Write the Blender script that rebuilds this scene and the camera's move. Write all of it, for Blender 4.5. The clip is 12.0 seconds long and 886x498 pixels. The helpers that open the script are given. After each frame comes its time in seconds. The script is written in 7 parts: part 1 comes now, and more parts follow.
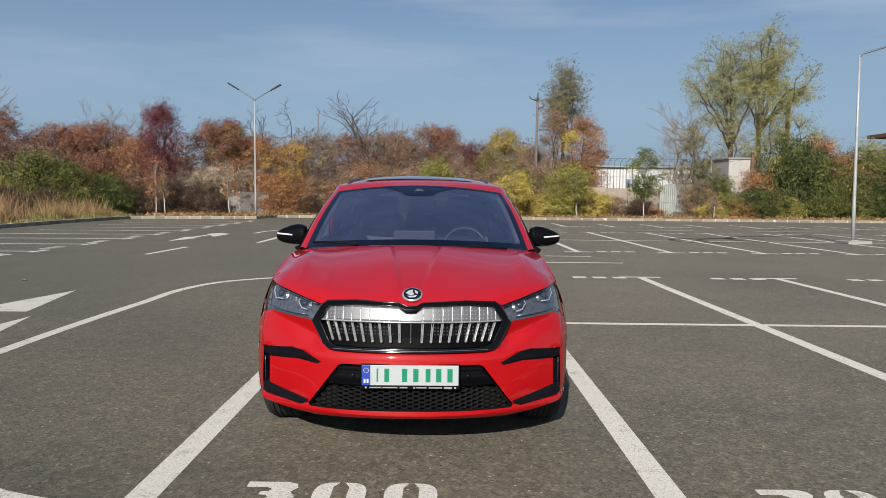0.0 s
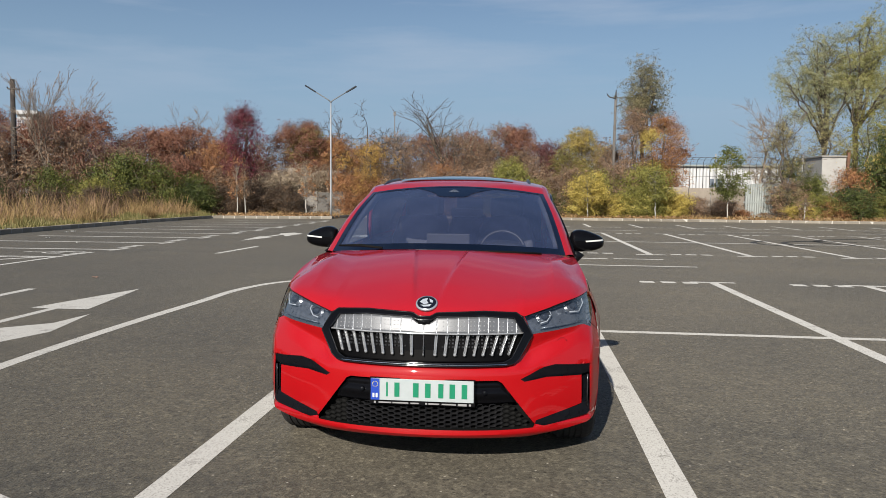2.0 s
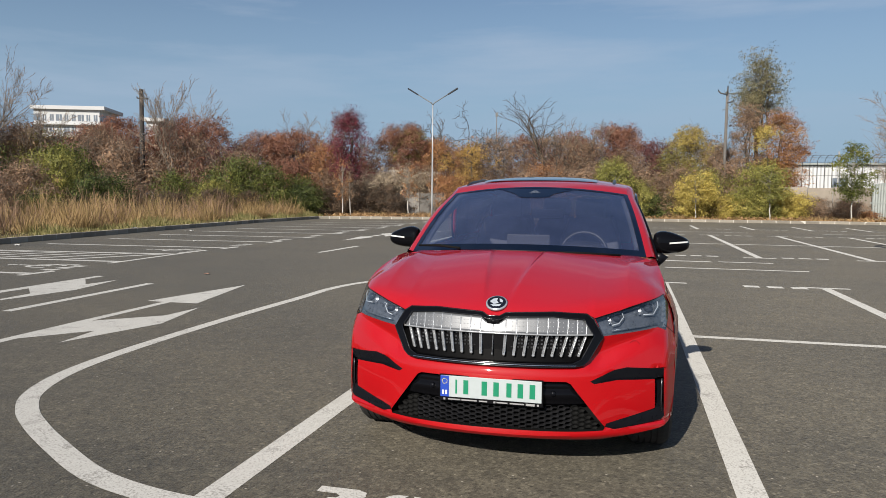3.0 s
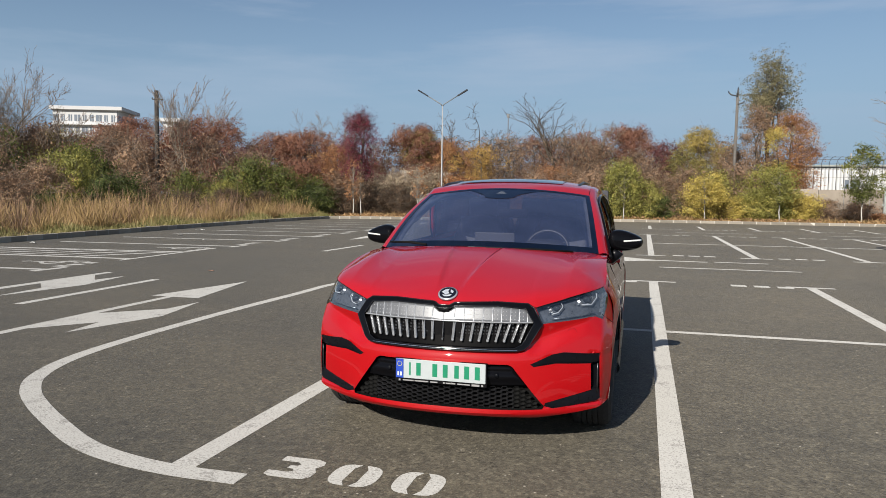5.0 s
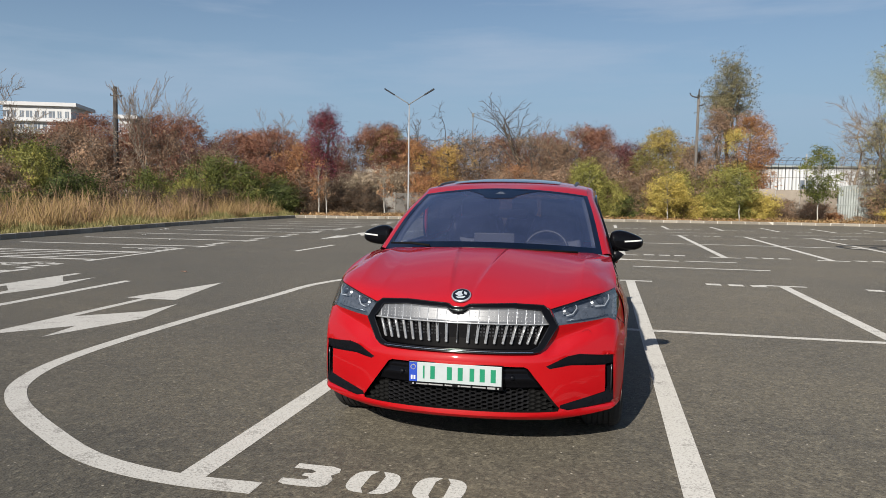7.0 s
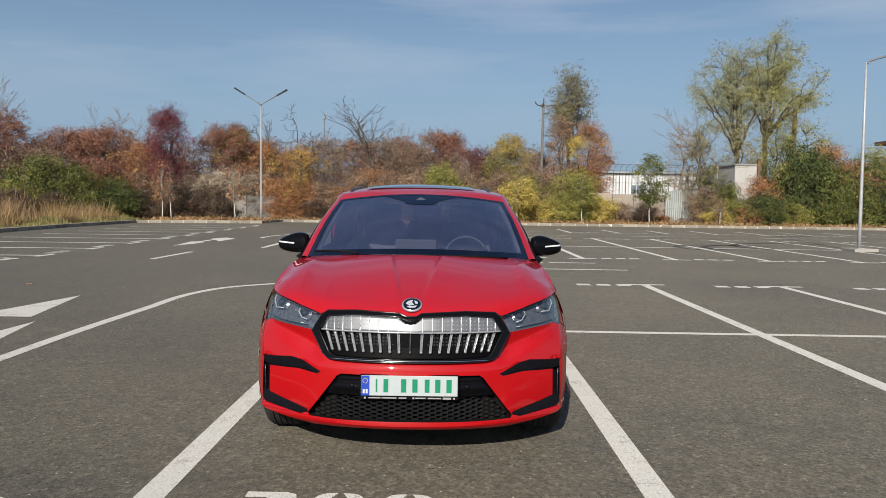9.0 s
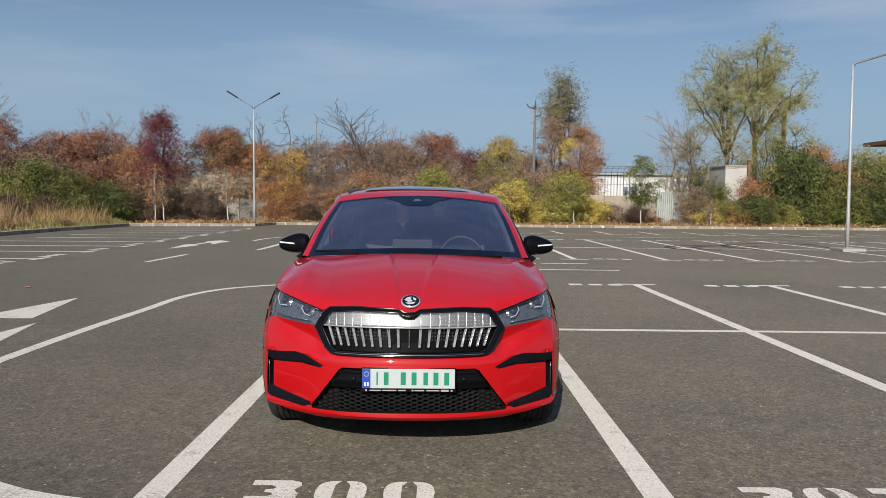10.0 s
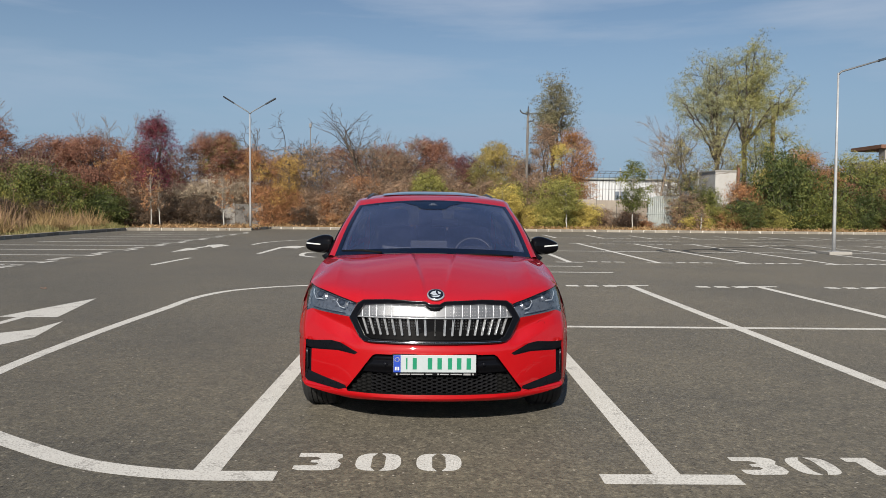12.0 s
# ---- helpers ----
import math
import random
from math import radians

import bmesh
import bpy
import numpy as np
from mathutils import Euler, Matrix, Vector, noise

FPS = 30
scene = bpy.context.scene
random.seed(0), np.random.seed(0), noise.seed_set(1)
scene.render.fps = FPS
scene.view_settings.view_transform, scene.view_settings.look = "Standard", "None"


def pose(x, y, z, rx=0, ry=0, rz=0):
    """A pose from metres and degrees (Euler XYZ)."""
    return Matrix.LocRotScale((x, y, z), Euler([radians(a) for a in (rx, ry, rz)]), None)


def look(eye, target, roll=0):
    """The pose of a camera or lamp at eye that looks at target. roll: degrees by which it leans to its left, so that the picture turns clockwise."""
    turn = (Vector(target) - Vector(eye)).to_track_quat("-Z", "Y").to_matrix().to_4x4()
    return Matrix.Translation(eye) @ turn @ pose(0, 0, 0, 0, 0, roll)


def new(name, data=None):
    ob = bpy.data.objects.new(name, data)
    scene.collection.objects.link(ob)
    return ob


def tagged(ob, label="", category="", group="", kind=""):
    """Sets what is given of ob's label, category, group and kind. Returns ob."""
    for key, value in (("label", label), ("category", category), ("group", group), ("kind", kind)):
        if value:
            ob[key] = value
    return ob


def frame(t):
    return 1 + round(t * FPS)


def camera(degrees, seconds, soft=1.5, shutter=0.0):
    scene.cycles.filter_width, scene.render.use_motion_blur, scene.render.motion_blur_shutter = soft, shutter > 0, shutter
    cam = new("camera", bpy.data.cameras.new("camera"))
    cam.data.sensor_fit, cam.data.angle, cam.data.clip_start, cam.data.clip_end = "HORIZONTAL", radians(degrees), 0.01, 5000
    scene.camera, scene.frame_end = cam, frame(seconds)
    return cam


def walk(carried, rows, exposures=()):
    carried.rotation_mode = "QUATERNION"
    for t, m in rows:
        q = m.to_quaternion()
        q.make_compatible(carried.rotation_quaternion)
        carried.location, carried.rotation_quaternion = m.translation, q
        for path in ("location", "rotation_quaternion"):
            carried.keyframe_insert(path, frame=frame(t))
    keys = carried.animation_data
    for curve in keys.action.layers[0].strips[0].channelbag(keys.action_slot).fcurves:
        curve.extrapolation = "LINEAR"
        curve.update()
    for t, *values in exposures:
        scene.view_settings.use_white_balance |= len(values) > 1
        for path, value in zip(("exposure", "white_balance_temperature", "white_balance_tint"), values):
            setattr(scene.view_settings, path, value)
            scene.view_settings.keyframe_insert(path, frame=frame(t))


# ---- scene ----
cam = camera(63.9, 12.0, soft=0.6)
EXPOSURES = [(0, 0.35), (2, 0.38), (3, 0.41), (5.5, 0.44), (7, 0.42), (9.5, 0.37), (12, 0.36)]
PATH = [
    (0, (0.074, -3.733, 1.411), (0.124, -1.739, 1.266), 0.6),
    (0.5, (0.185, -3.728, 1.412), (0.229, -1.733, 1.265), 0.7),
    (1, (0.224, -3.62, 1.406), (0.225, -1.625, 1.26), 0.7),
    (1.5, (0.271, -3.505, 1.417), (0.207, -1.512, 1.271), 0.7),
    (2, (0.391, -3.446, 1.423), (0.222, -1.458, 1.276), 0.6),
    (2.5, (0.512, -3.433, 1.425), (0.163, -1.47, 1.279), 0.5),
    (3, (0.56, -3.472, 1.424), (0.107, -1.53, 1.277), 0.5),
    (5, (0.967, -3.766, 1.426), (0.475, -1.833, 1.28), 0.7),
    (5.5, (1.016, -3.797, 1.426), (0.513, -1.867, 1.279), 0.7),
    (6, (0.998, -3.791, 1.426), (0.485, -1.864, 1.278), 0.8),
    (6.5, (0.887, -3.78, 1.432), (0.375, -1.853, 1.283), 0.7),
    (7, (0.674, -3.773, 1.43), (0.285, -1.816, 1.283), 0.8),
    (7.5, (0.515, -3.74, 1.417), (0.32, -1.755, 1.274), 1.0),
    (9.5, (0.061, -3.737, 1.448), (0.107, -1.742, 1.319), 0.7),
    (10, (0.076, -3.909, 1.433), (0.131, -1.914, 1.308), 0.6),
    (10.5, (0.048, -4.056, 1.44), (0.104, -2.06, 1.318), 0.6),
    (11, (-0.063, -4.163, 1.439), (-0.001, -2.168, 1.321), 0.6),
    (11.5, (-0.161, -4.292, 1.421), (-0.09, -2.297, 1.308), 0.6),
    (12, (-0.13, -4.381, 1.425), (-0.051, -2.386, 1.313), 0.6),
]
walk(cam, [(t, look(eye, target, roll)) for t, eye, target, roll in PATH], EXPOSURES)

# ---------------------------------------------------------------- world and sun
SUN_TO = Vector((-0.445, -1.93, 1.12)).normalized()
world = bpy.data.worlds.new("world")
scene.world = world
world.use_nodes = True
wn, wl = world.node_tree.nodes, world.node_tree.links
wn.clear()
sky = wn.new("ShaderNodeTexSky")
sky.sky_type = "NISHITA"
sky.sun_disc = False
sky.sun_elevation = math.asin(SUN_TO.z)
sky.sun_rotation = math.atan2(SUN_TO.x, SUN_TO.y)
sky.air_density, sky.dust_density, sky.ozone_density, sky.altitude = 1.0, 1.0, 2.6, 80
geo = wn.new("ShaderNodeTexCoord")
cmap = wn.new("ShaderNodeMapping")
cmap.inputs["Scale"].default_value = (0.9, 1.3, 7.0)
cmap.inputs["Rotation"].default_value = (0.0, 0.22, 0.3)
cn = wn.new("ShaderNodeTexNoise")
cn.inputs["Scale"].default_value = 2.2
cn.inputs["Detail"].default_value = 7
cn.inputs["Roughness"].default_value = 0.55
cr = wn.new("ShaderNodeValToRGB")
cr.color_ramp.elements[0].position, cr.color_ramp.elements[0].color = 0.45, (0.0, 0.0, 0.0, 1)
cr.color_ramp.elements[1].position, cr.color_ramp.elements[1].color = 0.70, (0.62, 0.62, 0.62, 1)
cmix = wn.new("ShaderNodeMix")
cmix.data_type = "RGBA"
cmix.inputs[7].default_value = (6.0, 6.7, 8.0, 1)
bgn = wn.new("ShaderNodeBackground")
bgn.inputs["Strength"].default_value = 0.0645
wo = wn.new("ShaderNodeOutputWorld")
wl.new(geo.outputs["Generated"], cmap.inputs["Vector"])
wl.new(cmap.outputs["Vector"], cn.inputs["Vector"])
wl.new(cn.outputs["Fac"], cr.inputs["Fac"])
csep = wn.new("ShaderNodeSeparateXYZ")
cfade = wn.new("ShaderNodeMapRange")
cfade.inputs[1].default_value, cfade.inputs[2].default_value, cfade.inputs[3].default_value, cfade.inputs[4].default_value = 0.32, 0.62, 1.0, 0.12
cmul = wn.new("ShaderNodeMath")
cmul.operation = "MULTIPLY"
wl.new(geo.outputs["Generated"], csep.inputs[0])
wl.new(csep.outputs["Z"], cfade.inputs[0])
wl.new(cr.outputs["Color"], cmul.inputs[0])
wl.new(cfade.outputs[0], cmul.inputs[1])
wl.new(cmul.outputs[0], cmix.inputs[0])
wl.new(sky.outputs["Color"], cmix.inputs[6])
# thin autumn haze round the horizon
haze = wn.new("ShaderNodeMix")
haze.data_type = "RGBA"
haze.inputs[7].default_value = (3.25, 4.8, 6.65, 1)
hfac = wn.new("ShaderNodeMapRange")
hfac.interpolation_type = "SMOOTHSTEP"
hfac.inputs[1].default_value, hfac.inputs[2].default_value, hfac.inputs[3].default_value, hfac.inputs[4].default_value = 0.0, 0.36, 0.9, 0.0
wl.new(csep.outputs["Z"], hfac.inputs[0])
wl.new(hfac.outputs[0], haze.inputs[0])
wl.new(cmix.outputs[2], haze.inputs[6])
wl.new(haze.outputs[2], bgn.inputs["Color"])
wl.new(bgn.outputs["Background"], wo.inputs["Surface"])

sun_data = bpy.data.lights.new("sun", "SUN")
sun_data.energy, sun_data.angle, sun_data.color = 4.9, radians(0.55), (1.0, 0.93, 0.825)
sun = new("sun", sun_data)
sun.matrix_world = look(SUN_TO * 60, (0, 0, 0))


# ---------------------------------------------------------------- materials
class Mat:
    """A node material under construction: a Principled shader and short helpers."""

    def __init__(self, name, rough=0.6, metal=0.0, coat=0.0, spec=0.5):
        self.m = bpy.data.materials.new(name)
        self.m.use_nodes = True
        self.n, self.l = self.m.node_tree.nodes, self.m.node_tree.links
        self.b = self.n["Principled BSDF"]
        self.out = self.n["Material Output"]
        for key, v in (("Roughness", rough), ("Metallic", metal), ("Coat Weight", coat), ("Specular IOR Level", spec)):
            self.b.inputs[key].default_value = v
        self.b.inputs["Coat Roughness"].default_value = 0.03
        self.tc = self.n.new("ShaderNodeTexCoord")

    def noise(self, scale, detail=6, rough=0.6, stretch=None, kind="Object"):
        t = self.n.new("ShaderNodeTexNoise")
        t.inputs["Scale"].default_value, t.inputs["Detail"].default_value, t.inputs["Roughness"].default_value = scale, detail, rough
        src = self.tc.outputs[kind]
        if stretch:
            mp = self.n.new("ShaderNodeMapping")
            mp.inputs["Scale"].default_value = stretch
            self.l.new(src, mp.inputs["Vector"])
            src = mp.outputs["Vector"]
        self.l.new(src, t.inputs["Vector"])
        return t.outputs["Fac"]

    def voronoi(self, scale, feature="F1"):
        t = self.n.new("ShaderNodeTexVoronoi")
        t.feature = feature
        t.inputs["Scale"].default_value = scale
        self.l.new(self.tc.outputs["Object"], t.inputs["Vector"])
        return t

    def ramp(self, fac, stops):
        r = self.n.new("ShaderNodeValToRGB")
        e = r.color_ramp.elements
        while len(e) < len(stops):
            e.new(0.5)
        for i, (p, c) in enumerate(stops):
            e[i].position = p
            e[i].color = (*c, 1) if len(c) == 3 else c
        self.l.new(fac, r.inputs["Fac"])
        return r.outputs["Color"]

    def mix(self, fac, a, b, blend="MIX"):
        x = self.n.new("ShaderNodeMix")
        x.data_type, x.blend_type = "RGBA", blend
        for sock, v in ((0, fac), (6, a), (7, b)):
            if isinstance(v, (int, float)):
                x.inputs[sock].default_value = v
            elif isinstance(v, tuple):
                x.inputs[sock].default_value = (*v, 1)
            else:
                self.l.new(v, x.inputs[sock])
        return x.outputs[2]

    def base(self, sock):
        self.l.new(sock, self.b.inputs["Base Color"])
        return self

    def rough(self, sock):
        self.l.new(sock, self.b.inputs["Roughness"])
        return self

    def bump(self, fac, strength=0.3, dist=0.01):
        bn = self.n.new("ShaderNodeBump")
        bn.inputs["Strength"].default_value, bn.inputs["Distance"].default_value = strength, dist
        self.l.new(fac, bn.inputs["Height"])
        self.l.new(bn.outputs["Normal"], self.b.inputs["Normal"])
        return self

    def random(self, island=False):
        if island:
            return self.n.new("ShaderNodeNewGeometry").outputs["Random Per Island"]
        return self.n.new("ShaderNodeObjectInfo").outputs["Random"]


def plain(name, c, rough=0.5, metal=0.0, coat=0.0, spec=0.5, vary=0.12, scale=25):
    """A paint, plastic or metal with slight mottling and uneven gloss."""
    k = Mat(name, rough, metal, coat, spec)
    f = k.noise(scale, 5)
    k.base(k.ramp(f, [(0.3, tuple(v * (1 - vary) for v in c)), (0.7, tuple(min(1, v * (1 + vary)) for v in c))]))
    k.rough(k.ramp(f, [(0.3, (max(0.01, rough * 0.85),) * 3), (0.7, (min(1, rough * 1.12),) * 3)]))
    return k.m


def asphalt_material():
    k = Mat("asphalt", 0.62, spec=0.45)
    k.b.inputs["Diffuse Roughness"].default_value = 1.0
    k.b.inputs["Sheen Weight"].default_value = 0.050
    k.b.inputs["Sheen Roughness"].default_value = 0.55
    k.b.inputs["Sheen Tint"].default_value = (0.90, 0.84, 0.76, 1)
    big = k.noise(0.18, 5, 0.6)
    mid = k.noise(2.2, 5, 0.65)
    fine = k.noise(40, 7, 0.84)
    grit = k.voronoi(75)
    c = k.ramp(fine, [(0.34, (0.027, 0.024, 0.020)), (0.50, (0.073, 0.066, 0.056)), (0.66, (0.171, 0.156, 0.130))])
    agg = k.n.new("ShaderNodeSeparateColor")
    k.l.new(k.voronoi(62).outputs["Color"], agg.inputs[0])
    c = k.mix(0.48, c, k.ramp(agg.outputs[0], [(0.0, (0.016, 0.014, 0.013)), (0.55, (0.061, 0.057, 0.046)), (0.85, (0.106, 0.098, 0.079)), (1.0, (0.245, 0.225, 0.190))]))
    c = k.mix(0.36, c, k.ramp(big, [(0.32, (0.061, 0.058, 0.051)), (0.68, (0.104, 0.091, 0.073))]))
    c = k.mix(k.ramp(mid, [(0.35, (0, 0, 0)), (0.75, (0.35, 0.35, 0.35))]), c, (0.093, 0.083, 0.070))
    speck = k.voronoi(10)
    c = k.mix(k.ramp(speck.outputs["Distance"], [(0.0, (0.85, 0.85, 0.85)), (0.045, (0.7, 0.7, 0.7)), (0.065, (0, 0, 0))]), c, (0.263, 0.240, 0.208))
    streak = k.noise(0.5, 4, 0.6, (0.25, 3.0, 1))
    c = k.mix(k.ramp(streak, [(0.5, (0, 0, 0)), (0.72, (0.35, 0.35, 0.35))]), c, (0.050, 0.048, 0.046))
    # pits between the stones, scuffed patches and faint lanes polished by tyres
    pit = k.voronoi(26)
    pit_size = k.n.new("ShaderNodeSeparateColor")
    k.l.new(pit.outputs["Color"], pit_size.inputs[0])
    pits = k.mix(k.ramp(pit_size.outputs[1], [(0.62, (0, 0, 0)), (0.70, (1, 1, 1))]), (0, 0, 0), k.ramp(pit.outputs["Distance"], [(0.16, (0.75, 0.75, 0.75)), (0.30, (0, 0, 0))]))
    c = k.mix(pits, c, (0.022, 0.020, 0.018))
    c = k.mix(1.0, c, k.ramp(k.noise(0.42, 6, 0.62), [(0.34, (0.74, 0.745, 0.75)), (0.50, (0.90, 0.895, 0.88)), (0.68, (1.04, 1.02, 0.97))]), "MULTIPLY")
    c = k.mix(1.0, c, k.ramp(k.noise(7.0, 5, 0.7), [(0.35, (0.78, 0.78, 0.78)), (0.66, (1.10, 1.10, 1.08))]), "MULTIPLY")
    # an older, coarser stretch of surfacing beside the bay
    place = k.n.new("ShaderNodeSeparateXYZ")
    k.l.new(k.tc.outputs["Object"], place.inputs[0])
    edge = k.n.new("ShaderNodeMath")
    edge.operation = "MULTIPLY_ADD"
    edge.inputs[1].default_value = 1.6
    k.l.new(k.noise(0.9, 4, 0.6), edge.inputs[0])
    k.l.new(place.outputs["X"], edge.inputs[2])
    old = k.n.new("ShaderNodeMapRange")
    for i, v in enumerate((-1.4, 0.6, 1.0, 0.0), 1):
        old.inputs[i].default_value = v
    k.l.new(edge.outputs[0], old.inputs[0])
    c = k.mix(1.0, c, k.mix(old.outputs[0], (0.902, 0.886, 0.806), (0.785, 0.776, 0.703)), "MULTIPLY")
    stone = k.n.new("ShaderNodeSeparateColor")
    k.l.new(k.voronoi(44).outputs["Color"], stone.inputs[0])
    c = k.mix(1.0, c, k.ramp(stone.outputs[1], [(0.0, (0.70, 0.70, 0.70)), (0.5, (1.0, 1.0, 1.0)), (0.85, (1.16, 1.16, 1.16)), (1.0, (1.42, 1.42, 1.42))]), "MULTIPLY")
    chips = k.voronoi(17)
    chip_pick = k.n.new("ShaderNodeSeparateColor")
    k.l.new(chips.outputs["Color"], chip_pick.inputs[0])
    chip = k.mix(k.ramp(chip_pick.outputs[0], [(0.78, (0, 0, 0)), (0.80, (1, 1, 1))]), (0, 0, 0), k.ramp(chips.outputs["Distance"], [(0.07, (0.8, 0.8, 0.8)), (0.14, (0, 0, 0))]))
    c = k.mix(chip, c, (0.30, 0.275, 0.235))
    k.base(c)
    k.bump(k.mix(0.55, fine, grit.outputs["Distance"]), 1.0, 0.008)
    return k.m


def road_paint_material(worn=0.5):
    k = Mat("road_paint", 0.75, spec=0.3)
    k.b.inputs["Diffuse Roughness"].default_value = 0.6
    fine = k.noise(55, 6, 0.85)
    patch = k.noise(5, 5, 0.6)
    c = k.ramp(patch, [(0.3, (0.378, 0.372, 0.352)), (0.7, (0.458, 0.452, 0.432))])
    lim = k.mix(0.42, fine, patch)
    c = k.mix(k.ramp(lim, [(0.525, (0, 0, 0)), (0.585, (worn, worn, worn))]), c, (0.115, 0.108, 0.098))
    dots = k.noise(85, 2, 0.5)
    c = k.mix(k.ramp(dots, [(0.54, (0, 0, 0)), (0.63, (0.48, 0.48, 0.48))]), c, (0.127, 0.118, 0.105))
    smudge = k.noise(1.6, 5, 0.7)
    c = k.mix(k.ramp(smudge, [(0.56, (0, 0, 0)), (0.70, (0.22, 0.22, 0.22))]), c, (0.176, 0.168, 0.153))
    k.base(c)
    k.bump(fine, 0.4, 0.004)
    return k.m


def leaf_material(name, stops, rough=0.6, sheen=0.30):
    """Leaf colours picked leaf by leaf, with clump-sized drift; some light passes through."""
    k = Mat(name, rough, spec=0.25)
    isl = k.random(True)
    drift = k.mix(0.55, k.noise(0.55, 3, 0.5), k.noise(2.4, 2, 0.5))
    f = k.n.new("ShaderNodeMath")
    f.operation = "MULTIPLY_ADD"
    f.inputs[1].default_value = 0.3
    k.l.new(isl, f.inputs[0])
    d = k.n.new("ShaderNodeMath")
    d.operation = "MULTIPLY_ADD"
    d.inputs[1].default_value, d.inputs[2].default_value = 2.2, -0.71
    k.l.new(drift, d.inputs[0])
    k.l.new(d.outputs[0], f.inputs[2])
    c = k.ramp(f.outputs[0], stops)
    k.base(c)
    tr = k.n.new("ShaderNodeBsdfTranslucent")
    k.l.new(c, tr.inputs["Color"])
    ms = k.n.new("ShaderNodeMixShader")
    ms.inputs[0].default_value = sheen
    k.l.new(k.b.outputs[0], ms.inputs[1])
    k.l.new(tr.outputs[0], ms.inputs[2])
    k.l.new(ms.outputs[0], k.out.inputs["Surface"])
    return k.m


def bark_material(name, a, b):
    k = Mat(name, 0.9, spec=0.2)
    f = k.noise(6, 6, 0.7, (1, 1, 0.25))
    k.base(k.ramp(f, [(0.3, a), (0.7, b)]))
    k.bump(f, 0.6, 0.02)
    return k.m


def stone_material(name, a, b, scale=3, bump=0.4):
    k = Mat(name, 0.9, spec=0.25)
    f, g = k.noise(scale, 6, 0.65), k.noise(scale * 22, 4, 0.7)
    c = k.ramp(f, [(0.3, a), (0.7, b)])
    c = k.mix(0.35, c, k.ramp(g, [(0.3, tuple(v * 0.6 for v in a)), (0.7, tuple(min(1, v * 1.25) for v in b))]))
    o = k.random()
    c = k.mix(0.5, c, k.mix(k.ramp(o, [(0, (0, 0, 0)), (1, (1, 1, 1))]), tuple(v * 0.72 for v in a), tuple(min(1, v * 1.15) for v in b)))
    k.base(c)
    k.bump(k.mix(0.5, f, g), bump, 0.01)
    return k.m


def glass_material(name, tint, gloss=0.02, ior=1.52, sheen=(1, 1, 1), dust_and_haze=0.0, even=None):
    """Thin tinted sheet glass: a tinted see-through sheet under a clear reflecting face."""
    k = Mat(name)
    k.n.remove(k.b)
    tr = k.n.new("ShaderNodeBsdfTransparent")
    tr.inputs["Color"].default_value = (*tint, 1)
    gl = k.n.new("ShaderNodeBsdfGlossy")
    gl.inputs["Roughness"].default_value = gloss
    gl.inputs["Color"].default_value = (*sheen, 1)
    ms = k.n.new("ShaderNodeMixShader")
    if even is None:
        fr = k.n.new("ShaderNodeFresnel")
        fr.inputs["IOR"].default_value = ior
        k.l.new(fr.outputs[0], ms.inputs[0])
    else:
        ms.inputs[0].default_value = even
    k.l.new(tr.outputs[0], ms.inputs[1])
    k.l.new(gl.outputs[0], ms.inputs[2])
    last = ms
    # bluish haze mixed into the glass colour to lift its dim sky reflection
    if dust_and_haze:
        df = k.n.new("ShaderNodeBsdfDiffuse")
        df.inputs["Color"].default_value = (0.30, 0.35, 0.66, 1)
        last = k.n.new("ShaderNodeMixShader")
        k.l.new(k.ramp(k.noise(3.0, 6, 0.6), [(0.3, (dust_and_haze * 0.7,) * 3), (0.7, (dust_and_haze * 1.3,) * 3)]), last.inputs[0])
        k.l.new(ms.outputs[0], last.inputs[1])
        k.l.new(df.outputs[0], last.inputs[2])
    k.l.new(last.outputs[0], k.out.inputs["Surface"])
    return k.m


def car_paint_material():
    k = Mat("red_car_paint", 0.5, coat=1.0, spec=0.08)
    k.b.inputs["Coat IOR"].default_value = 1.51
    k.b.inputs["Coat Roughness"].default_value = 0.035
    fl = k.noise(900, 2, 0.5)
    dust_and_haze = k.noise(7, 5, 0.6)
    c = k.ramp(fl, [(0.3, (0.318, 0.0011, 0.0032)), (0.7, (0.368, 0.0016, 0.0046))])
    c = k.mix(k.ramp(dust_and_haze, [(0.4, (0, 0, 0)), (0.8, (0.008, 0.008, 0.008))]), c, (0.45, 0.30, 0.26))
    # upward faces get a pink tint: sky reflection painted into the colour
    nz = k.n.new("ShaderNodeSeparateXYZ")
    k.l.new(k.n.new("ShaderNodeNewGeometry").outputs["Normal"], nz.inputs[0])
    sky_tint = k.ramp(nz.outputs["Z"], [(0.45, (0, 0, 0)), (1.0, (0.045, 0.045, 0.045))])
    c = k.mix(sky_tint, c, (0.60, 0.25, 0.46))
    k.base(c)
    return k.m


ASPHALT = asphalt_material()
PAINT = road_paint_material(0.65)
KERB = stone_material("kerb_concrete", (0.166, 0.149, 0.123), (0.307, 0.278, 0.232), 4)
KERB_DARK = stone_material("kerb_concrete_weathered", (0.200, 0.168, 0.130), (0.440, 0.380, 0.305), 4)
CONCRETE = stone_material("old_concrete", (0.199, 0.191, 0.170), (0.349, 0.332, 0.307), 0.7)
RUBBER_MARK = plain("tyre_mark", (0.035, 0.034, 0.033), 0.95, vary=0.3, scale=12)
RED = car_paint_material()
GLOSS_BLACK = plain("gloss_black", (0.0035, 0.0035, 0.0045), 0.07, coat=0.0, spec=0.16, vary=0.1)
SATIN_BLACK = plain("satin_black", (0.006, 0.0065, 0.009), 0.30, spec=0.15, vary=0.15)
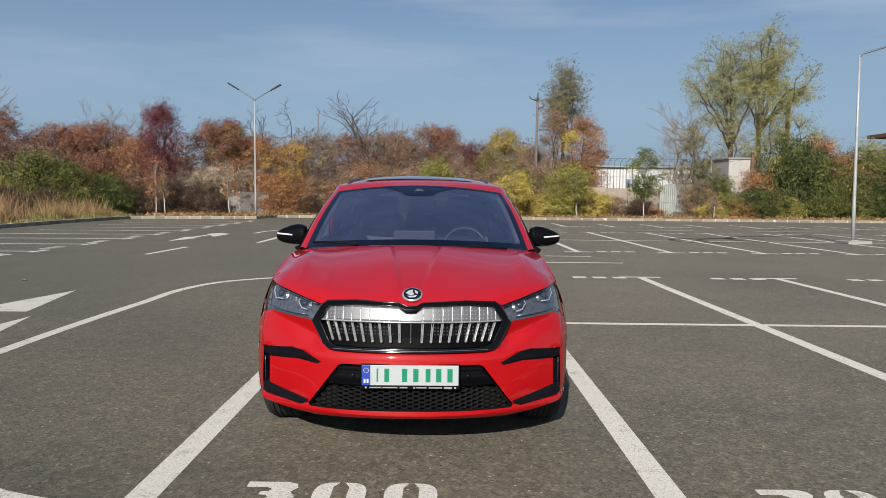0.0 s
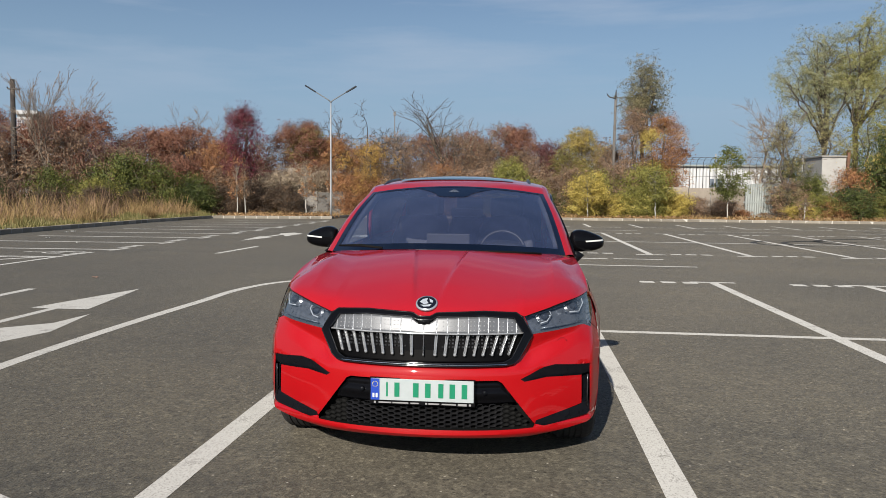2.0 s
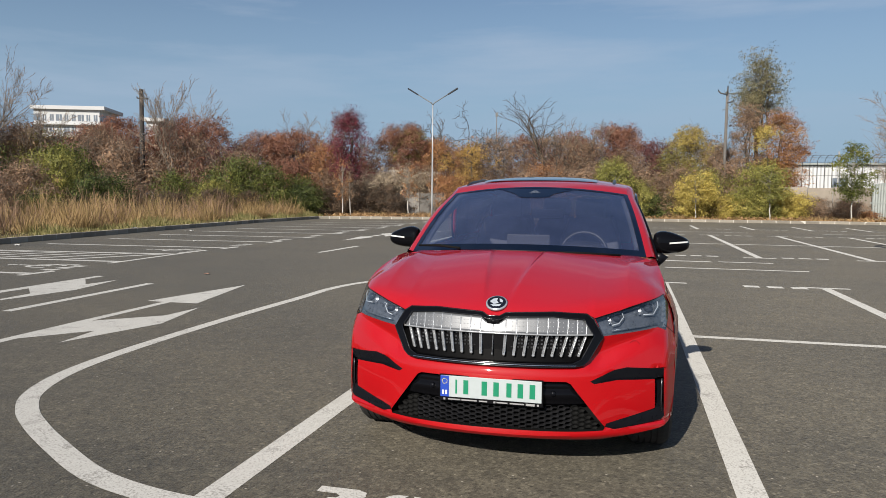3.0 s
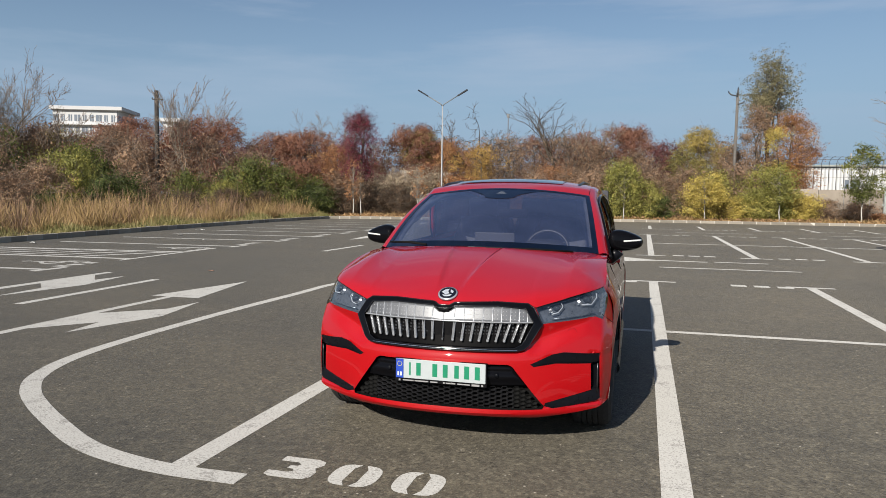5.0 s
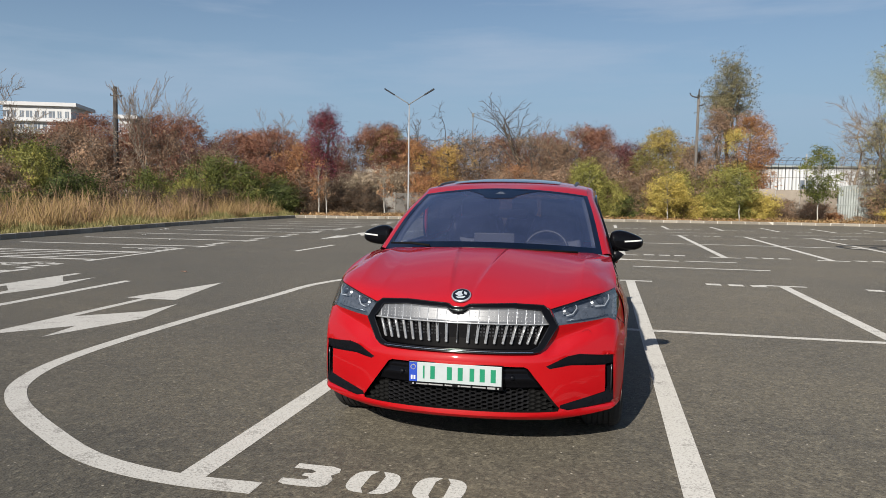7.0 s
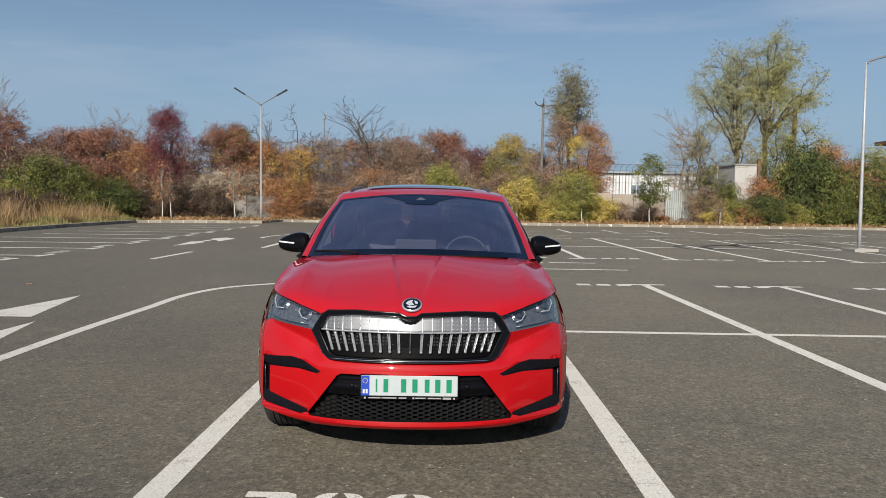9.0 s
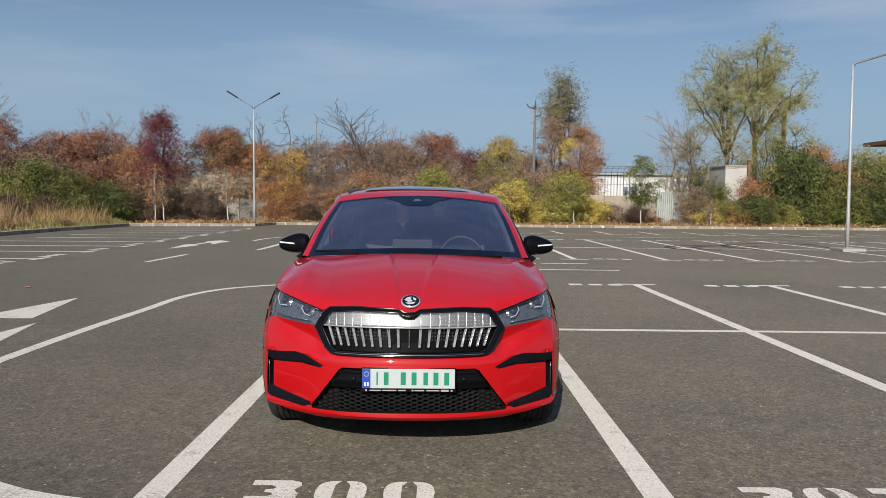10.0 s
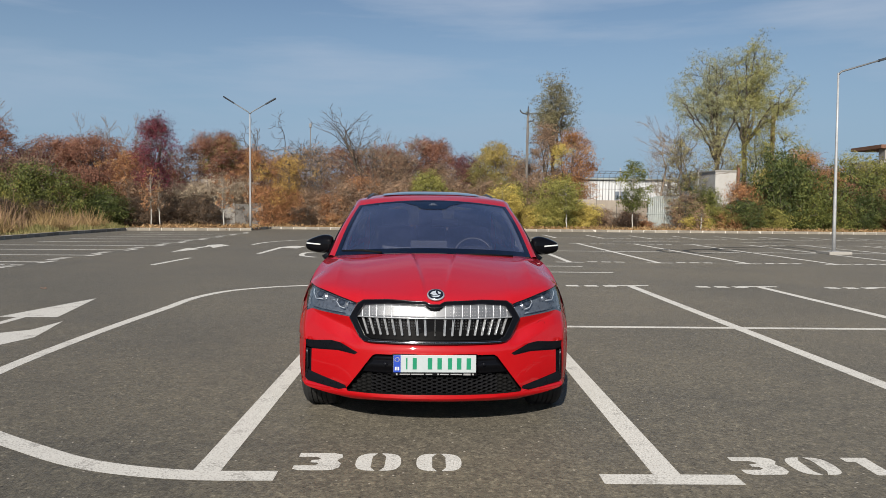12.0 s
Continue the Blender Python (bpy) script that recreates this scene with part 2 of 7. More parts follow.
MATT_BLACK = plain("matt_black", (0.006, 0.006, 0.006), 0.8, spec=0.12, vary=0.2)
TYRE = plain("tyre_rubber", (0.018, 0.018, 0.018), 0.8, vary=0.25, scale=60)
CHROME = plain("chrome", (0.75, 0.76, 0.78), 0.09, 1.0, vary=0.03)
SILVER = plain("silver_trim", (0.55, 0.56, 0.58), 0.25, 0.9, vary=0.05)
ALLOY = plain("dark_alloy", (0.10, 0.10, 0.11), 0.3, 0.9, vary=0.1)
GALVANISED = plain("galvanised_steel", (0.349, 0.357, 0.365), 0.5, 0.2, vary=0.12, scale=8)
LAMP_GREY = plain("lamp_head_grey", (0.026, 0.030, 0.038), 0.55, 0.0, spec=0.15)
ARM_GREY = plain("weathered_arm", (0.16, 0.165, 0.17), 0.6, 0.3)
WINDSCREEN = glass_material("windscreen_glass", (0.70, 0.72, 0.80), 0.02, 4.4, (0.78, 0.84, 1.0), 0.052)
FRIT = glass_material("printed_glass", (0.02, 0.02, 0.03), 0.02, 2.7, (0.76, 0.83, 1.0))
SIDE_GLASS = glass_material("side_glass", (0.74, 0.79, 0.77), even=0.08)
REAR_GLASS = glass_material("rear_glass", (0.26, 0.24, 0.25), even=0.08)
DARK_GLASS = glass_material("privacy_glass", (0.05, 0.055, 0.06), even=0.10)
LENS = glass_material("headlight_lens", (0.82, 0.86, 0.92), 0.03, 2.05)
CABIN = plain("cabin_fabric", (0.045, 0.047, 0.056), 0.8, vary=0.25)
CABIN_GREY = plain("cabin_grey", (0.022, 0.023, 0.027), 0.6, vary=0.15)
DASH = plain("dash_plastic", (0.010, 0.0105, 0.012), 0.75, vary=0.2)
SEAT_GREY = plain("seat_fabric", (0.075, 0.078, 0.090), 0.85, vary=0.25)
WHEEL_BLACK = plain("wheel_leather", (0.014, 0.015, 0.018), 0.5, vary=0.2)
PLATE_WHITE = plain("plate_white", (0.37, 0.41, 0.42), 0.4, vary=0.04)
WHITE_PLASTIC = plain("white_plastic", (0.548, 0.556, 0.548), 0.35, vary=0.04)
PLATE_BLUE = plain("plate_blue", (0.008, 0.046, 0.349), 0.4, vary=0.05)
PLATE_GREEN = plain("plate_green", (0.000, 0.183, 0.091), 0.45, vary=0.05)
PLATE_YELLOW = plain("plate_yellow", (0.622, 0.498, 0.042), 0.45, vary=0.05)


# ---------------------------------------------------------------- mesh helpers
def arrays(name, verts, faces, material, smooth=False):
    me = bpy.data.meshes.new(name)
    me.from_pydata([tuple(map(float, v)) for v in verts], [], [tuple(map(int, f)) for f in faces])
    for mt in material if isinstance(material, (list, tuple)) else [material]:
        me.materials.append(mt)
    if smooth:
        me.polygons.foreach_set("use_smooth", [True] * len(me.polygons))
    me.update()
    return me


def facets(name, verts, material, k=3):
    """A mesh of loose triangles, or k-cornered faces, from an (n*k, 3) array."""
    n = len(verts) // k
    me = bpy.data.meshes.new(name)
    me.vertices.add(n * k)
    me.vertices.foreach_set("co", np.asarray(verts, dtype=np.float32).ravel())
    me.loops.add(n * k)
    me.loops.foreach_set("vertex_index", np.arange(n * k, dtype=np.int32))
    me.polygons.add(n)
    me.polygons.foreach_set("loop_start", np.arange(0, n * k, k, dtype=np.int32))
    me.materials.append(material)
    me.update(calc_edges=True)
    return me


def from_bm(bm, name, material, smooth=False):
    me = bpy.data.meshes.new(name)
    bm.to_mesh(me)
    bm.free()
    for mt in material if isinstance(material, (list, tuple)) else [material]:
        me.materials.append(mt)
    if smooth:
        me.polygons.foreach_set("use_smooth", [True] * len(me.polygons))
    return me


def child(name, me, parent, label="", m=None):
    """Links a mesh as one part under a thing or a part."""
    ob = new(name, me)
    ob.parent = parent
    if m is not None:
        ob.matrix_basis = m
    if label:
        tagged(ob, label)
    return ob


def part(name, bm, material, parent, label="", smooth=False, m=None):
    return child(name, from_bm(bm, name, material, smooth), parent, label, m)


def thing(name, x, y, z=0, turn=0, **tags):
    ob = new(name)
    ob.empty_display_size = 0.2
    ob.matrix_basis = pose(x, y, z, 0, 0, turn)
    return tagged(ob, **tags)


def box(bm, x0, x1, y0, y1, z0, z1, bevel=0.0, m=None):
    r = bmesh.ops.create_cube(bm, size=1.0)
    vs = r["verts"]
    bmesh.ops.scale(bm, vec=(x1 - x0, y1 - y0, z1 - z0), verts=vs)
    bmesh.ops.translate(bm, vec=((x0 + x1) / 2, (y0 + y1) / 2, (z0 + z1) / 2), verts=vs)
    if bevel > 0:
        es = list({e for v in vs for e in v.link_edges})
        g = bmesh.ops.bevel(bm, geom=es, offset=bevel, segments=2, profile=0.7, affect="EDGES")
        vs = list({v for f in g["faces"] for v in f.verts} | {v for v in vs if v.is_valid})
    if m is not None:
        bmesh.ops.transform(bm, matrix=m, verts=vs)
    return bm


def tube_arrays(pts, radii, sides=6, caps=True):
    """A tapered tube along points."""
    pts = [Vector(p) for p in pts]
    V, F = [], []
    for i, p in enumerate(pts):
        d = (pts[min(i + 1, len(pts) - 1)] - pts[max(i - 1, 0)]).normalized()
        a = d.orthogonal().normalized() if abs(d.z) > 0.95 else d.cross(Vector((0, 0, 1))).normalized()
        b = d.cross(a)
        for k in range(sides):
            t = 2 * math.pi * k / sides
            V.append(p + (a * math.cos(t) + b * math.sin(t)) * radii[i])
    n = sides
    for i in range(len(pts) - 1):
        for k in range(n):
            F.append((i * n + k, i * n + (k + 1) % n, (i + 1) * n + (k + 1) % n, (i + 1) * n + k))
    if caps:
        F.append(tuple(range(n - 1, -1, -1)))
        F.append(tuple((len(pts) - 1) * n + k for k in range(n)))
    return V, F


def gather(pieces):
    V, F = [], []
    for v, f in pieces:
        o = len(V)
        V.extend(v)
        F.extend(tuple(i + o for i in q) for q in f)
    return V, F


def tube(name, pts, r, material, parent, sides=8, label="", smooth=True):
    rr = r if isinstance(r, (list, tuple)) else [r] * len(pts)
    V, F = tube_arrays(pts, rr, sides)
    return child(name, arrays(name, V, F, material, smooth), parent, label)


def grid(fn, nu, nv):
    """Vertices and faces of a surface fn(u, v), u and v from 0 to 1."""
    V = [fn(i / nu, j / nv) for i in range(nu + 1) for j in range(nv + 1)]
    F = [(i * (nv + 1) + j, (i + 1) * (nv + 1) + j, (i + 1) * (nv + 1) + j + 1, i * (nv + 1) + j + 1) for i in range(nu) for j in range(nv)]
    return V, F


def thick(V, F, d):
    """The same sheet with a second face d away along its normals and walls between."""
    bm = bmesh.new()
    vs = [bm.verts.new(v) for v in V]
    for f in F:
        bm.faces.new([vs[i] for i in f])
    bmesh.ops.recalc_face_normals(bm, faces=bm.faces)
    bmesh.ops.solidify(bm, geom=bm.faces[:], thickness=d)
    return bm


# ---------------------------------------------------------------- ground, kerbs and road markings
LOT = [(-15.3, -60), (-15.4, 6), (-15.75, 12.0), (-16.6, 22.0), (-17.0, 30.0), (-16.8, 37.3), (-10.1, 39.3), (-9.7, 42.6), (70, 42.6), (70, -60)]


def flat_mesh(name, poly, z, material):
    bm = bmesh.new()
    f = bm.faces.new([bm.verts.new((x, y, z)) for x, y in poly])
    if f.normal.z < 0:
        f.normal_flip()
    bmesh.ops.recalc_face_normals(bm, faces=bm.faces)
    if bm.faces[0].normal.z < 0:
        f.normal_flip()
    return from_bm(bm, name, material)


def earth_material():
    k = Mat("dry_earth", 0.95, spec=0.2)
    f, g = k.noise(0.6, 6, 0.65), k.noise(18, 5, 0.7)
    c = k.ramp(f, [(0.3, (0.085, 0.072, 0.038)), (0.5, (0.162, 0.123, 0.064)), (0.7, (0.212, 0.162, 0.093))])
    c = k.mix(0.45, c, k.ramp(g, [(0.3, (0.060, 0.051, 0.025)), (0.7, (0.230, 0.170, 0.093))]))
    k.base(c)
    k.bump(g, 0.6, 0.05)
    return k.m


EARTH = earth_material()
tagged(new("ground", flat_mesh("ground", [(-2500, -2500), (2500, -2500), (2500, 2500), (-2500, 2500)], -0.03, EARTH)),
       "dry earth and leaf litter round the car park", "ground", kind="structure")
tagged(new("road", flat_mesh("road", LOT, 0.0, ASPHALT)), "grey weathered asphalt of an open car park", "asphalt", kind="structure")

# verge behind the kerbs, level with their tops
VERGE_L = [(-15.55, -60), (-15.65, 6), (-16.0, 12.0), (-16.85, 22.0), (-17.25, 30.0), (-17.02, 37.5), (-10.3, 39.55), (-9.95, 42.85), (70, 42.85), (70, 120), (-120, 120), (-120, -60)]
tagged(new("verge", flat_mesh("verge", VERGE_L, 0.09, EARTH)), "verge of dry grass and fallen leaves behind the kerb", "verge", kind="structure")

markings = tagged(new("road_markings"), "worn white painted bay lines, numbers and arrows", "road markings", kind="structure")
_turn = radians(-1.45)
ORIGIN = (1.245, -0.645)


def lot(u, v):
    """Lot grid to world: u along the bays' fronts, v along their lines."""
    return (ORIGIN[0] + u * math.cos(_turn) - v * math.sin(_turn), ORIGIN[1] + u * math.sin(_turn) + v * math.cos(_turn))


def mark(name, poly, level=0):
    """One painted shape just above the asphalt."""
    bm = bmesh.new()
    z = 0.0014 + 0.0005 * level
    top = [bm.verts.new((x, y, z)) for x, y in poly]
    f = bm.faces.new(top)
    f.normal_update()
    if f.normal.z < 0:
        f.normal_flip()
    part(name, bm, PAINT, markings)


def stripe(x0, y0, x1, y1, w, level=0, name="line"):
    d = Vector((x1 - x0, y1 - y0)).normalized()
    n = Vector((-d.y, d.x)) * w / 2
    mark(name, [(x0 + n.x, y0 + n.y), (x0 - n.x, y0 - n.y), (x1 - n.x, y1 - n.y), (x1 + n.x, y1 + n.y)], level)


def lstripe(u0, v0, u1, v1, w, level=0):
    stripe(*lot(u0, v0), *lot(u1, v1), w, level)


def ribbon(pts, w, name="curved_line", level=0):
    pts = [Vector(p) for p in pts]
    V, F = [], []
    for i, p in enumerate(pts):
        d = (pts[min(i + 1, len(pts) - 1)] - pts[max(i - 1, 0)]).normalized()
        n = Vector((-d.y, d.x)) * w / 2
        V += [(p.x + n.x, p.y + n.y, 0.0014 + 0.0005 * level), (p.x - n.x, p.y - n.y, 0.0014 + 0.0005 * level)]
        if i:
            F.append((2 * i - 2, 2 * i - 1, 2 * i + 1, 2 * i))
    child(name, arrays(name, V, F, PAINT), markings)


def smooth_path(ctrl, n=10):
    """Catmull-Rom through the control points."""
    P = [Vector(c) for c in ctrl]
    P = [2 * P[0] - P[1], *P, 2 * P[-1] - P[-2]]
    out = []
    for i in range(1, len(P) - 2):
        for k in range(n):
            t = k / n
            a, b, c, d = P[i - 1], P[i], P[i + 1], P[i + 2]
            out.append(0.5 * (2 * b + (c - a) * t + (2 * a - 5 * b + 4 * c - d) * t * t + (3 * b - a - 3 * c + d) * t ** 3))
    return out + [P[-2]]


# rows of bays in front of the camera: lines, heads of the lines, cross lines
for i in range(-1, 14):
    u = i * 2.49
    lstripe(u, -0.02, u, 9.72, 0.15)
    if i >= 0:
        lstripe(u - 0.37, -0.08, u + 0.37, -0.08, 0.14, 1)
    lstripe(u - 0.37, 9.74, u + 0.37, 9.74, 0.13, 1)
for i in range(0, 16):
    u = i * 2.49 + 0.02
    lstripe(u, 15.75, u, 27.0, 0.16)
    lstripe(u - 0.37, 15.75, u + 0.37, 15.75, 0.16, 1)
    lstripe(u - 0.37, 27.0, u + 0.37, 27.0, 0.16, 1)
    lstripe(u + 0.1, 32.9, u + 0.1, 37.2, 0.16)
    lstripe(u - 0.27, 32.9, u + 0.47, 32.9, 0.16, 1)
lstripe(-2.49, 4.86, 34, 4.86, 0.12, 2)
lstripe(0.0, 21.15, 34, 21.15, 0.17, 2)
lstripe(0.15, 12.56, 2.9, 12.56, 0.13)
for u0 in (0.15, 6.2, 12.2, 18.2, 24.2):
    lstripe(u0 + 1.0, 29.6, u0 + 4.2, 29.6, 0.13)

# end island round the first bay
arc = [(-0.86, -0.648), (-1.25, -0.638), (-1.63, -0.57), (-2.00, -0.43), (-2.45, -0.15), (-2.83, 0.115), (-3.14, 0.375), (-3.40, 0.70), (-3.59, 1.18), (-3.68, 1.8),
       (-3.705, 2.8), (-3.68, 4.2), (-3.61, 5.6), (-3.56, 6.8), (-3.28, 7.75), (-2.72, 8.35), (-2.1, 8.68), (-1.3, 8.92), (-0.6, 9.05)]
ribbon(smooth_path(arc), 0.138, level=1)
ribbon(smooth_path([(-6.3, 22.9), (-6.2, 24.6), (-5.6, 26.4), (-4.6, 27.6), (-3.2, 28.2)]), 0.14)


def ellipse_half(cx, cy, w, h, side):
    """Half of a stencilled nought: a fat bow on one side of the slot."""
    o = []
    for k in range(13):
        a = -math.pi / 2 + math.pi * k / 12
        o.append((cx + side * (0.012 + (w / 2 - 0.012) * max(0, math.cos(a)) ** 0.62), cy + h / 2 * math.copysign(abs(math.sin(a)) ** 0.75, math.sin(a))))
    for y in (0.30, 0.10, -0.10, -0.30):
        o.append((cx + side * 0.038, cy + h * y))
    return o


def digit(ch, cx, cy, w=0.255, h=0.275, flip=False, turn=_turn):
    shapes = []
    if ch == "0":
        shapes = [ellipse_half(0, 0, w, h, -1), ellipse_half(0, 0, w, h, 1)]
    elif ch == "3":
        shapes = [[(-0.125, 0.137), (0.07, 0.137), (0.118, 0.115), (0.128, 0.07), (0.10, 0.02), (0.128, -0.03), (0.125, -0.09), (0.095, -0.128), (0.04, -0.137),
                   (-0.09, -0.137), (-0.128, -0.115), (-0.128, -0.062), (-0.02, -0.062), (0.005, -0.04), (-0.01, -0.018), (-0.045, -0.014), (-0.045, 0.022), (-0.005, 0.028),
                   (0.005, 0.05), (-0.02, 0.072), (-0.125, 0.072)]]
    elif ch == "1":
        shapes = [[(-0.10, 0.137), (0.05, 0.137), (0.05, -0.137), (-0.045, -0.137), (-0.045, 0.07), (-0.10, 0.07)]]
    for s in shapes:
        pts = []
        for x, y in s:
            x, y = (-x, -y) if flip else (x, y)
            pts.append((cx + x * math.cos(turn) - y * math.sin(turn), cy + x * math.sin(turn) + y * math.cos(turn)))
        mark("digit", pts)


for ch, x, y in (("3", -0.66, -0.435), ("0", -0.325, -0.445), ("0", 0.015, -0.455), ("3", 1.815, -0.53), ("0", 2.12, -0.535), ("1", 2.45, -0.545)):
    digit(ch, x, y)
# numbers of the other bays, too far off to read: plain bars
for i in range(2, 9):
    for k in range(3):
        u = i * 2.49 + 0.55 + k * 0.33
        lstripe(u, 0.12, u + 0.24, 0.12, 0.26)
for i in range(-1, 13):
    for k in range(3):
        u = i * 2.49 + 1.25 + k * 0.36
        lstripe(u, 9.62, u + 0.24, 9.62, 0.24)
for i in range(0, 15):
    for k in range(3):
        u = i * 2.49 + 0.55 + k * 0.38
        for v in (15.95, 26.8, 33.1):
            lstripe(u, v, u + 0.27, v, 0.24)

# lane arrows
mark("arrow", [(-5.19, 1.0), (-5.05, 1.0), (-5.06, 2.28), (-4.62, 2.82), (-4.53, 2.22), (-4.22, 3.38), (-4.45, 4.48), (-4.50, 3.85), (-5.06, 3.32), (-5.06, 4.78), (-4.67, 4.78), (-5.02, 6.70), (-5.42, 4.80), (-5.17, 4.78), (-5.19, 3.30)])
mark("arrow", [(-8.06, 2.6), (-7.90, 2.6), (-7.87, 5.40), (-7.42, 4.95), (-7.34, 3.95), (-7.10, 5.45), (-7.34, 6.70), (-7.43, 6.06), (-7.90, 6.62), (-7.92, 7.10), (-8.06, 7.10)])
mark("arrow", [(-7.66, 21.75), (-7.74, 20.3), (-7.95, 20.2), (-7.72, 17.9), (-7.35, 19.75), (-7.56, 19.85), (-7.50, 21.45), (-7.12, 20.5), (-7.02, 22.3), (-7.55, 23.0), (-7.86, 22.2)])
mark("arrow", [(-5.0, 17.6), (-4.86, 17.6), (-4.80, 20.9), (-4.24, 20.65), (-4.17, 22.05), (-4.6, 22.3), (-5.0, 21.3)])
mark("arrow", [(-0.8, 13.75), (0.95, 13.1), (1.75, 13.52), (2.85, 13.45), (2.85, 13.62), (1.75, 13.70), (0.95, 14.35)])
stripe(3.0, 13.62, 4.15, 13.58, 0.13)
stripe(-6.49, 3.6, -6.55, 6.45, 0.14)
stripe(-6.50, 13.1, -6.38, 15.6, 0.14)
stripe(-6.55, -6.0, -6.50, -3.2, 0.14)
ribbon(smooth_path([(-3.0, 16.2), (-3.5, 16.95), (-3.55, 18.3), (-2.9, 18.8)]), 0.16)

# bays along the side kerb
for k in range(-6, 11):
    y = 13.75 + 2.62 * k if k >= 0 else 11.4 + (k + 1) * 2.2
    if -5 <= k < -1:
        y = 7.1 + (k + 2) * 2.5
    if k == -1:
        continue
    if y < 36.5:
        stripe(-9.35, y, -14.9, y - 0.25, 0.18)
        stripe(-9.38, y - 0.33, -9.33, y + 0.4, 0.17, 1)
        if k >= 0:
            for j in range(3):
                stripe(-9.75, y + 0.75 + j * 0.36, -9.45, y + 0.75 + j * 0.36, 0.22)
# hatched strip between the two wide bays
stripe(-9.4, 11.55, -14.9, 11.1, 0.19)
stripe(-9.4, 9.5, -14.9, 9.3, 0.19)
stripe(-9.40, 9.1, -9.50, 11.95, 0.13, 1)
for k in range(6):
    stripe(-9.75 - k * 0.85, 11.45 - k * 0.07, -10.9 - k * 0.85, 9.55 - k * 0.03, 0.18, 2)
for yc in (8.25, 12.6):
    # wheelchair sign: ring wheel, seat, back and footrest
    ring = [(-10.15 + 0.36 * math.cos(a), yc + 0.27 * math.sin(a)) for a in [math.pi * (0.15 + 1.5 * k / 14) for k in range(15)]]
    ribbon(ring, 0.09, "wheelchair_sign")
    stripe(-10.05, yc + 0.02, -10.85, yc + 0.05, 0.1, 1, "wheelchair_sign")
    stripe(-10.2, yc + 0.05, -10.2, yc + 0.4, 0.1, 2, "wheelchair_sign")
    stripe(-10.2, yc + 0.38, -9.75, yc + 0.42, 0.1, 3, "wheelchair_sign")
    stripe(-11.02, yc - 0.04, -10.9, yc + 0.08, 0.14, 2, "wheelchair_sign")
    for j in range(3):
        stripe(-9.72, yc - 0.55 + j * 0.36, -9.42, yc - 0.55 + j * 0.36, 0.22)

# dark tyre marks where cars turned
for k, (cx, cy, r) in enumerate(((10.6, 20.6, 1.7), (11.6, 20.5, 1.75), (14.1, 21.5, 2.6))):
    pts = [(cx + r * 1.15 * math.cos(a), cy + r * math.sin(a)) for a in [math.pi * (0.35 + 0.85 * j / 16) for j in range(17)]]
    pts = [Vector(p) for p in pts]
    V, F = [], []
    for i, p in enumerate(pts):
        d = (pts[min(i + 1, 16)] - pts[max(i - 1, 0)]).normalized()
        n = Vector((-d.y, d.x)) * 0.1
        V += [(p.x + n.x, p.y + n.y, 0.0056), (p.x - n.x, p.y - n.y, 0.0056)]
        if i:
            F.append((2 * i - 2, 2 * i - 1, 2 * i + 1, 2 * i))
    child("tyre_mark", arrays("tyre_mark", V, F, RUBBER_MARK), markings, "dark rubber tyre mark")


# ---------------------------------------------------------------- lamp posts
def lamp_post(x, y, h, arms, turn=0, label="", foot=0.2):
    """A tapered steel post on a concrete foot with raised arms, each with a flat lamp head."""
    post = thing("street_lamp", x, y, 0, turn, label=label, category="street lamp", group="car park lamps")
    V, F = tube_arrays([(0, 0, 0.1), (0, 0, 1.2), (0, 0, h * 0.6), (0, 0, h)], [0.062, 0.058, 0.044, 0.032], 12)
    child("pole", arrays("pole", V, F, GALVANISED, True), post)
    bm = bmesh.new()
    box(bm, -foot, foot, -foot, foot, 0.0, 0.1, 0.02)
    for v in bm.verts:
        v.co.x += 0.03 * math.sin(9 * v.co.y + 5 * v.co.x)
        v.co.y += 0.03 * math.sin(7 * v.co.x + 2)
    part("base", bm, CONCRETE, post, "rough concrete foot")
    bm = bmesh.new()
    box(bm, -0.13, 0.13, -0.13, 0.13, 0.1, 0.118, 0.004)
    part("base_plate", bm, GALVANISED, post)
    for ang, rise, reach in arms:
        d = Vector((math.cos(radians(ang)), math.sin(radians(ang)), 0))
        tip = d * reach + Vector((0, 0, h + rise))
        a = child("arm", arrays("arm", *tube_arrays([(0, 0, h - 0.06), tuple(d * 0.1 + Vector((0, 0, h + rise * 0.1))), tuple(tip)], [0.036, 0.033, 0.028], 8), ARM_GREY, True), post)
        bm = bmesh.new()
        q = bmesh.ops.create_cube(bm, size=1)["verts"]
        bmesh.ops.scale(bm, vec=(0.74, 0.27, 0.085), verts=q)
        for v in q:
            if v.co.x < 0:
                v.co.y *= 0.55
            if v.co.z > 0:
                v.co.y *= 0.7
        bmesh.ops.bevel(bm, geom=bm.edges[:], offset=0.015, segments=2, affect="EDGES")
        slope = math.degrees(math.atan2(rise, reach))
        hm = Matrix.Translation(tip + d * 0.22 + Vector((0, 0, 0.22 * rise / reach))) @ pose(0, 0, 0, 0, 0, ang) @ pose(0, 0, 0, 0, -slope, 0)
        head = part("lamp_head", bm, LAMP_GREY, a, "flat grey lamp head", m=hm)
    return post


lamp_post(-10.25, 39.75, 7.15, [(0, 0.62, 1.02), (180, 0.62, 1.02)], 6, "tall galvanised lamp post with two raised arms by the kerb")
lamp_post(14.48, 19.83, 6.25, [(-2, 0.45, 1.5)], 0, "tall galvanised lamp post with one raised arm among the bays", 0.42).matrix_basis = pose(14.48, 19.83, 0, 0, -0.8, 0)


